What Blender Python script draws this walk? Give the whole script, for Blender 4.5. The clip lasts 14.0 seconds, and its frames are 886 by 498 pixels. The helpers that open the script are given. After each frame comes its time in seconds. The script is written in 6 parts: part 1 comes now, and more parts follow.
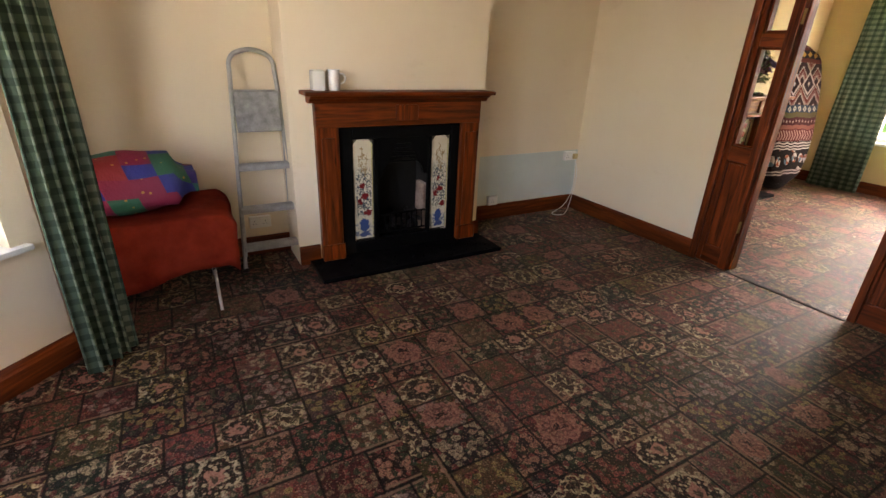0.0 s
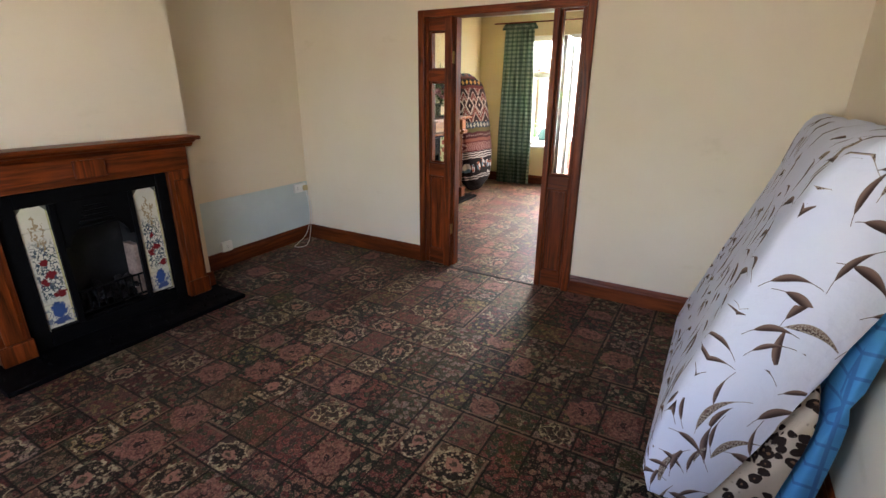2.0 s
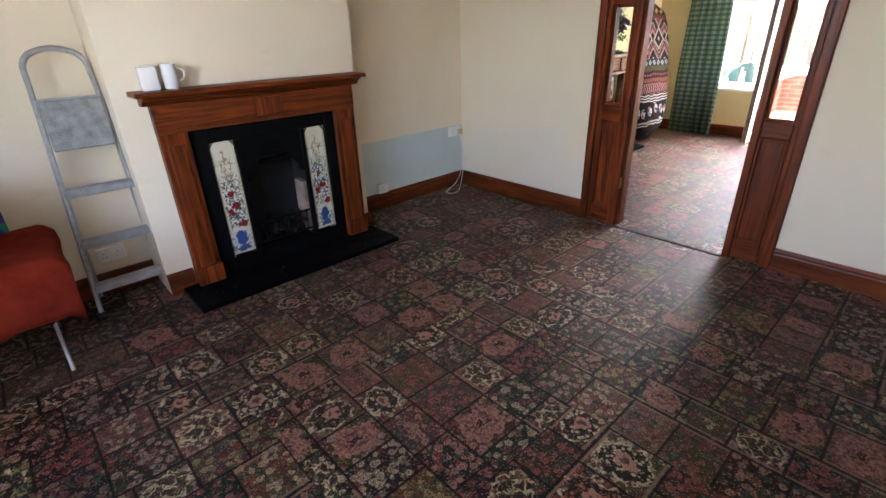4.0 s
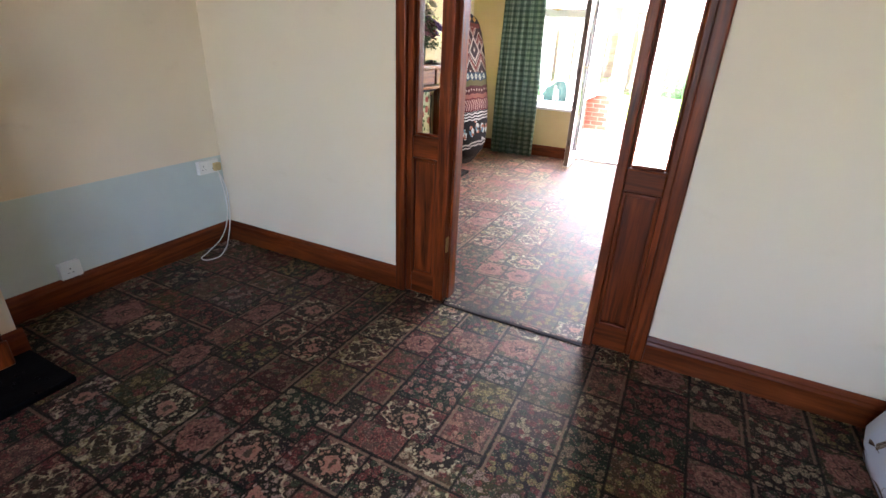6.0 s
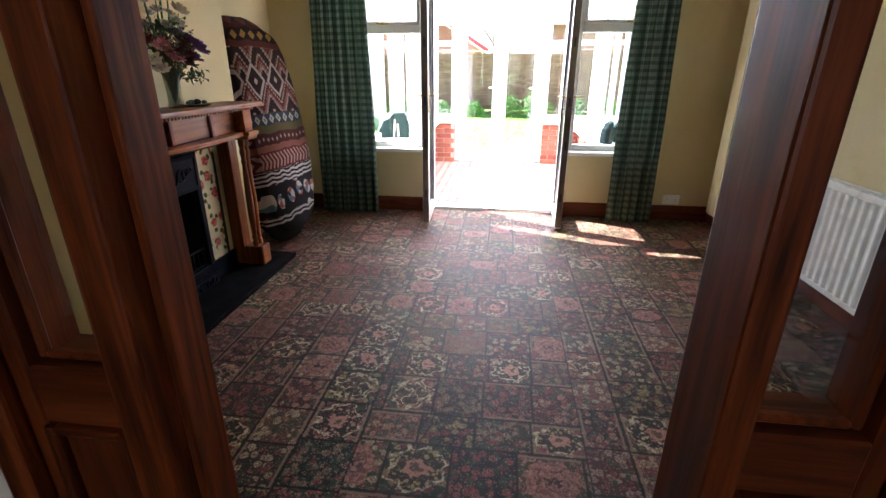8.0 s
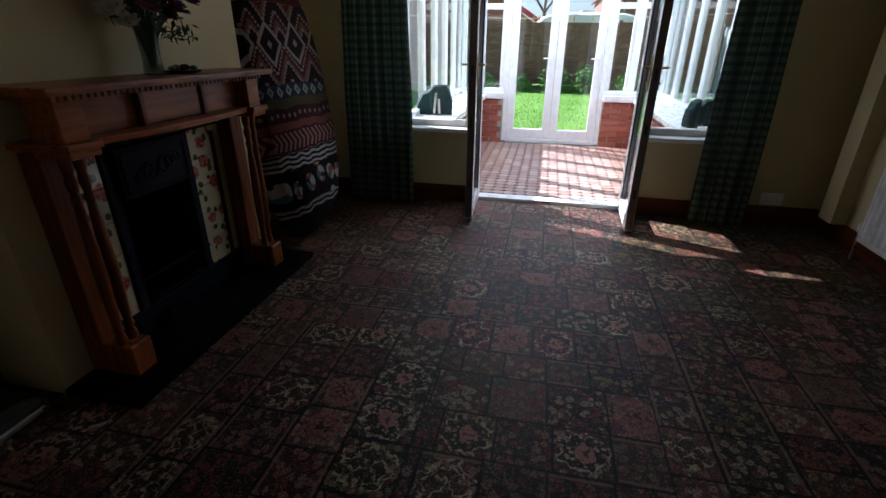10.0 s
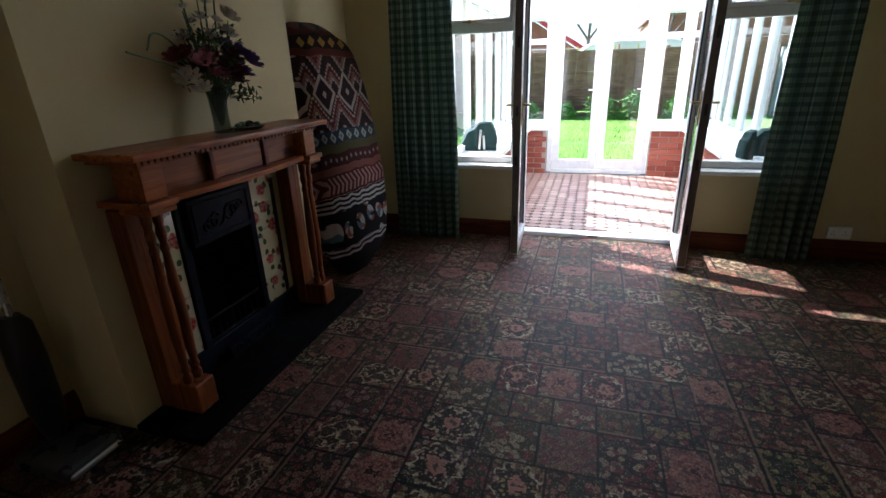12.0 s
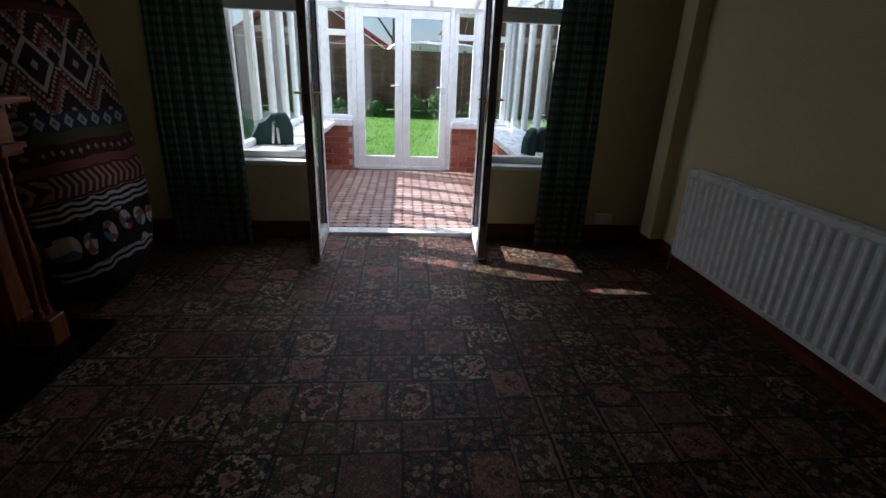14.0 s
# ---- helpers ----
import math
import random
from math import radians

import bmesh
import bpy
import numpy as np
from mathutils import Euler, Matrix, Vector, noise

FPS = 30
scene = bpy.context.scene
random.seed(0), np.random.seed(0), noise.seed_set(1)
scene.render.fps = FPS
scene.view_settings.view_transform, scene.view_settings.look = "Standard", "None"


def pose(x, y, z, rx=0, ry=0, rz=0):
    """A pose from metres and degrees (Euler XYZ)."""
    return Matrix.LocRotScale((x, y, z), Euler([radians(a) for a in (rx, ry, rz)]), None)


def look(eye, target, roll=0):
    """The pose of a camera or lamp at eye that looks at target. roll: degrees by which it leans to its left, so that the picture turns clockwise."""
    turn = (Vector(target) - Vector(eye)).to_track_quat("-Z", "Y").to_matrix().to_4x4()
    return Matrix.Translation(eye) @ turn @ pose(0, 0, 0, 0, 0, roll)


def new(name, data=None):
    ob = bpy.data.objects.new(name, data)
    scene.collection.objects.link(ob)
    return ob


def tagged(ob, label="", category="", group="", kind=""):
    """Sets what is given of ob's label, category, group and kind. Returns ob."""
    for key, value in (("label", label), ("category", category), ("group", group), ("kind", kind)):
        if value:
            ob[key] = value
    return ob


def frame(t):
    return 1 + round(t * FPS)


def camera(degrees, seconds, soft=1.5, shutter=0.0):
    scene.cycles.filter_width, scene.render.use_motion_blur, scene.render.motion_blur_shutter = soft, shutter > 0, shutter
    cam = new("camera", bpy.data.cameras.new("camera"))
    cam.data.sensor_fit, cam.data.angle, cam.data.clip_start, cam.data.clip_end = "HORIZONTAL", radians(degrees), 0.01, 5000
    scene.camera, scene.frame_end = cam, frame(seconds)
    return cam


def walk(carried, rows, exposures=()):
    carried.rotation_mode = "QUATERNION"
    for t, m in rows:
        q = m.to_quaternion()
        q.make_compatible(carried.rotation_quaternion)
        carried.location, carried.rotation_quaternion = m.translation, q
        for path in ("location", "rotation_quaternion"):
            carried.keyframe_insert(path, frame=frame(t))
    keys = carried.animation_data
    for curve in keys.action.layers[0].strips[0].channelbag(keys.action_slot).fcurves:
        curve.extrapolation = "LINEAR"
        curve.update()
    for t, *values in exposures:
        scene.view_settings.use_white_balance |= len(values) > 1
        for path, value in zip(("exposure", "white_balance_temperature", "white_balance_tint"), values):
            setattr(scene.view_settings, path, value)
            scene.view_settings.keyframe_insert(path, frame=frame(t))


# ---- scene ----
cam = camera(87.1, 14.0)
PATH = [
    (0, (3.459, -3.509, 1.452), (1.862, -2.59, 0.673), 2.5),
    (0.5, (3.537, -3.491, 1.495), (2.134, -2.271, 0.758), 1.1),
    (1, (3.598, -3.45, 1.516), (2.45, -1.969, 0.815), 1.3),
    (1.5, (3.603, -3.447, 1.526), (2.66, -1.813, 0.861), 0.9),
    (2, (3.614, -3.442, 1.526), (2.673, -1.804, 0.869), 0.4),
    (2.5, (3.576, -3.454, 1.526), (2.368, -1.99, 0.897), 0.0),
    (2.7, (3.548, -3.463, 1.511), (2.184, -2.154, 0.857), 0.4),
    (4.8, (3.151, -3.018, 1.4), (1.905, -1.77, 0.457), -1.0),
    (5, (3.096, -2.899, 1.387), (1.953, -1.563, 0.436), -2.3),
    (5.5, (2.917, -2.513, 1.381), (1.879, -1.07, 0.464), 1.6),
    (6, (2.722, -2.093, 1.369), (1.919, -0.455, 0.548), 2.6),
    (6.5, (2.569, -1.687, 1.364), (1.81, -0.011, 0.579), 1.0),
    (7, (2.424, -1.28, 1.367), (1.755, 0.452, 0.623), 4.1),
    (7.5, (2.307, -0.901, 1.372), (2.077, 0.969, 0.701), 0.8),
    (7.7, (2.267, -0.742, 1.363), (2.036, 1.122, 0.677), 0.2),
    (9.8, (2.079, 0.107, 1.277), (1.848, 1.923, 0.47), 0.4),
    (10, (2.073, 0.127, 1.284), (1.696, 1.916, 0.475), 0.5),
    (10.5, (2.046, 0.151, 1.294), (1.401, 1.841, 0.443), -0.9),
    (11, (2.04, 0.155, 1.294), (1.377, 1.788, 0.349), -1.1),
    (11.5, (2.039, 0.143, 1.322), (1.364, 1.819, 0.464), -1.5),
    (12, (2.067, 0.121, 1.375), (1.495, 1.903, 0.669), -1.9),
    (12.5, (2.116, 0.095, 1.391), (1.982, 1.988, 0.762), -0.6),
    (13, (2.151, 0.073, 1.358), (2.377, 1.924, 0.636), 0.0),
    (13.5, (2.161, 0.185, 1.343), (2.323, 2.051, 0.641), 1.6),
    (14, (2.181, 0.386, 1.31), (2.346, 2.247, 0.598), 2.3),
]
walk(cam, [(t, look(eye, target, roll)) for t, eye, target, roll in PATH], [(0,5.4,7700,28),(1,5.75,6750,24),(2,5.5,6500,24),(2.7,5.4,6250,23),(5,5.95,5900,23),(6.5,5.5,5850,23),(7.0,5.1,5800,23),(7.7,4.55,5800,23),(9.8,1.75,5300,18),(11,1.95,5300,19),(12.5,2.7,5350,17),(13.1,1.75,5300,19),(14,1.15,5350,18)])

# ---- world, sun, window light ----
SUN_TO = Vector((-0.915 * math.cos(radians(35)), 0.403 * math.cos(radians(35)), math.sin(radians(35))))
world = bpy.data.worlds.new("sky")
scene.world = world
world.use_nodes = True
_wn = world.node_tree.nodes
_sky = _wn.new("ShaderNodeTexSky")
_sky.sky_type = 'NISHITA'
_sky.sun_disc = False
_sky.sun_elevation = radians(35)
_sky.sun_rotation = math.atan2(SUN_TO.x, SUN_TO.y)
world.node_tree.links.new(_sky.outputs[0], _wn["Background"].inputs[0])
_wn["Background"].inputs[1].default_value = 0.05

sun_data = bpy.data.lights.new("sun", 'SUN')
sun_data.energy, sun_data.angle, sun_data.color = 5.0, radians(0.5), (1.0, 0.93, 0.82)
sun = new("sun", sun_data)
sun.matrix_world = look(SUN_TO * 30, (0, 0, 0))

# daylight of the street side, entering by the bay window
bay_data = bpy.data.lights.new("bay_daylight", 'AREA')
bay_data.shape, bay_data.size, bay_data.size_y, bay_data.energy = 'RECTANGLE', 2.2, 1.4, 1.1
bay_data.color = (0.95, 0.97, 1.0)
bay_light = new("bay_daylight", bay_data)
bay_light.matrix_world = look((2.25, -4.98, 1.55), (2.25, 0, 1.25))

# daylight of the sky, entering by the conservatory's opal roof
roof_data = bpy.data.lights.new("roof_daylight", 'AREA')
roof_data.shape, roof_data.size, roof_data.size_y, roof_data.energy = 'RECTANGLE', 2.5, 2.5, 12.0
roof_data.color = (0.95, 0.98, 1.0)
roof_light = new("roof_daylight", roof_data)
roof_light.matrix_world = pose(2.21, 5.70, 2.245, -9.3, 0, 0)

# ---- node helpers ----
class Net:
    """A material's node tree, with short calls for the usual nodes."""

    def __init__(self, name):
        self.mat = bpy.data.materials.new(name)
        self.mat.use_nodes = True
        self.nt = self.mat.node_tree
        self.bsdf = self.nt.nodes["Principled BSDF"]
        self.out = self.nt.nodes["Material Output"]

    def put(self, sock, v):
        if isinstance(v, bpy.types.NodeSocket):
            self.nt.links.new(v, sock)
        elif isinstance(v, (int, float)):
            sock.default_value = v if sock.type == 'VALUE' else (v, v, v) if sock.type == 'VECTOR' else (v, v, v, 1)
        else:
            v = tuple(v)
            sock.default_value = v + (1,) if sock.type == 'RGBA' and len(v) == 3 else v

    def coords(self, kind="Object"):
        return self.nt.nodes.new("ShaderNodeTexCoord").outputs[kind]

    def position(self):
        return self.nt.nodes.new("ShaderNodeNewGeometry").outputs["Position"]

    def rnd(self):
        return self.nt.nodes.new("ShaderNodeObjectInfo").outputs["Random"]

    def m(self, op, a, b=0.0, c=0.0):
        n = self.nt.nodes.new("ShaderNodeMath")
        n.operation = op
        for i, v in enumerate((a, b, c)):
            self.put(n.inputs[i], v)
        return n.outputs[0]

    def smooth(self, v, lo, hi, a=0.0, b=1.0):
        n = self.nt.nodes.new("ShaderNodeMapRange")
        n.interpolation_type = 'SMOOTHSTEP'
        for i, x in enumerate((v, lo, hi, a, b)):
            self.put(n.inputs[i], x)
        return n.outputs[0]

    def xyz(self, v):
        n = self.nt.nodes.new("ShaderNodeSeparateXYZ")
        self.put(n.inputs[0], v)
        return n.outputs

    def vec(self, x, y, z=0.0):
        n = self.nt.nodes.new("ShaderNodeCombineXYZ")
        for i, v in enumerate((x, y, z)):
            self.put(n.inputs[i], v)
        return n.outputs[0]

    def vm(self, op, a, b):
        n = self.nt.nodes.new("ShaderNodeVectorMath")
        n.operation = op
        self.put(n.inputs[0], a)
        self.put(n.inputs[1], b)
        return n.outputs[0]

    def noise(self, v, scale, detail=3.0, rough=0.55, col=False, dist=0.0):
        n = self.nt.nodes.new("ShaderNodeTexNoise")
        self.put(n.inputs["Vector"], v)
        n.inputs["Scale"].default_value = scale
        n.inputs["Detail"].default_value = detail
        n.inputs["Roughness"].default_value = rough
        n.inputs["Distortion"].default_value = dist
        return n.outputs[1 if col else 0]

    def vor(self, v, scale, feature='F1', out="Distance", rand=1.0):
        n = self.nt.nodes.new("ShaderNodeTexVoronoi")
        n.feature = feature
        self.put(n.inputs["Vector"], v)
        n.inputs["Scale"].default_value = scale
        n.inputs["Randomness"].default_value = rand
        return n.outputs[out]

    def white(self, v, out="Value"):
        n = self.nt.nodes.new("ShaderNodeTexWhiteNoise")
        n.noise_dimensions = '3D'
        self.put(n.inputs["Vector"], v)
        return n.outputs[out]

    def mix(self, f, a, b, mode='MIX'):
        n = self.nt.nodes.new("ShaderNodeMix")
        n.data_type = 'RGBA'
        n.blend_type = mode
        self.put(n.inputs[0], f)
        self.put(n.inputs[6], a)
        self.put(n.inputs[7], b)
        return n.outputs[2]

    def ramp(self, f, stops, mode='LINEAR'):
        n = self.nt.nodes.new("ShaderNodeValToRGB")
        n.color_ramp.interpolation = mode
        e = n.color_ramp.elements
        while len(e) < len(stops):
            e.new(0.5)
        for el, (p, c) in zip(e, stops):
            el.position, el.color = p, (*c, 1)
        self.put(n.inputs[0], f)
        return n.outputs[0]

    def bump(self, h, strength=0.3, dist=0.01):
        n = self.nt.nodes.new("ShaderNodeBump")
        n.inputs["Strength"].default_value = strength
        n.inputs["Distance"].default_value = dist
        self.put(n.inputs["Height"], h)
        self.put(self.bsdf.inputs["Normal"], n.outputs[0])

    def done(self, color=None, rough=None, metal=None, spec=None):
        for key, v in (("Base Color", color), ("Roughness", rough), ("Metallic", metal), ("Specular IOR Level", spec)):
            if v is not None:
                self.put(self.bsdf.inputs[key], v)
        return self.mat


def mat_plain(name, color, rough=0.5, metal=0.0, vary=0.12, scale=14.0, bump=0.1):
    n = Net(name)
    p = n.coords()
    f = n.noise(p, scale, 5)
    g = n.noise(p, scale * 9, 2)
    k = n.m('ADD', n.m('MULTIPLY', f, 0.7), n.m('MULTIPLY', g, 0.3))
    lo = [c * (1 - vary) for c in color]
    hi = [min(1.0, c * (1 + vary)) for c in color]
    if bump:
        n.bump(g, bump, 0.002)
    return n.done(n.ramp(k, ((0.3, lo), (0.7, hi))), n.smooth(f, 0.3, 0.7, max(0.03, rough - 0.08), min(1, rough + 0.08)), metal)


def mat_wood(name, dark, light, axis=2, rough=0.38, knots=True, scale=1.0):
    """Stained pine: grain along one axis, knots and a varnish sheen."""
    n = Net(name)
    p = n.vm('ADD', n.coords(), n.vec(n.m('MULTIPLY', n.rnd(), 7.3), n.m('MULTIPLY', n.rnd(), 3.1), n.m('MULTIPLY', n.rnd(), 5.7)))
    s = [14.0 * scale] * 3
    s[axis] = 0.9 * scale
    q = n.vm('MULTIPLY', p, tuple(s))
    warp = n.noise(q, 0.6, 3, col=True)
    q2 = n.vm('ADD', q, n.vm('MULTIPLY', warp, (1.6, 1.6, 1.6)))
    grain = n.noise(q2, 2.2, 5, 0.6)
    rings = n.m('SINE', n.m('MULTIPLY', n.noise(q2, 0.55, 2), 46.0))
    fine = n.noise(n.vm('MULTIPLY', q, (4, 4, 4)), 3.0, 3)
    k = n.m('ADD', n.m('MULTIPLY', grain, 0.6), n.m('ADD', n.m('MULTIPLY', rings, 0.09), n.m('MULTIPLY', fine, 0.4)))
    mid = [(a + b) / 2 for a, b in zip(dark, light)]
    col = n.ramp(k, ((0.28, dark), (0.5, mid), (0.72, light)))
    if knots:
        s2 = [5.0] * 3
        s2[axis] = 2.6
        d = n.vor(n.vm('MULTIPLY', p, tuple(s2)), 1.0)
        col = n.mix(n.smooth(d, 0.05, 0.15, 0.9, 0.0), col, [c * 0.25 for c in dark])
    big = n.noise(p, 2.5, 2)
    col = n.mix(n.smooth(big, 0.35, 0.7, 0.0, 0.4), col, dark)
    n.bump(fine, 0.12, 0.002)
    return n.done(col, n.smooth(grain, 0.3, 0.7, rough - 0.07, rough + 0.12), spec=0.22)


# ---- materials of the setting ----
def mat_wall(name="cream_wall_paint", lo=(0.75, 0.63, 0.46), hi=(0.81, 0.70, 0.54)):
    """Cream emulsion over papered plaster, with faint scuffs and fine vertical paper relief."""
    n = Net(name)
    p = n.position()
    x, y, z = n.xyz(p)
    big = n.noise(p, 0.9, 4)
    stain = n.noise(n.vm('MULTIPLY', p, (1.0, 1.0, 2.0)), 2.3, 5, 0.65)
    col = n.ramp(big, ((0.3, lo), (0.7, hi)))
    col = n.mix(n.smooth(stain, 0.60, 0.74, 0.0, 0.30), col, (0.60, 0.48, 0.30))
    fine = n.noise(p, 130, 3)
    paper = n.noise(n.vm('MULTIPLY', p, (60, 60, 4)), 1.0, 3)
    n.bump(n.m('ADD', n.m('MULTIPLY', fine, 0.5), paper), 0.16, 0.002)
    return n.done(col, 0.78)


def mat_blue_band():
    n = Net("pale_blue_unpainted_patch")
    p = n.position()
    f = n.noise(p, 2.0, 5)
    n.bump(n.noise(p, 120, 3), 0.15, 0.002)
    return n.done(n.ramp(f, ((0.3, (0.52, 0.58, 0.55)), (0.7, (0.60, 0.66, 0.62)))), 0.75)


def lathe_hash(n, cx, cy, k):
    return n.white(n.vec(cx, cy, k))


def mat_carpet():
    """Patchwork carpet: rectangular blocks of uneven size, each with its own ground, flowers, medallion or lattice."""
    n = Net("patchwork_floral_carpet")
    p = n.position()
    wx0, wy0, _ = n.xyz(p)
    swap = n.m('GREATER_THAN', lathe_hash(n, n.m('FLOOR', n.m('DIVIDE', wx0, 0.86)), n.m('FLOOR', n.m('DIVIDE', wy0, 0.97)), 7.5), 0.5)
    px = n.m('ADD', wx0, n.m('MULTIPLY', swap, n.m('SUBTRACT', wy0, wx0)))
    py = n.m('ADD', wy0, n.m('MULTIPLY', swap, n.m('SUBTRACT', wx0, wy0)))
    # columns of four widths, each cut into blocks of its own height
    widths = (0.17, 0.25, 0.205, 0.235)
    period = sum(widths)
    rep = n.m('FLOOR', n.m('DIVIDE', px, period))
    rest = n.m('SUBTRACT', px, n.m('MULTIPLY', rep, period))
    cx, lo, W, edge = n.m('MULTIPLY', rep, 4.0), 0.0, widths[0], 0.0
    for k in range(3):
        edge += widths[k]
        past = n.m('GREATER_THAN', rest, edge)
        cx = n.m('ADD', cx, past)
        lo = n.m('ADD', lo, n.m('MULTIPLY', past, widths[k]))
        W = n.m('ADD', W, n.m('MULTIPLY', past, widths[k + 1] - widths[k]))
    fu = n.m('DIVIDE', n.m('SUBTRACT', rest, lo), W)
    H = n.m('MULTIPLY_ADD', lathe_hash(n, cx, 0.5, 4.5), 0.10, 0.155)
    v = n.m('ADD', n.m('DIVIDE', py, H), n.m('MULTIPLY', lathe_hash(n, cx, 0.5, 9.5), 5.0))
    cy = n.m('FLOOR', v)
    fv = n.m('SUBTRACT', v, cy)
    r1, r2, r3, r4 = (lathe_hash(n, cx, cy, k) for k in (1.5, 2.5, 3.5, 5.5))
    a = n.m('MULTIPLY_ADD', fu, 2.0, -1.0)
    b = n.m('MULTIPLY_ADD', fv, 2.0, -1.0)
    wob = n.noise(p, 24, 2, col=True)
    wx, wy, _ = n.xyz(wob)
    a = n.m('ADD', a, n.m('MULTIPLY_ADD', wx, 0.8, -0.40))
    b = n.m('ADD', b, n.m('MULTIPLY_ADD', wy, 0.8, -0.40))
    aa, bb = n.m('ABSOLUTE', a), n.m('ABSOLUTE', b)
    rad = n.m('SQRT', n.m('ADD', n.m('MULTIPLY', a, a), n.m('MULTIPLY', b, b)))
    ang = n.m('ARCTAN2', b, a)
    octo = n.m('MAXIMUM', n.m('MAXIMUM', aa, bb), n.m('MULTIPLY', n.m('ADD', aa, bb), 0.72))
    scallop = n.m('MULTIPLY_ADD', n.m('COSINE', n.m('MULTIPLY', ang, 8.0)), 0.045, octo)
    # grounds and the flowers that go with them
    ground = n.ramp(r1, ((0.0, (0.030, 0.014, 0.012)), (0.13, (0.018, 0.030, 0.020)), (0.27, (0.115, 0.068, 0.040)), (0.40, (0.085, 0.023, 0.023)),
                         (0.52, (0.046, 0.034, 0.022)), (0.63, (0.160, 0.080, 0.068)), (0.74, (0.070, 0.058, 0.024)), (0.84, (0.026, 0.016, 0.020)), (0.92, (0.085, 0.052, 0.050))), 'CONSTANT')
    bloom = n.ramp(r4, ((0.0, (0.36, 0.20, 0.155)), (0.22, (0.30, 0.235, 0.115)), (0.40, (0.40, 0.315, 0.23)), (0.58, (0.29, 0.10, 0.085)), (0.74, (0.24, 0.165, 0.115)), (0.88, (0.34, 0.24, 0.22))), 'CONSTANT')
    q = n.vm('ADD', p, n.vm('MULTIPLY', n.noise(p, 38, 2, col=True), (0.016, 0.016, 0)))
    d1 = n.vor(q, 34.0)
    c1r, c1g, c1b = n.xyz(n.vor(q, 34.0, out="Color"))
    petal = n.mix(n.smooth(c1r, 0.45, 0.55), bloom, n.mix(n.m('GREATER_THAN', c1g, 0.5), (0.060, 0.082, 0.050), (0.21, 0.060, 0.055)))
    whorl = n.m('MULTIPLY_ADD', n.noise(q, 150, 2), 0.30, d1)
    col = n.mix(n.smooth(whorl, 0.58, 0.78, 0.90, 0.0), ground, petal)
    col = n.mix(n.smooth(n.m('ABSOLUTE', n.m('SUBTRACT', whorl, 0.46)), 0.015, 0.05, 0.65, 0.0), col, (0.020, 0.012, 0.012))
    col = n.mix(n.smooth(d1, 0.10, 0.18, 0.75, 0.0), col, (0.026, 0.014, 0.013))
    d2 = n.vor(n.vm('ADD', q, (3.1, 1.7, 0)), 72.0, 'DISTANCE_TO_EDGE')
    col = n.mix(n.smooth(d2, 0.03, 0.11, 0.50, 0.0), col, (0.016, 0.013, 0.012))
    # plain-faced blocks with one large rose
    is_rose = n.m('LESS_THAN', r2, 0.13)
    rose = n.m('MULTIPLY_ADD', n.m('COSINE', n.m('MULTIPLY', ang, 4.0)), 0.10, rad)
    rosecol = n.mix(n.smooth(n.noise(q, 62, 3), 0.35, 0.65), (0.34, 0.180, 0.150), (0.18, 0.078, 0.068))
    rosecol = n.mix(n.smooth(n.m('ABSOLUTE', n.m('SUBTRACT', rose, 0.42)), 0.03, 0.07, 0.6, 0.0), rosecol, (0.05, 0.018, 0.018))
    rosecol = n.mix(n.smooth(rose, 0.14, 0.22, 1.0, 0.0), rosecol, (0.03, 0.012, 0.012))
    col = n.mix(n.m('MULTIPLY', is_rose, n.smooth(n.m('ADD', octo, n.m('MULTIPLY', rose, 0.1)), 0.82, 0.90, 0.92, 0.0)), col, rosecol)
    # blocks with a cream-edged medallion
    is_med = n.m('MULTIPLY', n.m('GREATER_THAN', r2, 0.22), n.m('LESS_THAN', r2, 0.38))
    inner = n.mix(n.smooth(n.vor(q, 50.0), 0.28, 0.44, 1.0, 0.0), (0.030, 0.022, 0.016), bloom)
    col = n.mix(n.m('MULTIPLY', is_med, n.smooth(scallop, 0.70, 0.76, 1.0, 0.0)), col, inner)
    core = n.mix(n.smooth(rad, 0.10, 0.16), (0.10, 0.07, 0.05), (0.36, 0.19, 0.155))
    col = n.mix(n.m('MULTIPLY', is_med, n.smooth(rad, 0.30, 0.36, 1.0, 0.0)), col, core)
    breakup = n.smooth(n.noise(p, 34, 3), 0.40, 0.58, 0.08, 0.95)
    ring = n.m('MULTIPLY', breakup, n.smooth(n.m('ABSOLUTE', n.m('SUBTRACT', scallop, 0.80)), 0.03, 0.09, 1.0, 0.0))
    col = n.mix(n.m('MULTIPLY', is_med, ring), col, (0.50, 0.41, 0.30))
    # blocks with a cream lattice inside a lobed edge
    is_lat = n.m('MULTIPLY', n.m('GREATER_THAN', r2, 0.48), n.m('LESS_THAN', r2, 0.54))
    lat = n.m('MINIMUM', n.m('ABSOLUTE', n.m('SINE', n.m('MULTIPLY', n.m('ADD', a, b), 4.4))), n.m('ABSOLUTE', n.m('SINE', n.m('MULTIPLY', n.m('SUBTRACT', a, b), 4.4))))
    col = n.mix(n.m('MULTIPLY', is_lat, n.smooth(octo, 0.62, 0.70, 0.8, 0.0)), col, (0.045, 0.030, 0.020))
    latm = n.m('MULTIPLY', n.m('MULTIPLY', is_lat, n.smooth(octo, 0.66, 0.74, 1.0, 0.0)), n.smooth(lat, 0.16, 0.40, 1.0, 0.0))
    lring = n.m('MULTIPLY', is_lat, n.smooth(n.m('ABSOLUTE', n.m('SUBTRACT', scallop, 0.78)), 0.03, 0.08, 1.0, 0.0))
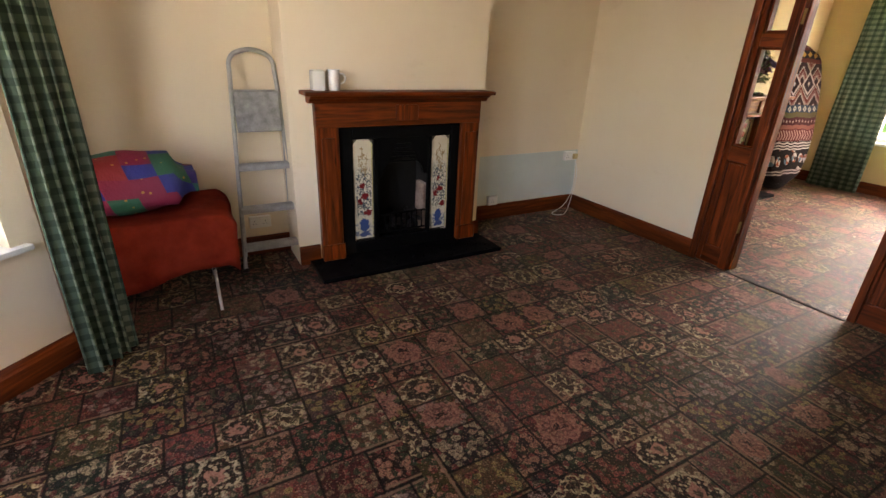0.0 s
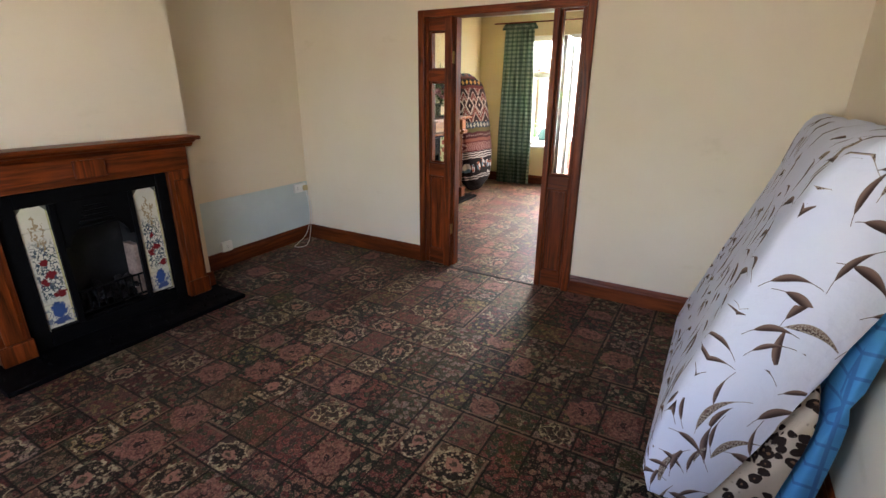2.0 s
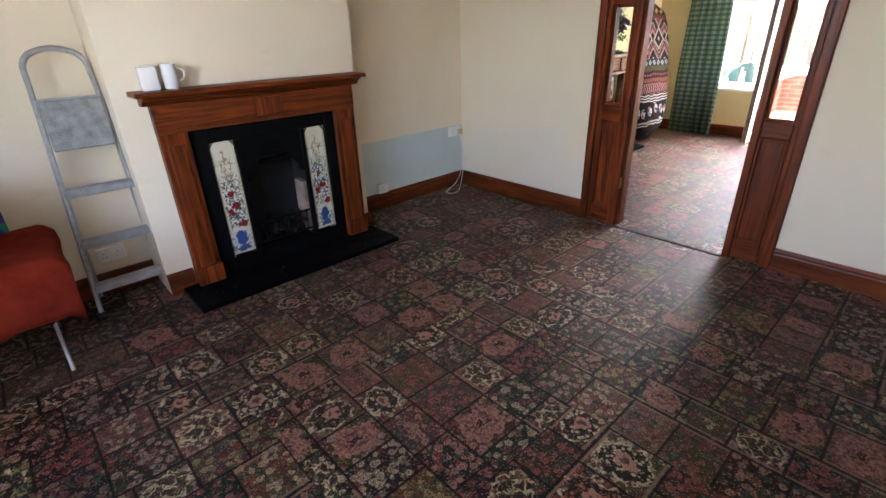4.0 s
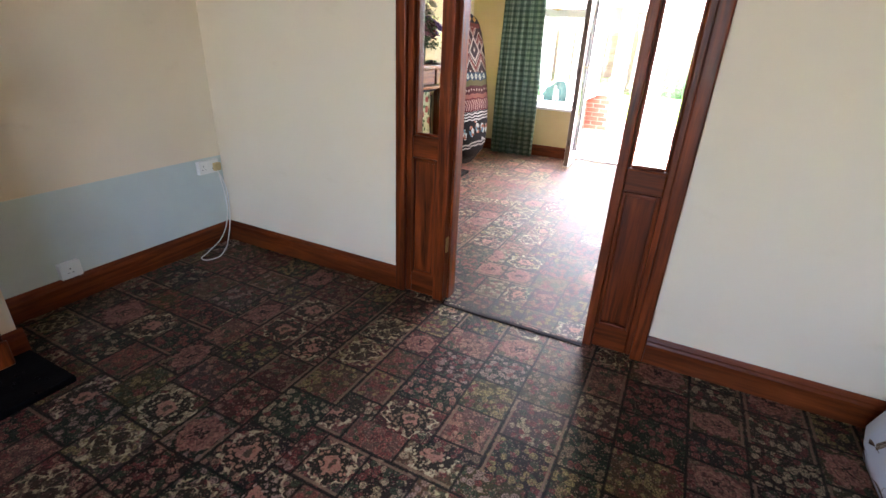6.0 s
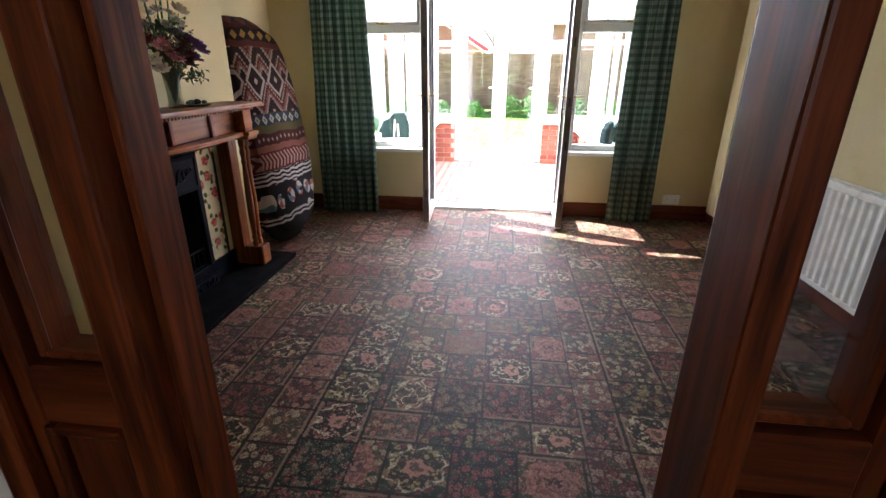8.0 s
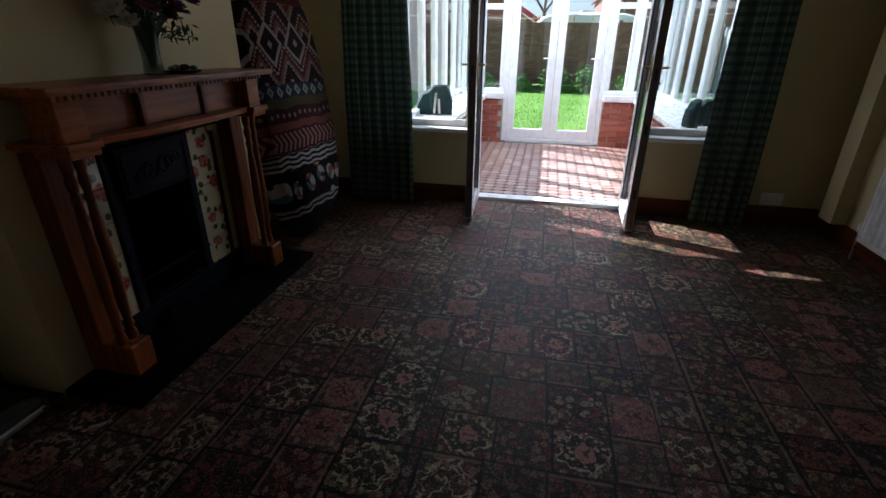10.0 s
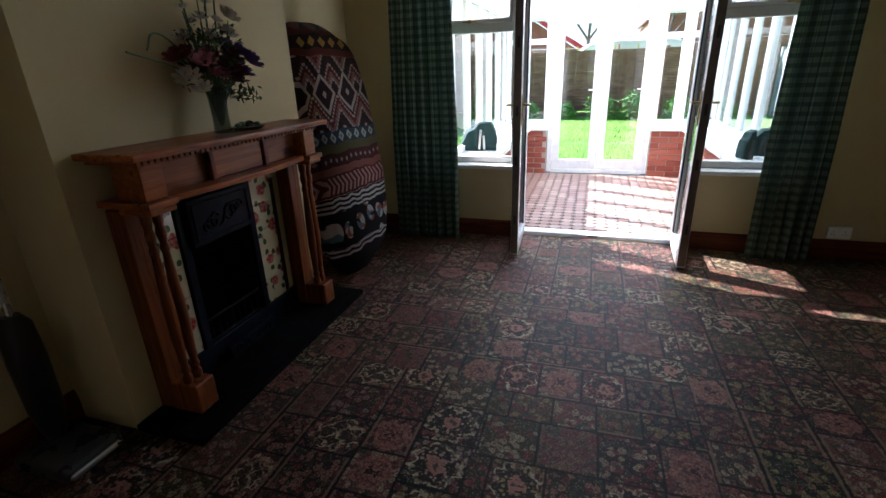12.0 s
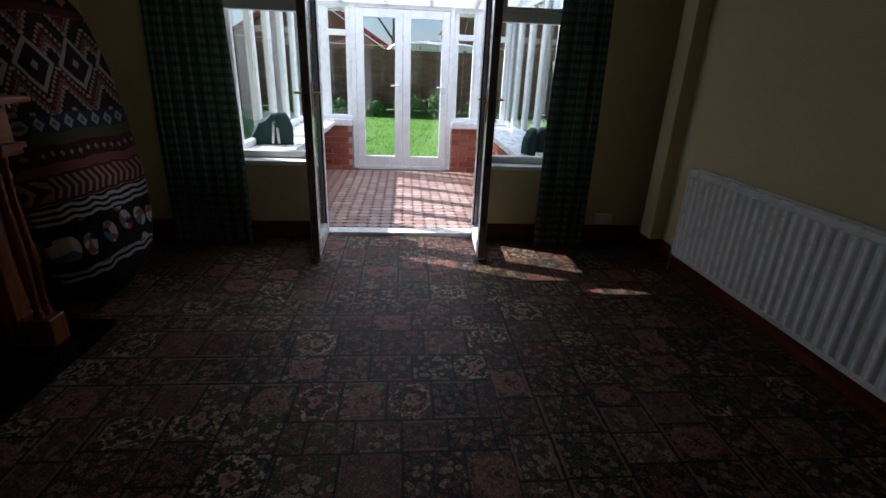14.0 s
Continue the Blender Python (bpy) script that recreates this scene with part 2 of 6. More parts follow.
    col = n.mix(n.m('MULTIPLY', n.m('MAXIMUM', latm, lring), breakup), col, (0.46, 0.37, 0.26))
    # fine flecks
    q3 = n.vm('ADD', q, (5.3, 8.1, 0))
    d3 = n.vor(q3, 120.0)
    c3 = n.xyz(n.vor(q3, 120.0, out="Color"))[0]
    fleck = n.ramp(c3, ((0.0, (0.40, 0.26, 0.22)), (0.25, (0.015, 0.010, 0.012)), (0.5, (0.22, 0.075, 0.08)), (0.65, (0.05, 0.075, 0.06)), (0.8, (0.34, 0.26, 0.18))), 'CONSTANT')
    col = n.mix(n.smooth(d3, 0.28, 0.46, 0.48, 0.0), col, fleck)
    # block borders: dark line, now and then with a light band beside it
    eu = n.m('MULTIPLY', n.m('MINIMUM', fu, n.m('SUBTRACT', 1.0, fu)), W)
    ev = n.m('MULTIPLY', n.m('MINIMUM', fv, n.m('SUBTRACT', 1.0, fv)), H)
    e = n.m('ADD', n.m('MINIMUM', eu, ev), n.m('MULTIPLY_ADD', n.noise(p, 90, 2), 0.008, -0.004))
    col = n.mix(n.m('MULTIPLY', n.smooth(n.m('ABSOLUTE', n.m('SUBTRACT', eu, 0.013)), 0.003, 0.007, 0.85, 0.0), n.m('GREATER_THAN', r3, 0.66)), col, (0.22, 0.145, 0.11))
    col = n.mix(n.smooth(e, 0.002, 0.008, 0.9, 0.0), col, (0.008, 0.006, 0.006))
    # yarn speckle and worn, faded paths
    yarn = n.white(n.vm('SNAP', p, (0.004, 0.004, 0.004)))
    col = n.mix(n.m('MULTIPLY', yarn, 0.30), col, (0.012, 0.008, 0.008))
    col = n.mix(n.smooth(n.noise(p, 1.1, 3), 0.45, 0.7, 0.0, 0.05), col, (0.20, 0.14, 0.11))
    tuft = n.noise(p, 260, 2)
    n.bump(n.m('ADD', tuft, n.m('MULTIPLY', n.noise(p, 60, 2), 0.7)), 0.35, 0.004)
    # pile fibres shine in the colour of their dye
    n.bsdf.inputs['Sheen Weight'].default_value = 1.0
    n.bsdf.inputs['Sheen Roughness'].default_value = 0.32
    curve = n.nt.nodes.new("ShaderNodeGamma")
    n.put(curve.inputs[0], col)
    curve.inputs[1].default_value = 1.28
    col = n.vm('MULTIPLY', curve.outputs[0], (1.68, 1.74, 1.60))
    dye = n.vm('MINIMUM', n.vm('ADD', n.vm('MULTIPLY', col, (2.6, 2.5, 2.4)), (0.02, 0.018, 0.016)), (0.95, 0.95, 0.95))
    n.put(n.bsdf.inputs['Sheen Tint'], dye)
    n.put(n.bsdf.inputs['Specular Tint'], dye)
    return n.done(n.vm('MULTIPLY', col, (0.50, 0.50, 0.49)), 0.60, spec=0.95)


def mat_glass(name="clear_glass", tint=(0.96, 0.98, 0.97)):
    n = Net(name)
    n.nt.nodes.remove(n.bsdf)
    t = n.nt.nodes.new("ShaderNodeBsdfTransparent")
    t.inputs[0].default_value = (*tint, 1)
    g = n.nt.nodes.new("ShaderNodeBsdfGlossy")
    g.inputs["Roughness"].default_value = 0.02
    lw = n.nt.nodes.new("ShaderNodeLayerWeight")
    lw.inputs[0].default_value = 0.5
    gloss = n.m('MULTIPLY_ADD', n.m('POWER', lw.outputs["Facing"], 5.0), 0.80, 0.035)
    mx = n.nt.nodes.new("ShaderNodeMixShader")
    for a, b in ((gloss, mx.inputs[0]), (t.outputs[0], mx.inputs[1]), (g.outputs[0], mx.inputs[2]), (mx.outputs[0], n.out.inputs[0])):
        n.nt.links.new(a, b)
    return n.mat


M_WALL = mat_wall()
M_WALL2 = mat_wall("yellow_cream_wall_paint", (0.54, 0.43, 0.21), (0.60, 0.50, 0.28))
M_BLUE = mat_blue_band()
M_CARPET = mat_carpet()
M_GLASS = mat_glass()
M_CEIL = mat_plain("white_ceiling_emulsion", (0.70, 0.68, 0.62), 0.85, vary=0.04, scale=3)
M_WOOD_V = mat_wood("red_stained_pine_upright", (0.038, 0.0065, 0.0015), (0.265, 0.050, 0.0075), 2)
M_WOOD_X = mat_wood("red_stained_pine_across", (0.038, 0.0065, 0.0015), (0.265, 0.050, 0.0075), 0)
M_WOOD_Y = mat_wood("red_stained_pine_along", (0.038, 0.0065, 0.0015), (0.265, 0.050, 0.0075), 1)
M_SKIRT_X = mat_wood("varnished_skirting_x", (0.052, 0.009, 0.002), (0.22, 0.047, 0.009), 0, knots=False)
M_SKIRT_Y = mat_wood("varnished_skirting_y", (0.052, 0.009, 0.002), (0.22, 0.047, 0.009), 1, knots=False)
M_UPVC = mat_plain("white_upvc", (0.80, 0.81, 0.80), 0.30, vary=0.03, bump=0.02)
M_WHITE = mat_plain("white_gloss_paint", (0.76, 0.75, 0.72), 0.35, vary=0.05, bump=0.05)


# ---- mesh helpers ----
def box(bm, x0, x1, y0, y1, z0, z1, bev=0.0, seg=1):
    """A box between two corners, with its edges rounded by bev."""
    r = bmesh.ops.create_cube(bm, size=1.0, matrix=Matrix.Translation(((x0 + x1) / 2, (y0 + y1) / 2, (z0 + z1) / 2)) @ Matrix.Diagonal((abs(x1 - x0), abs(y1 - y0), abs(z1 - z0), 1)))
    if bev:
        es = {e for v in r["verts"] for e in v.link_edges}
        bmesh.ops.bevel(bm, geom=list(es), offset=bev, segments=seg, affect='EDGES', profile=0.6)
    return r["verts"]


def rod(bm, a, b, r, r2=None, n=12, caps=True):
    a, b = Vector(a), Vector(b)
    d = b - a
    m = Matrix.Translation((a + b) / 2) @ d.to_track_quat('Z', 'Y').to_matrix().to_4x4()
    bmesh.ops.create_cone(bm, cap_ends=caps, segments=n, radius1=r, radius2=r if r2 is None else r2, depth=d.length, matrix=m)


def lathe(bm, prof, n=20, at=(0, 0, 0)):
    """A turned shape about z from (radius, height) pairs."""
    rings = []
    for r, z in prof:
        rings.append([bm.verts.new((at[0] + r * math.cos(2 * math.pi * i / n), at[1] + r * math.sin(2 * math.pi * i / n), at[2] + z)) for i in range(n)])
    for p, q in zip(rings, rings[1:]):
        for i in range(n):
            bm.faces.new((p[i], p[(i + 1) % n], q[(i + 1) % n], q[i]))
    bm.faces.new(rings[0][::-1])
    bm.faces.new(rings[-1])


def prism(bm, pts, axis, lo, hi):
    """Extrude a closed outline of 2D points along an axis (0, 1 or 2)."""
    def at(p, w):
        return (w, p[0], p[1]) if axis == 0 else (p[0], w, p[1]) if axis == 1 else (p[0], p[1], w)
    a = [bm.verts.new(at(p, lo)) for p in pts]
    b = [bm.verts.new(at(p, hi)) for p in pts]
    k = len(pts)
    for i in range(k):
        bm.faces.new((a[i], a[(i + 1) % k], b[(i + 1) % k], b[i]))
    bm.faces.new(a[::-1])
    bm.faces.new(b)
    bmesh.ops.recalc_face_normals(bm, faces=bm.faces)


def mesh_of(name, bm, mat, smooth=None):
    me = bpy.data.meshes.new(name)
    bm.normal_update()
    bm.to_mesh(me)
    bm.free()
    if smooth:
        for f in me.polygons:
            f.use_smooth = True
        me.set_sharp_from_angle(angle=radians(smooth))
    for k in (mat if isinstance(mat, (list, tuple)) else (mat,)):
        me.materials.append(k)
    return me


def part(name, bm, mat, parent, label="", smooth=None):
    ob = new(name, mesh_of(name, bm, mat, smooth))
    ob.parent = parent
    return tagged(ob, label)


def thing(name, label, category, at=(0, 0, 0), turn=0, group="", kind=""):
    ob = new(name)
    ob.empty_display_size = 0.1
    ob.matrix_basis = pose(*at, 0, 0, turn)
    return tagged(ob, label, category, group, kind)


def solid(name, bm, mat, label, category, kind="", smooth=None, group=""):
    return tagged(new(name, mesh_of(name, bm, mat, smooth)), label, category, group, kind)


def bx(*spans, bev=0.0, seg=1):
    """A new bmesh holding the given boxes."""
    bm = bmesh.new()
    for s in spans:
        box(bm, *s, bev=bev, seg=seg)
    return bm


def tube(points, r, n=8, closed=False, mat=None, name="tube"):
    """A mesh that sweeps a round section along smoothed points."""
    cu = bpy.data.curves.new(name, 'CURVE')
    cu.dimensions, cu.bevel_depth, cu.bevel_resolution, cu.use_fill_caps = '3D', r, max(1, n // 4), True
    sp = cu.splines.new('BEZIER')
    sp.bezier_points.add(len(points) - 1)
    for bp, p in zip(sp.bezier_points, points):
        bp.co, bp.handle_left_type, bp.handle_right_type = p, 'AUTO', 'AUTO'
    sp.use_cyclic_u, sp.resolution_u = closed, 8
    ob = bpy.data.objects.new(name, cu)
    me = bpy.data.meshes.new_from_object(ob)
    bpy.data.objects.remove(ob)
    bpy.data.curves.remove(cu)
    for f in me.polygons:
        f.use_smooth = True
    me.materials.clear()
    if mat:
        me.materials.append(mat)
    return me


def tube_part(name, points, r, mat, parent, label="", n=8, closed=False):
    ob = new(name, tube(points, r, n, closed, mat, name))
    ob.parent = parent
    return tagged(ob, label)


# ---- plan (metres) ----
XR = 4.20            # right-hand party wall, both rooms
YF = -4.10           # street wall of the front room
PT = 0.11            # thickness of the partition
YB = 4.05            # inner face of the garden wall
YO = 4.33            # outer face of the garden wall
ZC = 2.58            # ceiling
SX0, SX1, SZ1 = 1.405, 2.79, 2.09     # glazed screen in the partition
WX0, WX1, WZ0, WZ1 = 0.52, 3.60, 0.63, 2.28   # window and door opening of the garden wall
DX0, DX1 = 1.47, 2.83                 # outer sides of the garden door frame
CX0, CX1, CY1 = 0.90, 3.46, 7.12      # conservatory, inside
BAY = 0.62           # depth of the bay


def wall(name, *spans, paint=None):
    return solid(name, bx(*spans), paint or M_WALL, "cream painted plaster wall", "wall", "structure")


wall("wall_party_left_front", (-0.15, 0, YF - 0.3, PT / 2, 0, ZC))
wall("wall_party_right_front", (XR, XR + 0.15, YF - 0.3, PT / 2, 0, ZC))
wall("wall_party_left_back", (-0.15, 0, PT / 2, YO, 0, ZC), paint=M_WALL2)
wall("wall_party_right_back", (XR, XR + 0.15, PT / 2, YO, 0, ZC), paint=M_WALL2)
wall("wall_partition", (0, SX0, 0, PT, 0, ZC), (SX1, XR, 0, PT, 0, ZC), (SX0, SX1, 0, PT, SZ1, ZC))
wall("wall_garden", (0, WX0, YB, YO, 0, ZC), (WX1, XR, YB, YO, 0, ZC), (WX0, WX1, YB, YO, WZ1, ZC),
     (WX0, DX0, YB, YO, 0, WZ0), (DX1, WX1, YB, YO, 0, WZ0), paint=M_WALL2)
wall("wall_street", (0, 0.95, YF - 0.3, YF, 0, ZC), (3.55, XR, YF - 0.3, YF, 0, ZC), (0.95, 3.55, YF - 0.3, YF, 2.3, ZC))
# chimney breasts, with fire openings cut into them
wall("wall_chimney_front", (0, 0.33, -2.88, -2.46, 0, ZC), (0, 0.33, -1.74, -1.40, 0, ZC), (0, 0.33, -2.46, -1.74, 0.93, ZC), (0, 0.06, -2.46, -1.74, 0, 0.93))
B2Y0, B2Y1 = 1.24, 2.70
wall("wall_chimney_back", (0, 0.33, B2Y0, 1.60, 0, ZC), (0, 0.33, 2.36, B2Y1, 0, ZC), (0, 0.33, 1.60, 2.36, 0.85, ZC), (0, 0.06, 1.60, 2.36, 0, 0.85), paint=M_WALL2)
# the paint line low in the front room's alcove
solid("wall_band", bx((0, 0.003, -1.40, 0, 0.0, 0.60)), M_BLUE, "pale blue patch of old wall paint", "wall patch", "structure")

solid("ceiling_front", bx((0, XR, YF - 0.75, 0.0, ZC, ZC + 0.12)), M_CEIL, "plain white ceiling", "ceiling", "structure")
solid("ceiling_back", bx((0, XR, 0.0, YO, ZC, ZC + 0.12)), M_CEIL, "plain white ceiling", "ceiling", "structure")
bm = bx((0, XR, YF, -0.045, -0.1, 0.0))
prism(bm, [(0.95, YF), (0.95 + BAY, YF - BAY), (3.55 - BAY, YF - BAY), (3.55, YF)], 2, -0.1, 0.0)
solid("floor_front", bm, M_CARPET, "dark floral patchwork carpet", "carpet", "structure")
# Added slab: shuts out light that came up through the floor gap.
solid("floor_base", bx((-0.06, XR + 0.06, -0.12, 0.03, -0.12, -0.004)), M_CARPET, "carpet-coloured slab added to close the gap under the partition", "carpet", "structure")
solid("floor_back", bx((0, XR, -0.02, YB + 0.06, -0.1, 0.0)), M_CARPET, "dark floral patchwork carpet", "carpet", "structure")

# ---- materials of the things ----
M_IRON = mat_plain("black_cast_iron", (0.0035, 0.0035, 0.0035), 0.55, 0.0, 0.3, 30, 0.4)
M_IRON_BLUE = mat_plain("blue_black_cast_iron", (0.007, 0.009, 0.015), 0.45, 0.0, 0.3, 30, 0.4)
M_SLATE = mat_plain("black_slate", (0.003, 0.003, 0.0035), 0.6, 0.0, 0.4, 9, 0.5)
for m in (M_IRON, M_IRON_BLUE, M_SLATE):
    m.node_tree.nodes["Principled BSDF"].inputs["Specular IOR Level"].default_value = 0.06
M_SOOT = mat_plain("sooty_firebrick", (0.011, 0.009, 0.008), 0.9, 0.0, 0.6, 7, 0.5)
M_ALU = mat_plain("scuffed_aluminium", (0.40, 0.40, 0.40), 0.45, 0.6, 0.3, 22, 0.3)
M_PLASTIC = mat_plain("white_plastic", (0.78, 0.77, 0.73), 0.35, vary=0.04, bump=0.03)
M_OLDPLASTIC = mat_plain("yellowed_plastic", (0.55, 0.42, 0.20), 0.4, vary=0.08)
M_CERAMIC = mat_plain("white_glazed_ceramic", (0.78, 0.77, 0.75), 0.18, vary=0.03, bump=0.02)
M_BRASS = mat_plain("dull_brass", (0.50, 0.36, 0.14), 0.35, 0.9, 0.15)
M_STEEL = mat_plain("satin_steel", (0.45, 0.44, 0.42), 0.32, 0.9, 0.12)
M_BLACK = mat_plain("black_plastic", (0.015, 0.015, 0.016), 0.35, vary=0.2)
M_LEAFG = mat_plain("cut_flower_leaf", (0.05, 0.10, 0.03), 0.6, vary=0.4, scale=40)
M_RADIATOR = mat_plain("radiator_enamel", (0.74, 0.73, 0.70), 0.3, vary=0.03, bump=0.03)
M_PINE = mat_wood("honey_pine_along", (0.15, 0.036, 0.007), (0.44, 0.135, 0.026), 1, 0.32)
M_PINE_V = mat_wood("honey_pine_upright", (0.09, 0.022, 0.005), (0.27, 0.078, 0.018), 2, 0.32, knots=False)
M_GREENBAG = mat_plain("dark_green_nylon", (0.003, 0.026, 0.025), 0.8, vary=0.3, scale=20, bump=0.4)
M_DOOREDGE = mat_plain("dark_brown_door_foil", (0.045, 0.028, 0.020), 0.4, vary=0.2)


def mat_curtain():
    """Green cotton woven in checks of two greens."""
    n = Net("green_check_curtain")
    x, y, z = n.xyz(n.coords("UV"))
    fu, fz = n.m('FRACT', n.m('DIVIDE', x, 0.06)), n.m('FRACT', n.m('DIVIDE', y, 0.06))
    a = n.smooth(n.m('ABSOLUTE', n.m('SUBTRACT', fu, 0.5)), 0.20, 0.27)
    b = n.smooth(n.m('ABSOLUTE', n.m('SUBTRACT', fz, 0.5)), 0.20, 0.27)
    k = n.m('ADD', n.m('MULTIPLY', a, 0.5), n.m('MULTIPLY', b, 0.5))
    col = n.ramp(k, ((0.0, (0.036, 0.056, 0.038)), (0.5, (0.072, 0.104, 0.073)), (1.0, (0.165, 0.205, 0.150))))
    weave = n.noise(n.vm('MULTIPLY', n.coords("UV"), (900, 900, 1)), 1.0, 2)
    col = n.mix(n.m('MULTIPLY', weave, 0.35), col, (0.03, 0.07, 0.05))
    n.bump(weave, 0.25, 0.002)
    n.done(col, 0.85, spec=0.2)
    tr = n.nt.nodes.new("ShaderNodeBsdfTranslucent")
    n.put(tr.inputs[0], col)
    mx = n.nt.nodes.new("ShaderNodeMixShader")
    mx.inputs[0].default_value = 0.09
    n.nt.links.new(n.bsdf.outputs[0], mx.inputs[1])
    n.nt.links.new(tr.outputs[0], mx.inputs[2])
    n.nt.links.new(mx.outputs[0], n.out.inputs[0])
    return n.mat


def mat_leaf_sheet():
    """White polycotton printed with brown leaf sprays."""
    n = Net("white_leaf_print_sheet")
    x, y, z = n.xyz(n.coords())
    q = n.vec(n.m('ADD', n.m('MULTIPLY', x, 1.35), y), z, 0.0)
    col = n.mix(n.noise(q, 3, 3), (0.62, 0.65, 0.76), (0.70, 0.72, 0.82))
    for k, (sc, w, ln, seed) in enumerate(((4.4, 0.022, 0.080, 0.0), (3.4, 0.021, 0.110, 3.7), (6.0, 0.013, 0.062, 8.1), (5.0, 0.017, 0.074, 12.9))):
        qq = n.vm('ADD', q, (seed, seed * 0.7, 0))
        cell = n.vor(qq, sc, out="Position", rand=0.75)
        lx, ly, _ = n.xyz(n.vm('SUBTRACT', qq, cell))
        ang = n.m('MULTIPLY_ADD', n.white(cell), 2.2, -0.6)
        c, s = n.m('COSINE', ang), n.m('SINE', ang)
        u = n.m('ADD', n.m('MULTIPLY', lx, c), n.m('MULTIPLY', ly, s))
        v = n.m('SUBTRACT', n.m('MULTIPLY', ly, c), n.m('MULTIPLY', lx, s))
        v = n.m('ADD', v, n.m('MULTIPLY', n.m('MULTIPLY', u, u), 3.0))
        t = n.m('DIVIDE', u, ln)
        half = n.m('MULTIPLY', n.m('MULTIPLY', n.m('SUBTRACT', 1.0, n.m('MULTIPLY', t, t)), n.m('MULTIPLY_ADD', t, -0.4, 0.7)), w)
        body = n.smooth(n.m('SUBTRACT', n.m('ABSOLUTE', v), half), -0.0015, 0.001, 1.0, 0.0)
        stem = n.m('MULTIPLY', n.smooth(n.m('ABSOLUTE', v), 0.0008, 0.0018, 1.0, 0.0), n.m('LESS_THAN', n.m('ABSOLUTE', u), ln * 1.5))
        shade = n.mix(n.smooth(v, -w * 0.5, w * 0.5), (0.040, 0.020, 0.017), (0.19, 0.12, 0.095))
        if k == 1:
            shade = n.mix(n.smooth(n.noise(q, 160, 1), 0.45, 0.55), shade, (0.36, 0.30, 0.24))
        keep = n.m('GREATER_THAN', n.white(n.vm('ADD', cell, (1, 2, 3))), 0.48)
        col = n.mix(n.m('MULTIPLY', n.m('MAXIMUM', body, stem), keep), col, shade)
    n.bump(n.noise(n.coords(), 9, 4), 0.35, 0.03)
    return n.done(col, 0.8, spec=0.2)


def mat_leopard():
    n = Net("leopard_print_fleece")
    x, y, z = n.xyz(n.coords())
    q = n.vec(n.m('ADD', x, y), z, 0.0)
    q = n.vm('ADD', q, n.vm('MULTIPLY', n.noise(q, 18, 2, col=True), (0.03, 0.03, 0)))
    d = n.vor(q, 25.0, rand=0.8)
    ring = n.smooth(n.m('ABSOLUTE', n.m('SUBTRACT', d, 0.36)), 0.15, 0.20, 1.0, 0.0)
    ring = n.m('MULTIPLY', ring, n.smooth(n.noise(q, 40, 2), 0.26, 0.34))
    col = n.mix(n.smooth(d, 0.25, 0.32, 1.0, 0.0), (0.46, 0.38, 0.29), (0.17, 0.10, 0.055))
    col = n.mix(ring, col, (0.022, 0.014, 0.012))
    n.bump(n.noise(q, 240, 2), 0.5, 0.005)
    return n.done(col, 0.95, spec=0.1)


def mat_blue_check():
    n = Net("blue_check_sheet")
    x, y, z = n.xyz(n.coords())
    a = n.smooth(n.m('ABSOLUTE', n.m('SUBTRACT', n.m('FRACT', n.m('DIVIDE', n.m('ADD', x, y), 0.09)), 0.5)), 0.05, 0.09, 1.0, 0.0)
    b = n.smooth(n.m('ABSOLUTE', n.m('SUBTRACT', n.m('FRACT', n.m('DIVIDE', z, 0.09)), 0.5)), 0.05, 0.09, 1.0, 0.0)
    col = n.mix(n.noise(n.coords(), 12, 3), (0.03, 0.19, 0.42), (0.05, 0.26, 0.52))
    col = n.mix(n.m('MULTIPLY', n.m('MAXIMUM', a, b), 0.6), col, (0.015, 0.06, 0.20))
    n.bump(n.noise(n.coords(), 14, 3), 0.3, 0.01)
    return n.done(col, 0.8)


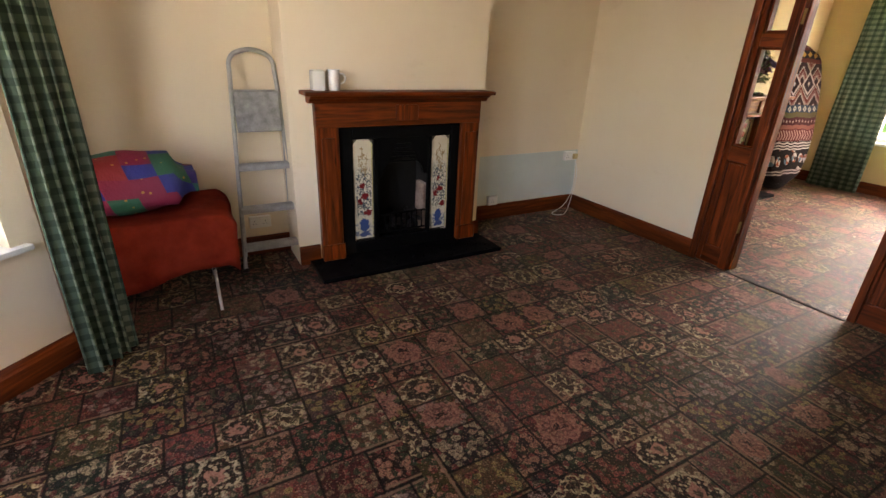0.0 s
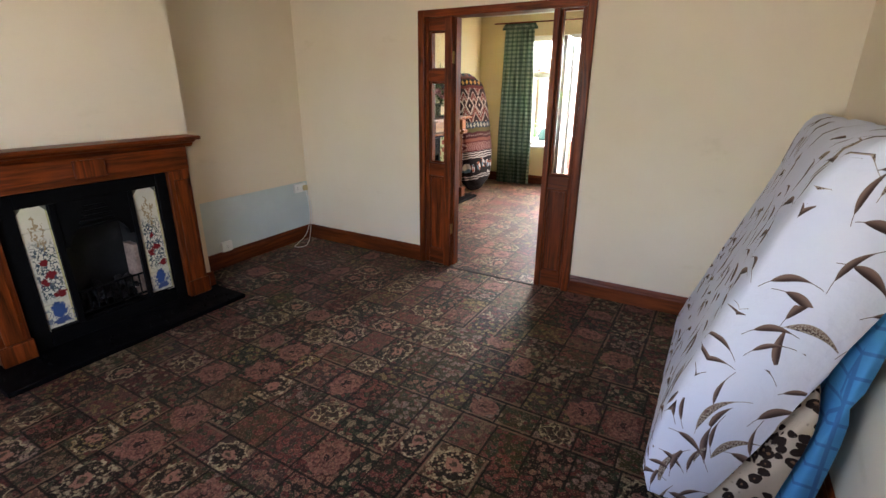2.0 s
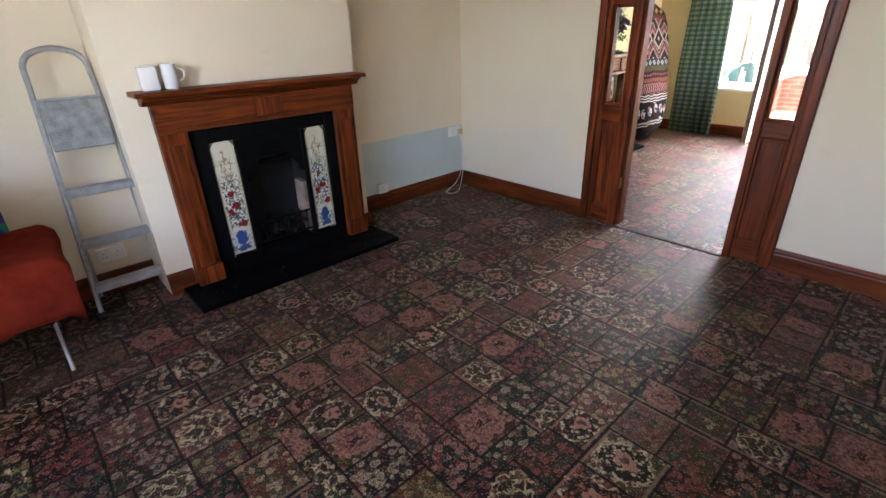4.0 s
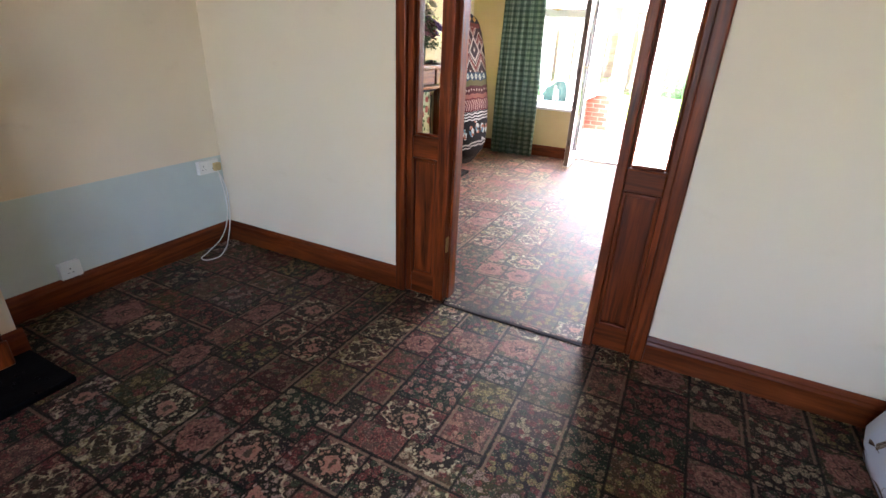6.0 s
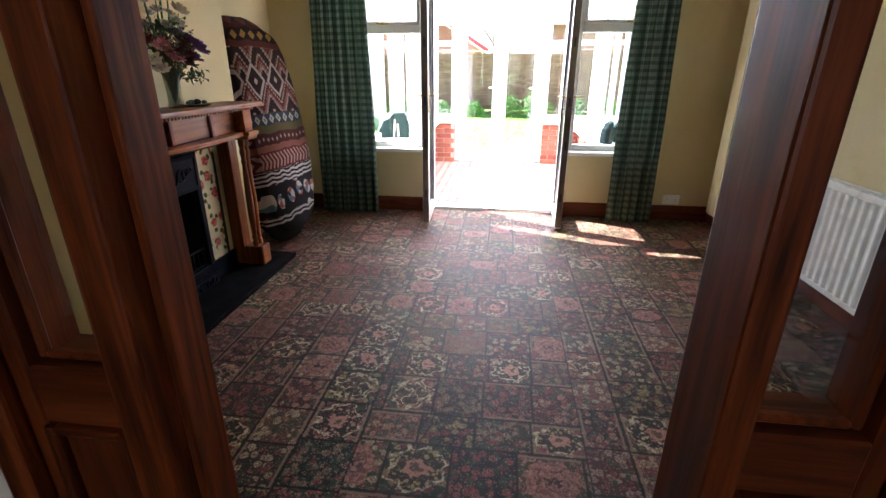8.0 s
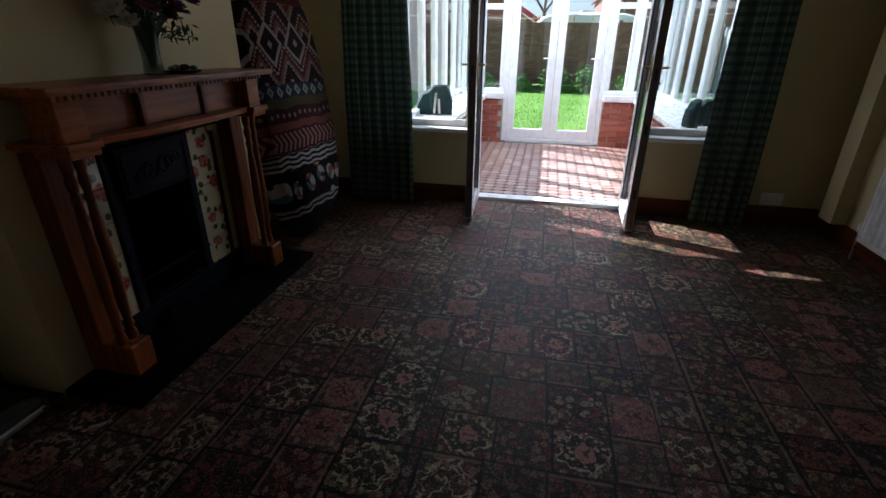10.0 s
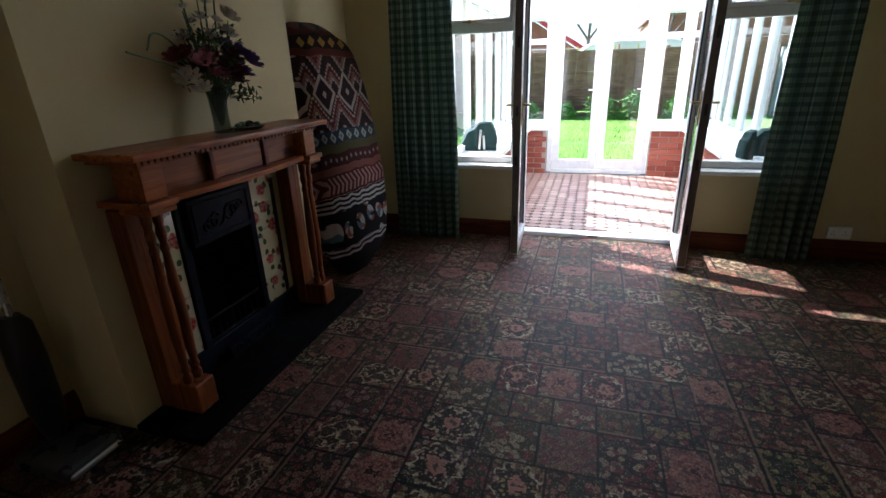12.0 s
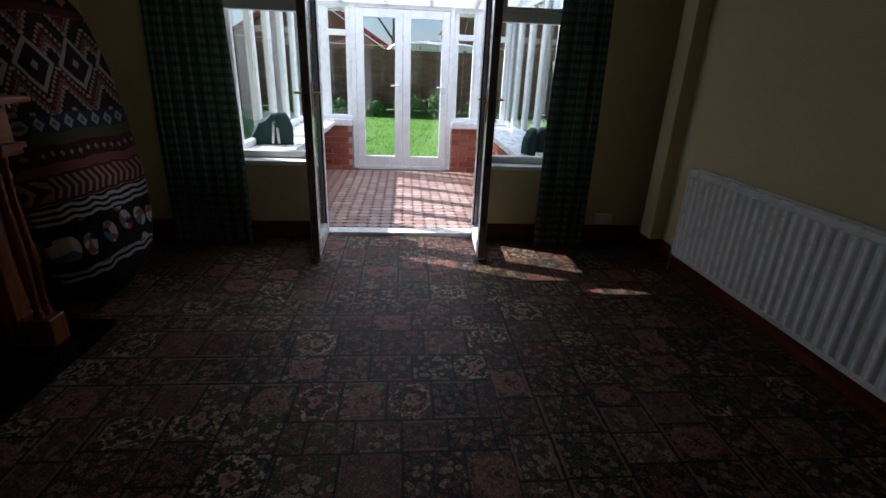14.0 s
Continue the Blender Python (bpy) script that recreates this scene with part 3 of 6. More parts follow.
def mat_kilim():
    """Flat-woven throw in bands: flowers, zigzags with diamonds, chevrons, wavy black and white, medallions."""
    n = Net("kilim_band_throw")
    p = n.coords()
    x, y, z = n.xyz(p)
    v = n.m('DIVIDE', z, 1.74)
    wob = n.m('MULTIPLY_ADD', n.noise(n.vm('MULTIPLY', p, (1, 7, 3)), 1.0, 2), 0.03, -0.015)
    v = n.m('ADD', v, wob)
    col = n.ramp(v, ((0.0, (0.012, 0.010, 0.010)), (0.10, (0.50, 0.47, 0.44)), (0.135, (0.010, 0.009, 0.010)), (0.275, (0.55, 0.52, 0.48)), (0.335, (0.11, 0.022, 0.022)), (0.415, (0.24, 0.085, 0.065)),
                     (0.445, (0.07, 0.018, 0.020)), (0.495, (0.10, 0.09, 0.035)), (0.53, (0.030, 0.055, 0.085)), (0.58, (0.19, 0.042, 0.030)), (0.86, (0.11, 0.022, 0.015)),
                     (0.885, (0.018, 0.012, 0.012)), (0.935, (0.085, 0.020, 0.014)), (0.965, (0.015, 0.045, 0.055))), 'CONSTANT')

    def band(lo, hi):
        return n.m('MULTIPLY', n.m('GREATER_THAN', v, lo), n.m('LESS_THAN', v, hi))

    def tri(s, w):
        return n.m('MULTIPLY', n.m('ABSOLUTE', n.m('SUBTRACT', n.m('FRACT', n.m('DIVIDE', s, w)), 0.5)), 2.0)

    # zigzags and stepped white outlines
    t = n.m('SNAP', tri(y, 0.27), 0.125)
    zz = n.m('FRACT', n.m('MULTIPLY', n.m('ADD', v, n.m('MULTIPLY', t, 0.10)), 8.2))
    inz = band(0.58, 0.86)
    speck = n.m('GREATER_THAN', n.m('MULTIPLY', n.m('SINE', n.m('MULTIPLY', y, 290.0)), n.m('SINE', n.m('MULTIPLY', z, 260.0))), 0.1)
    lattice = n.mix(speck, (0.31, 0.18, 0.155), (0.12, 0.024, 0.020))
    col = n.mix(n.m('MULTIPLY', inz, n.m('GREATER_THAN', zz, 0.40)), col, lattice)
    for lo, hi, c in ((0.30, 0.40, (0.40, 0.32, 0.28)), (0.58, 0.76, (0.13, 0.022, 0.016)), (0.76, 0.84, (0.42, 0.34, 0.30)), (0.84, 1.0, (0.045, 0.018, 0.018))):
        row = n.m('MULTIPLY', n.m('GREATER_THAN', zz, lo), n.m('LESS_THAN', zz, hi))
        col = n.mix(n.m('MULTIPLY', inz, row), col, c)
    col = n.mix(n.m('MULTIPLY', inz, n.m('LESS_THAN', zz, 0.30)), col, (0.030, 0.014, 0.016))
    dia = n.m('ADD', n.m('MULTIPLY', tri(n.m('ADD', y, 0.135), 0.27), 1.0), n.m('MULTIPLY', n.m('ABSOLUTE', n.m('SUBTRACT', v, 0.72)), 11.0))
    col = n.mix(n.m('MULTIPLY', inz, n.m('LESS_THAN', dia, 0.92)), col, (0.46, 0.37, 0.33))
    col = n.mix(n.m('MULTIPLY', inz, n.m('LESS_THAN', dia, 0.70)), col, (0.026, 0.014, 0.018))
    col = n.mix(n.m('MULTIPLY', inz, n.m('LESS_THAN', dia, 0.18)), col, (0.45, 0.34, 0.30))
    # white diamonds on blue
    d2 = n.m('ADD', tri(y, 0.095), n.m('MULTIPLY', n.m('ABSOLUTE', n.m('SUBTRACT', v, 0.555)), 34.0))
    col = n.mix(n.m('MULTIPLY', band(0.53, 0.58), n.m('LESS_THAN', d2, 0.72)), col, (0.42, 0.42, 0.37))
    col = n.mix(n.m('MULTIPLY', band(0.53, 0.58), n.m('LESS_THAN', d2, 0.30)), col, (0.10, 0.16, 0.22))
    # dots, chevrons
    d3 = n.m('ADD', tri(y, 0.06), n.m('MULTIPLY', n.m('ABSOLUTE', n.m('SUBTRACT', v, 0.47)), 50.0))
    col = n.mix(n.m('MULTIPLY', band(0.445, 0.495), n.m('LESS_THAN', d3, 0.5)), col, (0.36, 0.24, 0.22))
    chev = n.m('FRACT', n.m('ADD', n.m('DIVIDE', y, 0.05), n.m('MULTIPLY', n.m('ABSOLUTE', n.m('SUBTRACT', v, 0.375)), 22.0)))
    col = n.mix(n.m('MULTIPLY', band(0.345, 0.41), n.m('LESS_THAN', chev, 0.45)), col, (0.40, 0.24, 0.21))
    # wavy black and white
    wav = n.m('FRACT', n.m('MULTIPLY', n.m('ADD', v, n.m('MULTIPLY', n.m('SINE', n.m('MULTIPLY', y, 40.0)), 0.003)), 52.0))
    for lo, hi in ((0.275, 0.335), (0.095, 0.135)):
        col = n.mix(n.m('MULTIPLY', band(lo, hi), n.m('LESS_THAN', wav, 0.5)), col, (0.014, 0.012, 0.014))
    # medallions on black
    d4 = n.vor(n.vec(n.m('MULTIPLY', y, 7.5), n.m('MULTIPLY', z, 6.0), 0.0), 1.0, rand=0.45)
    mc = n.ramp(n.vor(n.vec(n.m('MULTIPLY', y, 24.0), n.m('MULTIPLY', z, 24.0), 0.0), 1.0, out="Color"), ((0.0, (0.55, 0.52, 0.48)), (0.4, (0.10, 0.20, 0.26)), (0.55, (0.34, 0.12, 0.07)), (0.75, (0.03, 0.02, 0.02))), 'CONSTANT')
    col = n.mix(n.m('MULTIPLY', band(0.135, 0.275), n.m('LESS_THAN', d4, 0.40)), col, mc)
    # flowers near the top
    d5 = n.m('ADD', n.m('MULTIPLY', tri(y, 0.11), 1.0), n.m('MULTIPLY', n.m('ABSOLUTE', n.m('SUBTRACT', v, 0.91)), 40.0))
    col = n.mix(n.m('MULTIPLY', band(0.885, 0.935), n.m('LESS_THAN', d5, 0.75)), col, (0.42, 0.23, 0.05))
    d6 = n.m('ADD', n.m('MULTIPLY', tri(y, 0.16), 1.0), n.m('MULTIPLY', n.m('ABSOLUTE', n.m('SUBTRACT', v, 0.98)), 34.0))
    col = n.mix(n.m('MULTIPLY', n.m('GREATER_THAN', v, 0.962), n.m('LESS_THAN', d6, 0.8)), col, (0.16, 0.06, 0.05))
    yarn = n.noise(n.vm('MULTIPLY', p, (300, 300, 700)), 1.0, 2)
    col = n.mix(n.m('MULTIPLY', yarn, 0.35), col, (0.03, 0.02, 0.02))
    n.bump(n.m('ADD', yarn, n.m('MULTIPLY', n.noise(p, 7, 3), 3.0)), 0.4, 0.008)
    return n.done(col, 0.9, spec=0.15)


def mat_patchwork():
    n = Net("bright_patchwork_cover")
    x, y, z = n.xyz(n.coords())
    q = n.vec(n.m('FLOOR', n.m('DIVIDE', n.m('ADD', y, n.m('MULTIPLY', z, 0.3)), 0.135)), n.m('FLOOR', n.m('DIVIDE', n.m('ADD', x, n.m('MULTIPLY', z, -1.0)), 0.12)), 0.0)
    r = n.white(n.vm('ADD', q, (4.5, 2.5, 1.5)))
    col = n.ramp(r, ((0.0, (0.012, 0.020, 0.18)), (0.28, (0.20, 0.006, 0.035)), (0.52, (0.008, 0.14, 0.10)), (0.66, (0.030, 0.012, 0.13)), (0.76, (0.22, 0.012, 0.012)), (0.94, (0.01, 0.10, 0.05))), 'CONSTANT')
    f = n.vor(n.coords(), 24.0)
    col = n.mix(n.m('MULTIPLY', n.smooth(f, 0.14, 0.20, 1.0, 0.0), n.m('GREATER_THAN', n.white(n.vm('ADD', q, (9, 1, 1))), 0.62)), col, (0.40, 0.22, 0.03))
    n.bump(n.noise(n.coords(), 16, 3), 0.5, 0.02)
    return n.done(col, 0.7)


def mat_fleece():
    n = Net("red_fleece_blanket")
    p = n.coords()
    f = n.noise(p, 8, 4)
    n.bump(n.m('ADD', n.noise(p, 200, 2), n.m('MULTIPLY', f, 2.0)), 0.5, 0.006)
    return n.done(n.ramp(f, ((0.3, (0.20, 0.018, 0.008)), (0.7, (0.34, 0.038, 0.016)))), 0.95, spec=0.1)


def mat_painted_tile(yc):
    """Cream glazed tile panel with a painted blue vase and red flowers rising to grasses."""
    n = Net("painted_flower_tile")
    p = n.position()
    x, y, z = n.xyz(p)
    u = n.m('DIVIDE', n.m('SUBTRACT', y, yc), 0.0735)
    v = n.m('DIVIDE', n.m('SUBTRACT', z, 0.138), 0.745)
    w = n.noise(p, 42, 2, col=True)
    wx, wy, _ = n.xyz(w)
    u2 = n.m('ADD', u, n.m('MULTIPLY_ADD', wx, 0.9, -0.45))
    v2 = n.m('ADD', v, n.m('MULTIPLY_ADD', wy, 0.06, -0.03))

    def blob(cu, cv, ru, rv):
        a, b = n.m('DIVIDE', n.m('SUBTRACT', u2, cu), ru), n.m('DIVIDE', n.m('SUBTRACT', v2, cv), rv)
        return n.smooth(n.m('ADD', n.m('MULTIPLY', a, a), n.m('MULTIPLY', b, b)), 0.7, 1.1, 1.0, 0.0)

    col = n.mix(n.noise(p, 14, 3), (0.58, 0.52, 0.38), (0.68, 0.63, 0.50))
    inside = n.m('MULTIPLY', n.smooth(v, 0.20, 0.28), n.m('MULTIPLY', n.smooth(v, 0.76, 0.62), n.smooth(n.m('ABSOLUTE', u), 0.92, 0.70)))
    curl = n.m('ABSOLUTE', n.m('SUBTRACT', n.noise(n.vm('MULTIPLY', p, (1, 1.0, 0.8)), 40, 1), 0.5))
    col = n.mix(n.m('MULTIPLY', n.smooth(curl, 0.030, 0.065, 0.95, 0.0), inside), col, (0.030, 0.055, 0.090))
    col = n.mix(n.m('MULTIPLY', n.smooth(n.vor(p, 58.0), 0.30, 0.38, 0.9, 0.0), inside), col, (0.060, 0.095, 0.085))
    for cu, cv, ru in ((-0.05, 0.86, 0.11), (0.32, 0.79, 0.10), (-0.38, 0.78, 0.10), (-0.12, 0.72, 0.10), (0.18, 0.68, 0.10)):
        col = n.mix(n.m('MULTIPLY', blob(cu, cv, ru, 0.060), 0.75), col, (0.27, 0.16, 0.06))
    col = n.mix(n.smooth(n.m('ABSOLUTE', n.m('SUBTRACT', u, 0.90)), 0.03, 0.07, 0.7, 0.0), col, (0.42, 0.36, 0.06))
    col = n.mix(n.m('MULTIPLY', n.smooth(n.m('ABSOLUTE', n.m('SUBTRACT', v, 0.09)), 0.05, 0.09, 0.8, 0.0), n.smooth(curl, 0.03, 0.06, 1.0, 0.0)), col, (0.05, 0.09, 0.20))
    for cu, cv, ru in ((0.1, 0.44, 0.42), (-0.4, 0.39, 0.30), (0.45, 0.27, 0.40), (-0.1, 0.55, 0.24)):
        col = n.mix(blob(cu, cv, ru, 0.034), col, (0.20, 0.018, 0.02))
    col = n.mix(blob(0.0, 0.14, 0.52, 0.075), col, (0.035, 0.075, 0.22))
    col = n.mix(blob(0.0, 0.045, 0.6, 0.028), col, (0.05, 0.08, 0.20))
    arch = n.m('ADD', n.m('MULTIPLY', u, u), n.smooth(v, 0.90, 1.0))
    col = n.mix(n.smooth(arch, 1.25, 1.35), col, (0.12, 0.11, 0.08))
    return n.done(col, 0.12)


def mat_rose_tile():
    n = Net("rose_painted_tile")
    p = n.position()
    q = n.vm('ADD', p, n.vm('MULTIPLY', n.noise(p, 22, 2, col=True), (0.03, 0.03, 0.03)))
    d = n.vor(q, 9.5)
    col = n.mix(n.noise(p, 9, 3), (0.44, 0.38, 0.22), (0.54, 0.47, 0.30))
    col = n.mix(n.smooth(n.vor(n.vm('ADD', q, (2, 2, 2)), 17.0), 0.26, 0.33, 1.0, 0.0), col, (0.05, 0.085, 0.03))
    rose = n.mix(n.smooth(n.noise(q, 55, 3), 0.4, 0.6), (0.26, 0.035, 0.03), (0.42, 0.16, 0.11))
    col = n.mix(n.smooth(d, 0.30, 0.36, 1.0, 0.0), col, rose)
    return n.done(col, 0.12)


M_CURTAIN = mat_curtain()
M_SHEET, M_LEOPARD, M_BLUECHECK, M_KILIM = mat_leaf_sheet(), mat_leopard(), mat_blue_check(), mat_kilim()
M_PATCH, M_FLEECE = mat_patchwork(), mat_fleece()
M_ROSETILE = mat_rose_tile()


# ---- soft shapes ----
def smooth_ring(pts, rounds=2):
    """Cut the corners of a closed outline."""
    for _ in range(rounds):
        out = []
        for a, b in zip(pts, pts[1:] + pts[:1]):
            out += [tuple(0.75 * i + 0.25 * j for i, j in zip(a, b)), tuple(0.25 * i + 0.75 * j for i, j in zip(a, b))]
        pts = out
    return pts


def loft(bm, rings):
    vs = [[bm.verts.new(p) for p in r] for r in rings]
    k = len(vs[0])
    for a, b in zip(vs, vs[1:]):
        for i in range(k):
            bm.faces.new((a[i], a[(i + 1) % k], b[(i + 1) % k], b[i]))
    bm.faces.new(vs[0][::-1])
    bm.faces.new(vs[-1])
    bmesh.ops.recalc_face_normals(bm, faces=bm.faces)


def bolster(outline, axis, lo, hi, steps=14, shrink=0.03, ruffle=0.0, rounds=2, far=None):
    """A padded shape: one outline carried along an axis, drawn in at its ends; far is the outline at the other end."""
    bm = bmesh.new()
    near = smooth_ring(list(outline), rounds)
    other = smooth_ring(list(far), rounds) if far else near
    rings = []
    for i in range(steps + 1):
        f = i / steps
        w = lo + (hi - lo) * f
        edge = min(f, 1 - f) * abs(hi - lo)
        s = 1 - math.sqrt(max(0.0, 1 - min(1.0, edge / shrink) ** 2)) if shrink else 1
        ring = [tuple(a + (b - a) * f for a, b in zip(p, q)) for p, q in zip(near, other)]
        cx, cy = sum(p[0] for p in ring) / len(ring), sum(p[1] for p in ring) / len(ring)
        out = []
        for a, b in ring:
            dx, dy = a - cx, b - cy
            d = math.hypot(dx, dy) or 1
            k = shrink * (1 - s) / d
            r = ruffle * noise.noise(Vector((a * 6, b * 6, w * 5)))
            a2, b2 = a - dx * k + dx / d * r, b - dy * k + dy / d * r
            out.append((w, a2, b2) if axis == 0 else (a2, w, b2) if axis == 1 else (a2, b2, w))
        rings.append(out)
    loft(bm, rings)
    return bm


def curtain(x0, x1, y, z0, z1, folds=8, depth=0.055, turn=0.0, gather=0.82, seed=0):
    """A hanging curtain: pleats gathered at the heading, wider and uneven towards the hem."""
    bm = bmesh.new()
    uv = bm.loops.layers.uv.new("UVMap")
    nu, nv = folds * 10, 26
    rnd = random.Random(seed)
    ph = [rnd.uniform(-0.5, 0.5) for _ in range(folds + 2)]
    grid = []
    mid = (x0 + x1) / 2
    for j in range(nv + 1):
        f = j / nv
        z = z1 + (z0 - z1) * f
        wide = gather + (1 - gather) * min(1, f * 1.6)
        row = []
        for i in range(nu + 1):
            s = i / nu
            k = s * folds
            a = k * 2 * math.pi + ph[int(k)] * (1 - abs(k % 1 * 2 - 1)) * 0.9
            amp = depth * (0.55 + 0.45 * f) * (0.8 + 0.4 * noise.noise(Vector((s * 4, seed, f * 1.5))))
            if f < 0.04:
                amp *= 0.45
            x = mid + (s - 0.5) * (x1 - x0) * wide + 0.012 * math.sin(a * 2)
            yy = y + amp * math.sin(a) * 0.7 + 0.012 * noise.noise(Vector((s * 6, f * 3, seed)))
            row.append((bm.verts.new((x, yy, z)), s * (x1 - x0) * 2.1, z))
        grid.append(row)
    for j in range(nv):
        for i in range(nu):
            q = (grid[j][i], grid[j][i + 1], grid[j + 1][i + 1], grid[j + 1][i])
            face = bm.faces.new([w[0] for w in q])
            for lp, w in zip(face.loops, q):
                lp[uv].uv = (w[1], w[2])
    return bm


def curtain_thing(label, x0, x1, y, z0, z1, at=None, turn=0, **kw):
    c = thing("curtain", label, "curtain", at or (0, 0, 0), turn)
    part("drape", curtain(x0, x1, y, z0, z1 - 0.075, **kw), M_CURTAIN, c, smooth=180)
    kw2 = dict(kw)
    kw2.update(depth=0.022, gather=0.84, folds=kw.get("folds", 8) * 2)
    part("heading", curtain(x0, x1, y, z1 - 0.085, z1, **kw2), M_CURTAIN, c, "gathered pencil-pleat heading", smooth=180)
    return c


# ---- skirting ----
def skirt_profile(bm, axis, lo, hi, wall_at, into):
    """Moulded skirting: 140 mm high, with a rounded and stepped top."""
    w = [(0, 0), (0.018, 0), (0.018, 0.10), (0.013, 0.112), (0.014, 0.120), (0.006, 0.140), (0, 0.140)]
    pts = [(wall_at + into * a, z) for a, z in w]
    prism(bm, pts, axis, lo, hi)


def skirting(name, axis, lo, hi, wall_at, into):
    bm = bmesh.new()
    skirt_profile(bm, axis, lo, hi, wall_at, into)
    return solid(name, bm, M_SKIRT_X if axis == 0 else M_SKIRT_Y, "red-brown varnished wooden skirting board", "skirting board", "structure")


skirting("baseboard_alcove_front", 1, -1.40, 0, 0.0, 1)
skirting("baseboard_alcove_street", 1, YF, -2.88, 0.0, 1)
skirting("baseboard_partition_a", 0, 0.018, SX0, 0.0, -1)
skirting("baseboard_partition_b", 0, SX1, XR - 0.018, 0.0, -1)
skirting("baseboard_right_front", 1, YF, 0, XR, -1)
skirting("baseboard_street", 0, 0.018, 0.95, YF, 1)
skirting("baseboard_breast_return", 0, 0.018, 0.33, -1.40, 1)
skirting("baseboard_breast_front_a", 1, -2.88, -2.732, 0.33, 1)
skirting("baseboard_breast_front_b", 1, -1.47, -1.382, 0.33, 1)
skirting("baseboard_alcove_back_a", 1, PT, B2Y0, 0.0, 1)
skirting("baseboard_alcove_back_b", 1, B2Y1, YB, 0.0, 1)
skirting("baseboard_garden_a", 0, 0.018, DX0, YB, -1)
skirting("baseboard_garden_b", 0, DX1, XR - 0.018, YB, -1)
skirting("baseboard_right_back", 1, PT, YB, XR, -1)
skirting("baseboard_back_partition_a", 0, 0.018, SX0, PT, 1)
skirting("baseboard_back_partition_b", 0, SX1, XR - 0.018, PT, 1)

# join of the two carpets under the screen
solid("carpet_bar", bx((1.728, 2.505, -0.046, -0.019, -0.02, 0.004), bev=0.002), mat_plain("dark_rubber_strip", (0.02, 0.014, 0.012), 0.9, vary=0.3), "dark worn carpet joining strip in the doorway", "trim", "structure")


# ---- glazed timber screen ----
def framed_panel(parent, x0, x1, z0, z1):
    bm = bx((x0, x1, 0.012, 0.034, z0, z1))
    part("panel", bm, M_WOOD_V, parent)
    for a in ((x0, x0 + 0.018, z0, z1, M_WOOD_V), (x1 - 0.018, x1, z0, z1, M_WOOD_V), (x0 + 0.018, x1 - 0.018, z0, z0 + 0.018, M_WOOD_X), (x0 + 0.018, x1 - 0.018, z1 - 0.018, z1, M_WOOD_X)):
        part("moulding", bx((a[0], a[1], -0.008, 0.012, a[2], a[3]), bev=0.006, seg=2), a[4], parent)


def pane(parent, x0, x1, z0, z1, y=0.045):
    g = part("pane", bx((x0, x1, y - 0.002, y + 0.002, z0, z1)), M_GLASS, parent)
    for a in ((x0, x0 + 0.014, z0, z1), (x1 - 0.014, x1, z0, z1), (x0 + 0.014, x1 - 0.014, z0, z0 + 0.014), (x0 + 0.014, x1 - 0.014, z1 - 0.014, z1)):
        part("glazing_bead", bx((a[0], a[1], y - 0.022, y - 0.003, a[2], a[3]), bev=0.005), M_WOOD_V, parent)
    return g


scr = thing("timber_screen", "red-stained pine doorway screen with glazed side lights", "door screen", kind="structure")
for xa, xb in ((SX0, SX0 + 0.058), (SX1 - 0.058, SX1)):
    part("architrave", bx((xa, xb, -0.028, 0.0, 0, SZ1), bev=0.008, seg=2), M_WOOD_V, scr)
    part("architrave", bx((xa, xb, PT, PT + 0.02, 0, SZ1), bev=0.006, seg=2), M_WOOD_V, scr)
part("architrave", bx((SX0 + 0.058, SX1 - 0.058, -0.026, 0.0, SZ1 - 0.055, SZ1), bev=0.008, seg=2), M_WOOD_X, scr)
part("architrave", bx((SX0 + 0.058, SX1 - 0.058, PT, PT + 0.02, SZ1 - 0.055, SZ1), bev=0.006, seg=2), M_WOOD_X, scr)
part("stile", bx((SX0 + 0.002, 1.492, 0.002, PT - 0.004, 0, SZ1 - 0.05), bev=0.004), M_WOOD_V, scr)
part("stile", bx((2.706, SX1 - 0.002, 0.002, PT - 0.004, 0, SZ1 - 0.05), bev=0.004), M_WOOD_V, scr)
part("post", bx((1.648, 1.712, -0.018, PT + 0.012, 0, 2.035), bev=0.006, seg=2), M_WOOD_V, scr)
part("door_stop", bx((1.712, 1.728, 0.030, PT + 0.004, 0, 2.035), bev=0.004), M_WOOD_V, scr)
part("post", bx((2.505, 2.548, -0.018, PT + 0.012, 0, 2.035), bev=0.006, seg=2), M_WOOD_V, scr)
part("head", bx((SX0 + 0.05, SX1 - 0.05, -0.010, PT + 0.008, 2.035, SZ1 - 0.002), bev=0.005), M_WOOD_X, scr)
for z0, z1, xa, xb in ((1.94, 2.034, 1.492, 1.648), (1.565, 1.655, 1.492, 1.648), (0.80, 0.91, 1.492, 1.648), (0.0, 0.13, 1.492, 1.648), (0.80, 0.90, 2.548, 2.706), (0.0, 0.13, 2.548, 2.706)):
    part("rail", bx((xa, xb, 0.002, PT - 0.006, z0, z1), bev=0.004), M_WOOD_X, scr)
framed_panel(scr, 1.492, 1.648, 0.13, 0.80)
framed_panel(scr, 2.548, 2.706, 0.13, 0.80)
pane(scr, 1.492, 1.648, 0.91, 1.565)
pane(scr, 1.492, 1.648, 1.655, 1.94)
pane(scr, 2.548, 2.706, 0.90, 2.034)
for z in (0.30, 1.70):
    part("hinge", bx((1.7125, 1.7155, -0.006, 0.026, z, z + 0.09), bev=0.001), M_BRASS, scr, "worn brass hinge leaf")


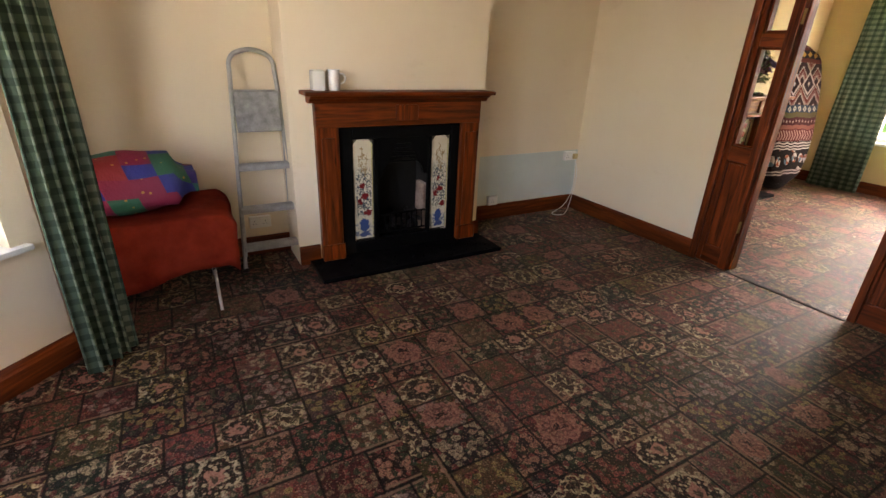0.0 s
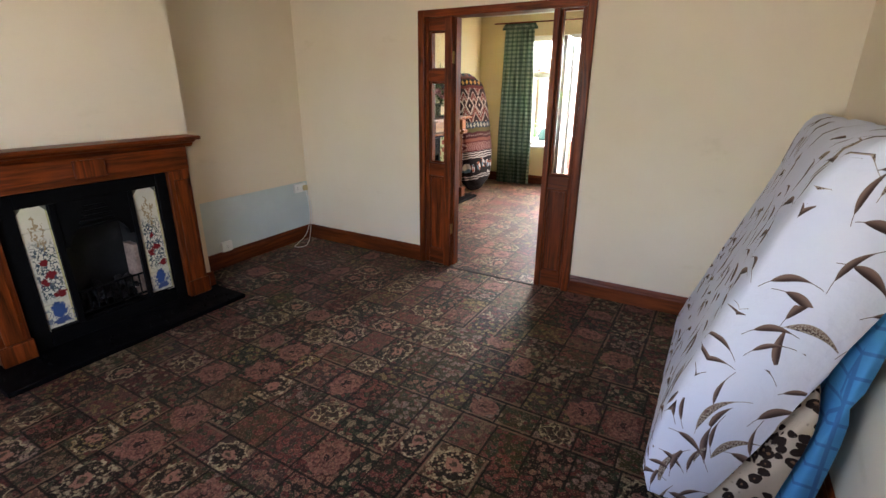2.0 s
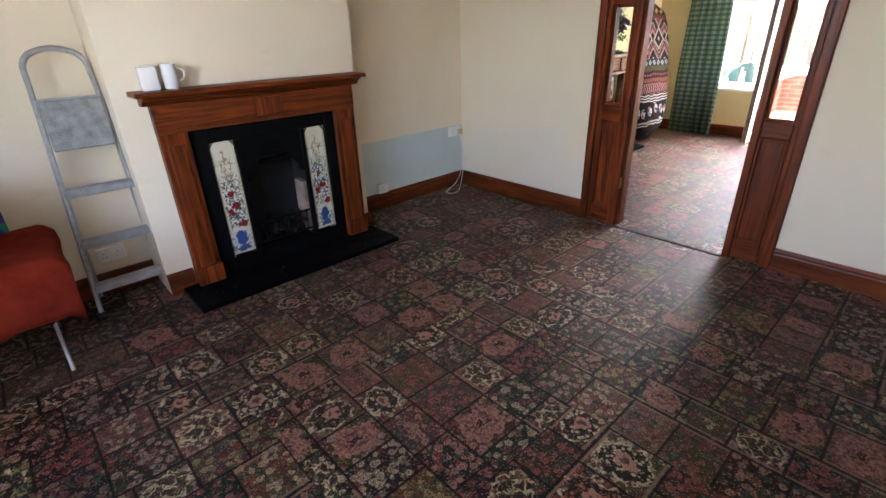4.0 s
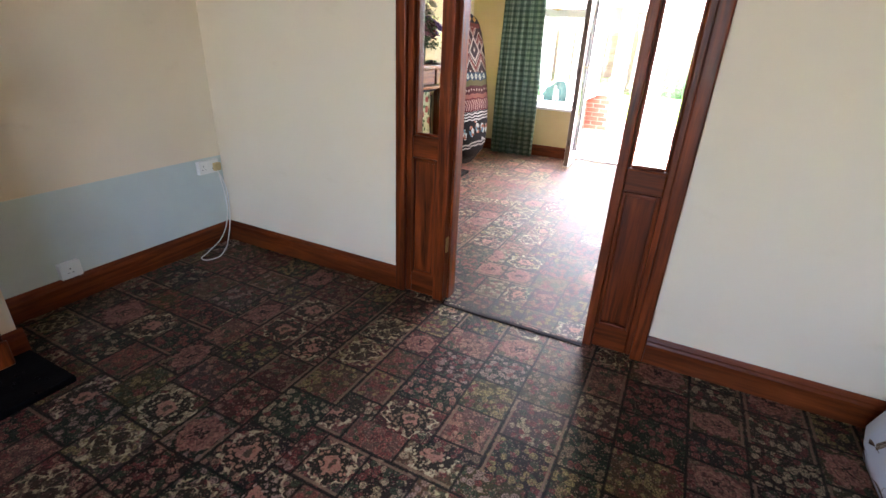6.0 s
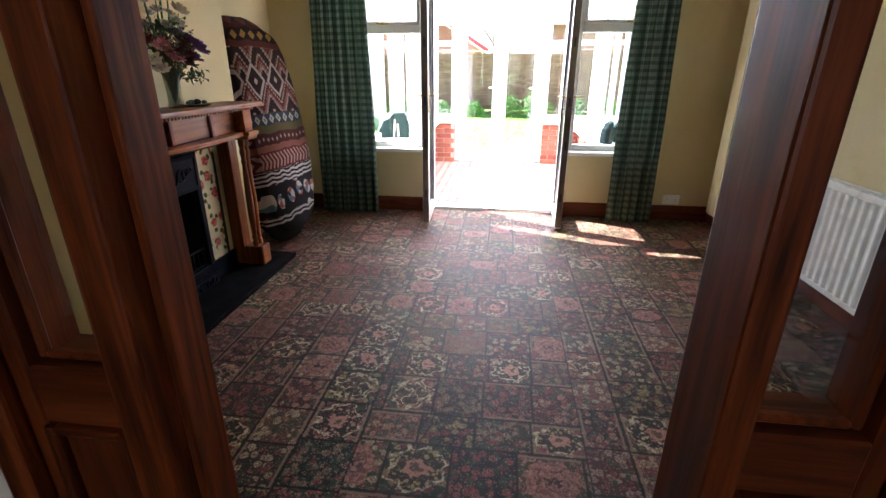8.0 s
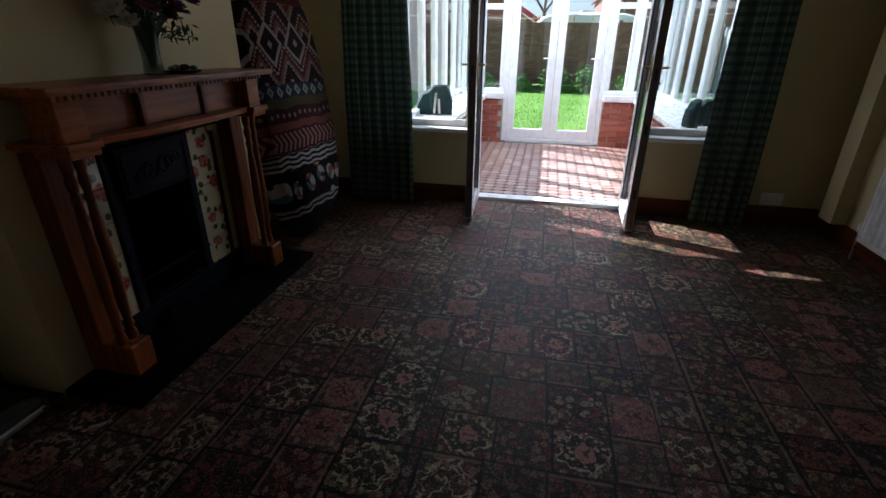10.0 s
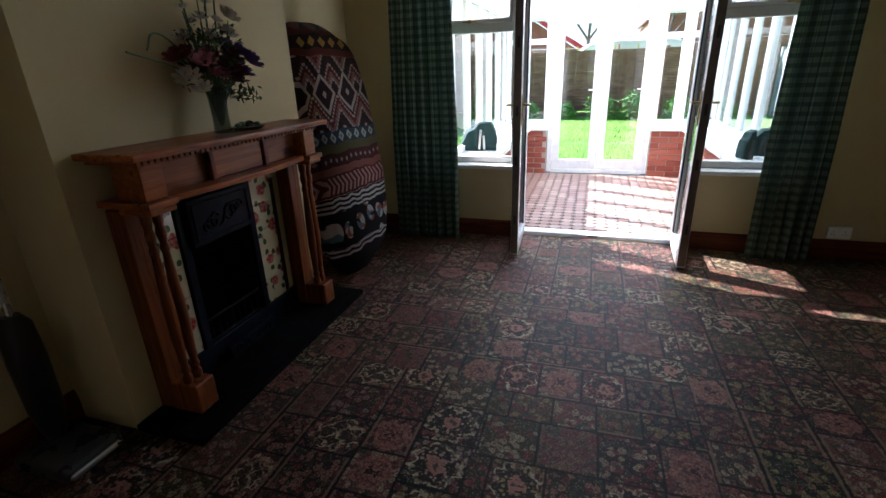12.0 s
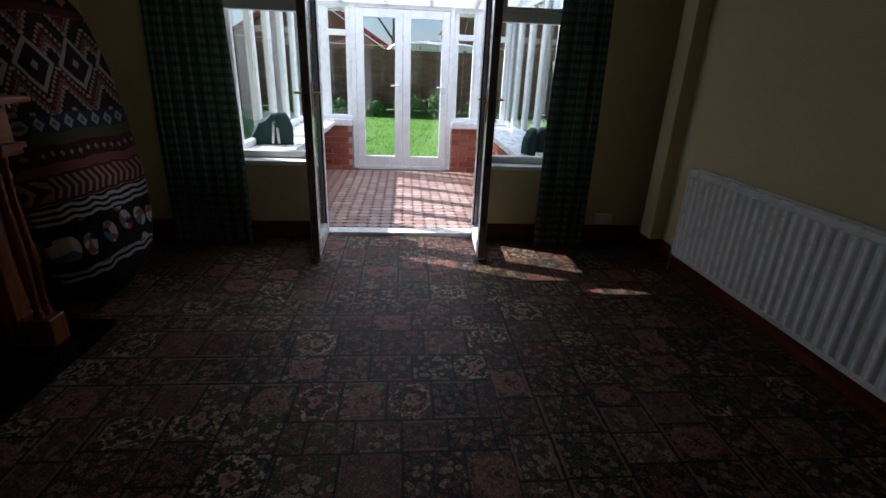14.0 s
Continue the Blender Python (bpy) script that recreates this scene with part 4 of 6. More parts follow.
# ---- fireplace of the front room ----
def tile_column(parent, name, mat, x, y0, y1, z0, z1, count):
    h = (z1 - z0) / count
    for i in range(count):
        part("tile", bx((x - 0.008, x + 0.004, y0, y1, z0 + i * h + 0.001, z0 + (i + 1) * h - 0.001), bev=0.0015), mat, parent)


fp = thing("fireplace", "stained pine fireplace with black iron insert and flower tiles", "fireplace", (0.33, -2.10, 0))
FY = -2.10


def fpart(name, bm, mat, label="", smooth=None, parent=fp):
    """A part given in room coordinates."""
    bmesh.ops.translate(bm, verts=bm.verts, vec=-parent.matrix_basis.translation)
    return part(name, bm, mat, parent, label, smooth)


# surround: jambs, frieze, stepped mantel
for y0, y1 in ((-2.725, -2.575), (-1.625, -1.47)):
    fpart("jamb", bx((0.332, 0.392, y0, y1, 0.03, 0.985), bev=0.004), M_WOOD_V)
    fpart("pilaster", bx((0.392, 0.408, y0 + 0.03, y1 - 0.03, 0.15, 0.90), bev=0.006, seg=2), M_WOOD_V)
    fpart("plinth_block", bx((0.392, 0.415, y0 - 0.006, y1 + 0.006, 0.03, 0.148), bev=0.005), M_WOOD_V)
fpart("frieze", bx((0.334, 0.396, -2.727, -1.468, 0.965, 1.124), bev=0.004), M_WOOD_Y)
fpart("frieze_tablet", bx((0.396, 0.412, -2.17, -2.00, 1.000, 1.105), bev=0.004), M_WOOD_V, "paler pine block in the frieze")
bm = bmesh.new()
prism(bm, [(0.332, 1.122), (0.41, 1.122), (0.425, 1.137), (0.43, 1.147), (0.455, 1.157), (0.475, 1.172), (0.332, 1.172)], 1, -2.765, -1.435)
fpart("cornice", bm, M_WOOD_Y)
fpart("mantel_shelf", bx((0.332, 0.508, -2.805, -1.418, 1.172, 1.198), bev=0.006, seg=2), M_WOOD_Y)
# cast iron insert with arched opening
for s in ((0.335, 0.362, -2.575, -2.475, 0.03, 0.958), (0.335, 0.362, -1.700, -1.625, 0.03, 0.958), (0.335, 0.361, -2.475, -1.700, 0.875, 0.958),
          (0.335, 0.361, -2.475, -1.700, 0.03, 0.120), (0.335, 0.366, -2.325, -2.290, 0.121, 0.874), (0.335, 0.366, -1.890, -1.862, 0.121, 0.874)):
    fpart("insert_frame", bx(s, bev=0.003), M_IRON)
bm = bmesh.new()
pts = [(-2.29, 0.875), (-2.29, 0.60)]
for i in range(13):
    a = math.pi * (1 - i / 12)
    pts.append((FY + 0.01 + 0.17 * math.cos(a), 0.60 + 0.13 * math.sin(a)))
pts += [(-1.89, 0.60), (-1.89, 0.875)]
prism(bm, pts, 0, 0.31, 0.355)
fpart("hood", bm, M_IRON, "arched iron hood over the fire")
for i in range(5):
    z = 0.70 + i * 0.03
    fpart("hood_ornament", bx((0.352, 0.366, FY - 0.10 + i * 0.012, FY + 0.12 - i * 0.012, z, z + 0.012), bev=0.004), M_IRON)
# painted tiles, five a side
tile_panel_l = part("tile_panel", bx((0.0, 0.006, -0.36, -0.225, 0.125, 0.87)), M_IRON, fp)
tile_panel_r = part("tile_panel", bx((0.0, 0.006, 0.242, 0.389, 0.125, 0.87)), M_IRON, fp)
for pn, yc in ((tile_panel_l, -2.399), (tile_panel_r, -1.782)):
    mt = mat_painted_tile(yc)
    for i in range(5):
        z = 0.138 + i * 0.149
        fpart("tile", bx((0.337, 0.349, yc - 0.072, yc + 0.072, z + 0.001, z + 0.148), bev=0.0015), mt, parent=fp).parent = pn
# fire chamber and grate
fpart("fireback", bx((0.065, 0.10, -2.45, -1.75, 0.03, 0.90)), M_SOOT, "soot-stained fireback")
fpart("fire_cheek", bx((0.10, 0.332, -2.455, -2.33, 0.03, 0.90)), M_SOOT)
fpart("fire_cheek", bx((0.10, 0.332, -1.86, -1.745, 0.03, 0.90)), M_SOOT, "pale fireclay cheek streaked with soot")
bm = bmesh.new()
for i in range(9):
    y = -2.27 + i * 0.044
    rod(bm, (0.33, y, 0.16), (0.33, y, 0.30), 0.006, n=8)
for z in (0.16, 0.30):
    rod(bm, (0.33, -2.29, z), (0.33, -1.89, z), 0.008, n=8)
fpart("grate", bm, M_IRON, "iron bar grate")
rnd = random.Random(4)
for i in range(34):
    y, x, z = rnd.uniform(-2.27, -1.92), rnd.uniform(0.13, 0.31), 0.16 + rnd.uniform(0, 0.10)
    bm = bmesh.new()
    bmesh.ops.create_icosphere(bm, subdivisions=1, radius=rnd.uniform(0.022, 0.042), matrix=pose(x, y, z, rnd.uniform(0, 90), rnd.uniform(0, 90), 0) @ Matrix.Diagonal((1.2, 0.9, 0.75, 1)))
    fpart("coal", bm, M_SOOT)
bm = bx((0.17, 0.31, -1.905, -1.863, 0.13, 0.50), bev=0.008, seg=2)
for v in bm.verts:
    v.co.y += 0.02 * (v.co.z - 0.13)
fpart("firebrick", bm, mat_plain("heat_stained_fireclay", (0.30, 0.20, 0.15), 0.9, 0.0, 0.75, 6, 0.5), "pale fireclay brick streaked with soot")
fpart("ash_pan", bx((0.12, 0.335, -2.28, -1.90, 0.03, 0.13), bev=0.004), M_IRON)
# raised hearth slab, chipped at its edge
bm = bx((0.332, 0.70, -2.815, -1.385, 0.0, 0.03), bev=0.006, seg=2)
fpart("hearth", bm, M_SLATE, "black slate hearth with crumbs of coal")
bm = bmesh.new()
for i in range(46):
    x, y, r = rnd.uniform(0.43, 0.69), rnd.uniform(-2.79, -1.41), rnd.uniform(0.003, 0.011)
    bmesh.ops.create_icosphere(bm, subdivisions=1, radius=r, matrix=pose(x, y, 0.03 + r * 0.6, rnd.uniform(0, 90), 0, 0))
tagged(solid("coal_crumbs", bm, M_IRON, "scattered coal crumbs on the black hearth", "coal crumbs", "stuff"))

# two white vessels on the mantel
for name, lab, y, r, h, handle in (("white_pot", "plain white square-sided pot on the mantel", -2.70, 0.042, 0.118, False), ("white_jug", "white china jug with a handle on the mantel", -2.595, 0.038, 0.125, True)):
    jug = thing(name, lab, "jug" if handle else "pot", (0.40, y, 1.198))
    bm = bmesh.new()
    if handle:
        lathe(bm, [(r * 0.80, 0), (r, 0.012), (r * 1.02, h * 0.5), (r * 0.92, h * 0.85), (r, h), (r * 0.92, h - 0.003), (r * 0.84, h * 0.8), (r * 0.8, 0.02)], 24)
        part("body", bm, M_CERAMIC, jug, smooth=50)
        tube_part("handle", [(0, r * 0.9, h * 0.82), (0, r + 0.03, h * 0.75), (0, r + 0.032, h * 0.45), (0, r * 0.97, h * 0.30)], 0.0055, M_CERAMIC, jug)
    else:
        box(bm, -r, r, -r * 0.95, r * 0.95, 0, h, 0.010, 2)
        part("body", bm, M_CERAMIC, jug, smooth=40)
        part("rim", bx((-r + 0.008, r - 0.008, -r + 0.01, r - 0.01, h, h + 0.004), bev=0.003), M_PLASTIC, jug)


# ---- aluminium stepladder in the alcove ----
lad = thing("stepladder", "scuffed aluminium stepladder with a folded top platform", "ladder", (0.275, -3.035, 0))
LX0, LX1, LZ = 0.02, -0.17, 1.40


def lx(z):
    return LX0 + (LX1 - LX0) * z / LZ


def ly(z):
    return 0.208 - 0.080 * z / LZ


for s in (-1, 1):
    bm = bmesh.new()
    rod(bm, (lx(0), s * ly(0), 0.012), (lx(1.30), s * ly(1.30), 1.30), 0.014, n=8)
    part("side_rail", bm, M_ALU, lad, smooth=40)
    part("rubber_foot", bx((lx(0) - 0.02, lx(0) + 0.02, s * ly(0) - 0.02, s * ly(0) + 0.02, 0, 0.03), bev=0.006), M_BLACK, lad)
    bm = bmesh.new()
    rod(bm, (-0.255, s * 0.17, 0.0), (lx(0.95) - 0.035, s * ly(0.95), 0.95), 0.011, n=8)
    part("back_leg", bm, M_ALU, lad, smooth=40)
tube_part("top_hoop", [(lx(1.28), -ly(1.28), 1.28), (lx(1.37), -ly(1.37) + 0.004, 1.355), (lx(1.4), -ly(1.4) + 0.05, 1.40), (lx(1.4), ly(1.4) - 0.05, 1.40), (lx(1.37), ly(1.37) - 0.004, 1.355), (lx(1.28), ly(1.28), 1.28)], 0.014, M_ALU, lad)
for z in (0.165, 0.42, 0.70):
    st = part("step", bx((lx(z) - 0.045, lx(z) + 0.035, -ly(z), ly(z), z - 0.018, z + 0.018), bev=0.004), M_ALU, lad)
    for k in range(5):
        part("tread_rib", bx((lx(z) - 0.038 + k * 0.015, lx(z) - 0.030 + k * 0.015, -ly(z) + 0.01, ly(z) - 0.01, z + 0.018, z + 0.021)), M_ALU, st)
bm = bx((-0.012, 0.012, -0.138, 0.138, -0.125, 0.125), bev=0.005)
bmesh.ops.transform(bm, verts=bm.verts, matrix=pose(lx(1.05) + 0.03, 0, 1.05, 0, -7, 0))
part("platform", bm, mat_plain("paint_splashed_grey_board", (0.26, 0.26, 0.26), 0.7, 0.0, 0.55, 18, 0.3), lad, "grey paint-splashed folded platform")
bm = bmesh.new()
rod(bm, (lx(1.18) + 0.02, -0.14, 1.175), (lx(1.18) + 0.02, 0.14, 1.175), 0.008, n=8)
part("hinge_bar", bm, M_ALU, lad)


# ---- folding table with blanket and patchwork bundle ----
tab = thing("folding_table", "small folding table on thin metal legs under a blanket", "table", (0.50, -3.68, 0))
part("tabletop", bx((-0.30, 0.30, -0.36, 0.30, 0.545, 0.57), bev=0.006), M_DOOREDGE, tab)
for s in (-0.26, 0.24):
    for a, b in ((-0.26, 0.27), (0.27, -0.26)):
        bm = bmesh.new()
        rod(bm, (a, s, 0.0), (b, s, 0.545), 0.009, n=8)
        part("leg", bm, M_STEEL, tab, smooth=40)
bm = bmesh.new()
NX, NY = 26, 30
grid = []
for i in range(NX + 1):
    row = []
    for j in range(NY + 1):
        u, v = -0.44 + 1.02 * i / NX, -0.40 + 0.78 * j / NY
        ox, oy = max(0, u - 0.30), max(0, abs(v) - 0.34)
        px, py = min(u, 0.30) + 0.10 * min(1, ox * 3) * 0.25, v
        drop = ox
        neg = max(0, -0.30 - u)
        px = max(px, -0.31)
        z = 0.582 - drop - neg - oy * 1.1 + 0.012 * noise.noise(Vector((u * 7, v * 7, 1)))
        px += 0.030 * noise.noise(Vector((v * 6, u * 2, 5))) * min(1, ox * 8)
        py += 0.02 * noise.noise(Vector((u * 5, v * 3, 2))) - 0.06 * ox * (1 if v > 0 else -0.4)
        z -= 0.26 * max(0, 0.15 - v) * min(1, ox * 4)
        row.append(bm.verts.new((px, py, z)))
    grid.append(row)
for i in range(NX):
    for j in range(NY):
        bm.faces.new((grid[i][j], grid[i + 1][j], grid[i + 1][j + 1], grid[i][j + 1]))
bmesh.ops.solidify(bm, geom=bm.faces, thickness=0.012)
bl = solid("blanket", bm, M_FLEECE, "red fleece blanket draped over the folding table", "blanket", smooth=180)
bl.matrix_basis = pose(0.50, -3.68, 0.0)
out = [(-0.25, 0.02), (-0.22, 0.22), (-0.02, 0.30), (0.18, 0.26), (0.25, 0.12), (0.24, 0.02), (0.0, 0.0)]
bm = bolster(out, 1, -0.36, 0.26, 16, 0.11, 0.035)
pw = solid("duvet_bag", bm, M_PATCH, "bright patchwork-covered duvet rolled up on the red blanket", "bedding", smooth=180)
pw.matrix_basis = pose(0.47, -3.72, 0.592, 0, 0, 4)


# ---- bay window and its curtain ----
def window_bar(parent, name, bm, mat=M_WHITE):
    return part(name, bm, mat, parent)


bay = [(0.95, YF), (0.95 + BAY, YF - BAY), (3.55 - BAY, YF - BAY), (3.55, YF)]
for k, (a, b) in enumerate(zip(bay, bay[1:])):
    d = math.hypot(b[0] - a[0], b[1] - a[1])
    tn = math.degrees(math.atan2(b[1] - a[1], b[0] - a[0]))
    wl = solid("wall_bay_%d" % (k + 1), bx((0, d, -0.12, 0, 0, 0.60), (0, d, -0.12, 0, 2.25, ZC), (0, 0.13, -0.12, 0, 0.60, 2.25), (d - 0.13, d, -0.12, 0, 0.60, 2.25)), M_WALL, "cream plaster wall of the bay", "wall", "structure")
    wl.matrix_basis = pose(a[0], a[1], 0, 0, 0, tn)
    sk = bmesh.new()
    skirt_profile(sk, 0, 0, d, 0, 1)
    sk = solid("baseboard_bay_%d" % (k + 1), sk, M_SKIRT_X, "red-brown varnished wooden skirting board", "skirting board", "structure")
    sk.matrix_basis = pose(a[0], a[1], 0, 0, 0, tn)
    w = thing("window_%d" % (k + 1), "white painted bay window above a deep sill", "window", (a[0], a[1], 0), tn, kind="structure")
    for s in ((0.13, 0.185, 0.63, 2.25), (d - 0.185, d - 0.13, 0.63, 2.25), (0.185, d - 0.185, 0.63, 0.69), (0.185, d - 0.185, 2.19, 2.25), (0.185, d - 0.185, 1.70, 1.76)):
        part("window_frame", bx((s[0], s[1], -0.10, -0.05, s[2], s[3]), bev=0.005), M_WHITE, w)
    part("window_sill", bx((0.06, d - 0.06, -0.11, 0.035, 0.602, 0.628), bev=0.006, seg=2), M_WHITE, w)
    g = part("pane", bx((0.185, d - 0.185, -0.078, -0.074, 0.69, 2.19)), M_GLASS, w)
    g.visible_shadow = False
curtain_thing("long green checked curtain drawn back beside the bay window", -0.13, 0.14, 0, 0.015, 2.42, (1.07, -3.945, 0), -38, folds=5, depth=0.06, seed=5)
rail = thing("curtain_rail", "thin white curtain rail across the bay", "curtain rail", kind="structure")
part("rail", bx((0.75, 3.75, -4.02, -3.995, 2.42, 2.44), bev=0.004), M_WHITE, rail)
for x in (0.9, 2.25, 3.6):
    part("bracket", bx((x - 0.012, x + 0.012, YF + 0.001, -4.02, 2.425, 2.445)), M_WHITE, rail)


# ---- sockets ----
def socket(label, at, turn, width=0.147, switches=2, deep=0.032, plug=False):
    """A plate that faces local -y."""
    s = thing("wall_socket", label, "socket", at, turn)
    part("back_box", bx((-width / 2, width / 2, -deep, 0, -0.043, 0.043), bev=0.004, seg=2), M_PLASTIC, s)
    for k in range(switches):
        cx = (k - (switches - 1) / 2) * 0.072
        part("rocker_switch", bx((cx + 0.016, cx + 0.026, -deep - 0.004, -deep, 0.008, 0.028), bev=0.001), M_PLASTIC, s)
        for hx, hz, w, h in ((-0.004, 0.010, 0.004, 0.009), (-0.014, -0.012, 0.008, 0.003), (0.006, -0.012, 0.008, 0.003)):
            part("pin_hole", bx((cx + hx - w / 2, cx + hx + w / 2, -deep - 0.0006, -deep + 0.001, hz - h / 2, hz + h / 2)), M_BLACK, s)
    if plug:
        pl = part("plug", bx((0.018, 0.066, -deep - 0.034, -deep - 0.0045, -0.028, 0.024), bev=0.008, seg=2), M_OLDPLASTIC, s, "yellowed plug")
    return s


socket("white double wall socket with a yellowed plug pushed in", (0.003, -0.118, 0.548), 90, plug=True)
socket("white single socket just above the skirting", (0.003, -1.02, 0.185), 90, 0.10, 1)
socket("white double socket behind the stepladder", (0.0, -3.08, 0.255), 90)
socket("white double socket above the skirting by the corner", (3.84, YB, 0.20), 0)
cab = thing("cable", "cream plug-in cable looping down to the carpet", "cable", (0.07, -0.09, 0.53))
pts = [(0.07, -0.09, 0.525), (0.085, -0.06, 0.42), (0.075, -0.045, 0.26), (0.065, -0.05, 0.16), (0.09, -0.10, 0.06), (0.16, -0.20, 0.012), (0.20, -0.31, 0.008), (0.15, -0.36, 0.008), (0.09, -0.27, 0.012), (0.05, -0.12, 0.06), (0.055, -0.055, 0.20), (0.06, -0.055, 0.36), (0.06, -0.075, 0.50)]
o = Vector((0.07, -0.09, 0.53))
tube_part("flex", [Vector(q) - o for q in pts], 0.0035, M_PLASTIC, cab)


# ---- mattresses leaning on the right-hand wall ----
near = [(3.565, 0.0), (3.600, 0.37), (3.705, 0.72), (3.800, 1.07), (3.905, 1.35), (4.03, 1.42), (4.15, 1.40), (4.165, 1.15), (4.105, 0.88), (4.02, 0.60), (3.885, 0.28), (3.79, 0.045), (3.70, 0.0)]
far = [(3.56, 0.0), (3.64, 0.25), (3.80, 0.70), (3.93, 1.05), (4.00, 1.34), (4.06, 1.41), (4.16, 1.39), (4.175, 1.15), (4.14, 0.88), (4.06, 0.60), (3.93, 0.28), (3.82, 0.045), (3.72, 0.0)]
bm = bolster(near, 1, -1.80, -0.13, 26, 0.028, 0.016, 1, far)
solid("leaning_mattress", bm, M_SHEET, "mattress in a white leaf-print sheet leaning on the wall", "mattress", smooth=180)
bm = bolster([(3.80, 0.0), (3.805, 0.06), (3.90, 0.28), (4.03, 0.58), (4.065, 0.60), (4.055, 0.28), (3.99, 0.0)], 1, -1.75, -0.30, 16, 0.03, 0.012)
solid("leopard_blanket", bm, M_LEOPARD, "leopard-print fleece folded behind the white mattress", "blanket", smooth=180)
bm = bolster([(4.00, 0.0), (4.065, 0.30), (4.075, 0.60), (4.12, 0.88), (4.175, 1.12), (4.192, 1.10), (4.165, 0.70), (4.135, 0.35), (4.10, 0.0)], 1, -1.72, -0.25, 16, 0.03, 0.006)
solid("blue_duvet", bm, M_BLUECHECK, "blue checked duvet tucked behind the mattress", "duvet", smooth=180)


# ---- fireplace of the back room ----
fq = thing("fireplace", "honey pine fireplace with turned columns and rose tiles", "fireplace", (0.33, 1.92, 0))


def qpart(name, bm, mat, label="", smooth=None):
    return fpart(name, bm, mat, label, smooth, fq)


QY0, QY1 = 1.36, 2.49
qpart("hearth", bx((0.332, 0.675, 1.23, 2.665, 0.0, 0.032), bev=0.006, seg=2), M_SLATE, "polished black hearth slab")
for y0, y1 in ((1.36, 1.455), (2.395, 2.49)):
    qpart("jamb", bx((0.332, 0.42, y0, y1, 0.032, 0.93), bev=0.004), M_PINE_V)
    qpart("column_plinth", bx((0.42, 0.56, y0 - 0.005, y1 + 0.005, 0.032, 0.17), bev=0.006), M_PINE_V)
    for cy in (y0 + 0.022, y1 - 0.022):
        bm = bmesh.new()
        prof = [(0.018, 0.0), (0.021, 0.01), (0.021, 0.03), (0.013, 0.045), (0.020, 0.065), (0.014, 0.085), (0.017, 0.11), (0.023, 0.24), (0.024, 0.34), (0.019, 0.50), (0.014, 0.58), (0.020, 0.60), (0.013, 0.62), (0.021, 0.66), (0.015, 0.69), (0.021, 0.715), (0.021, 0.75)]
        lathe(bm, prof, 18, (0.50, cy, 0.17))
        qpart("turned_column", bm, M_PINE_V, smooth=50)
    qpart("capital", bx((0.42, 0.575, y0 - 0.012, y1 + 0.012, 0.918, 0.945), bev=0.008, seg=2), M_PINE)
    qpart("frieze_block", bx((0.42, 0.555, y0 - 0.002, y1 + 0.002, 0.968, 1.105), bev=0.003), M_PINE)
bm = bmesh.new()
pts = [(0.332, QY0 - 0.02), (0.585, QY0 - 0.02), (0.585, QY0 + 0.11)]
for i in range(13):
    f = i / 12
    pts.append((0.545 + 0.045 * math.sin(math.pi * f), QY0 + 0.11 + (QY1 - QY0 - 0.22) * f))
pts += [(0.585, QY1 - 0.11), (0.585, QY1 + 0.02), (0.332, QY1 + 0.02)]
prism(bm, pts, 2, 0.945, 0.968)
qpart("bowed_shelf", bm, M_PINE)
qpart("frieze", bx((0.334, 0.485, QY0 + 0.097, QY1 - 0.097, 0.968, 1.105), bev=0.003), M_PINE)
qpart("frieze_tablet", bx((0.485, 0.505, 1.76, 2.09, 0.972, 1.10), bev=0.004), M_PINE)
for y in (1.745, 2.105):
    qpart("frieze_divider", bx((0.485, 0.520, y - 0.014, y + 0.014, 0.970, 1.103), bev=0.004), M_WOOD_V)
k = 0
while QY0 - 0.02 + k * 0.027 < QY1 + 0.01:
    y = QY0 - 0.02 + k * 0.027
    qpart("dentil", bx((0.556, 0.578, y, y + 0.016, 1.105, 1.124)), M_PINE)
    k += 1
qpart("dentil_backing", bx((0.334, 0.556, QY0 - 0.02, QY1 + 0.02, 1.106, 1.124)), M_PINE)
qpart("mantel_shelf", bx((0.332, 0.615, 1.30, 2.56, 1.124, 1.15), bev=0.007, seg=2), M_PINE)
for s in ((0.333, 0.356, 1.455, 2.395, 0.88, 0.93), (0.333, 0.356, 1.455, 2.395, 0.032, 0.15), (0.333, 0.360, 1.635, 1.68, 0.15, 0.88), (0.333, 0.360, 2.085, 2.13, 0.15, 0.88)):
    qpart("insert_frame", bx(s, bev=0.003), M_IRON_BLUE)
hood = qpart("hood", bx((0.333, 0.385, 1.68, 2.085, 0.66, 0.88), bev=0.008, seg=2), M_IRON_BLUE, "blue-black hood with raised leaf scrolls")
for s in ((1.70, 2.065, 0.68, 0.69), (1.70, 2.065, 0.85, 0.86), (1.70, 1.71, 0.69, 0.85), (2.055, 2.065, 0.69, 0.85)):
    qpart("hood_moulding", bx((0.385, 0.392, *s), bev=0.002), M_IRON_BLUE)
for sgn in (-1, 1):
    for k in range(3):
        r = 0.052 - 0.014 * k
        c = (0.387, 1.883 + sgn * (0.045 + 0.035 * k), 0.765 + 0.012 * k * sgn)
        pts = [Vector(c) + Vector((0, r * math.cos(a) * (1 - 0.09 * j), r * math.sin(a) * (1 - 0.09 * j))) - fq.matrix_basis.translation for j, a in enumerate([i * 0.8 * sgn for i in range(8)])]
        tube_part("scroll", pts, 0.007, M_IRON_BLUE, fq)
for i in range(12):
    bm = bmesh.new()
    bmesh.ops.create_icosphere(bm, subdivisions=1, radius=0.016, matrix=Matrix.Translation((0.358, 1.50 + i * 0.078, 0.905)))
    qpart("boss", bm, M_IRON_BLUE, smooth=60)
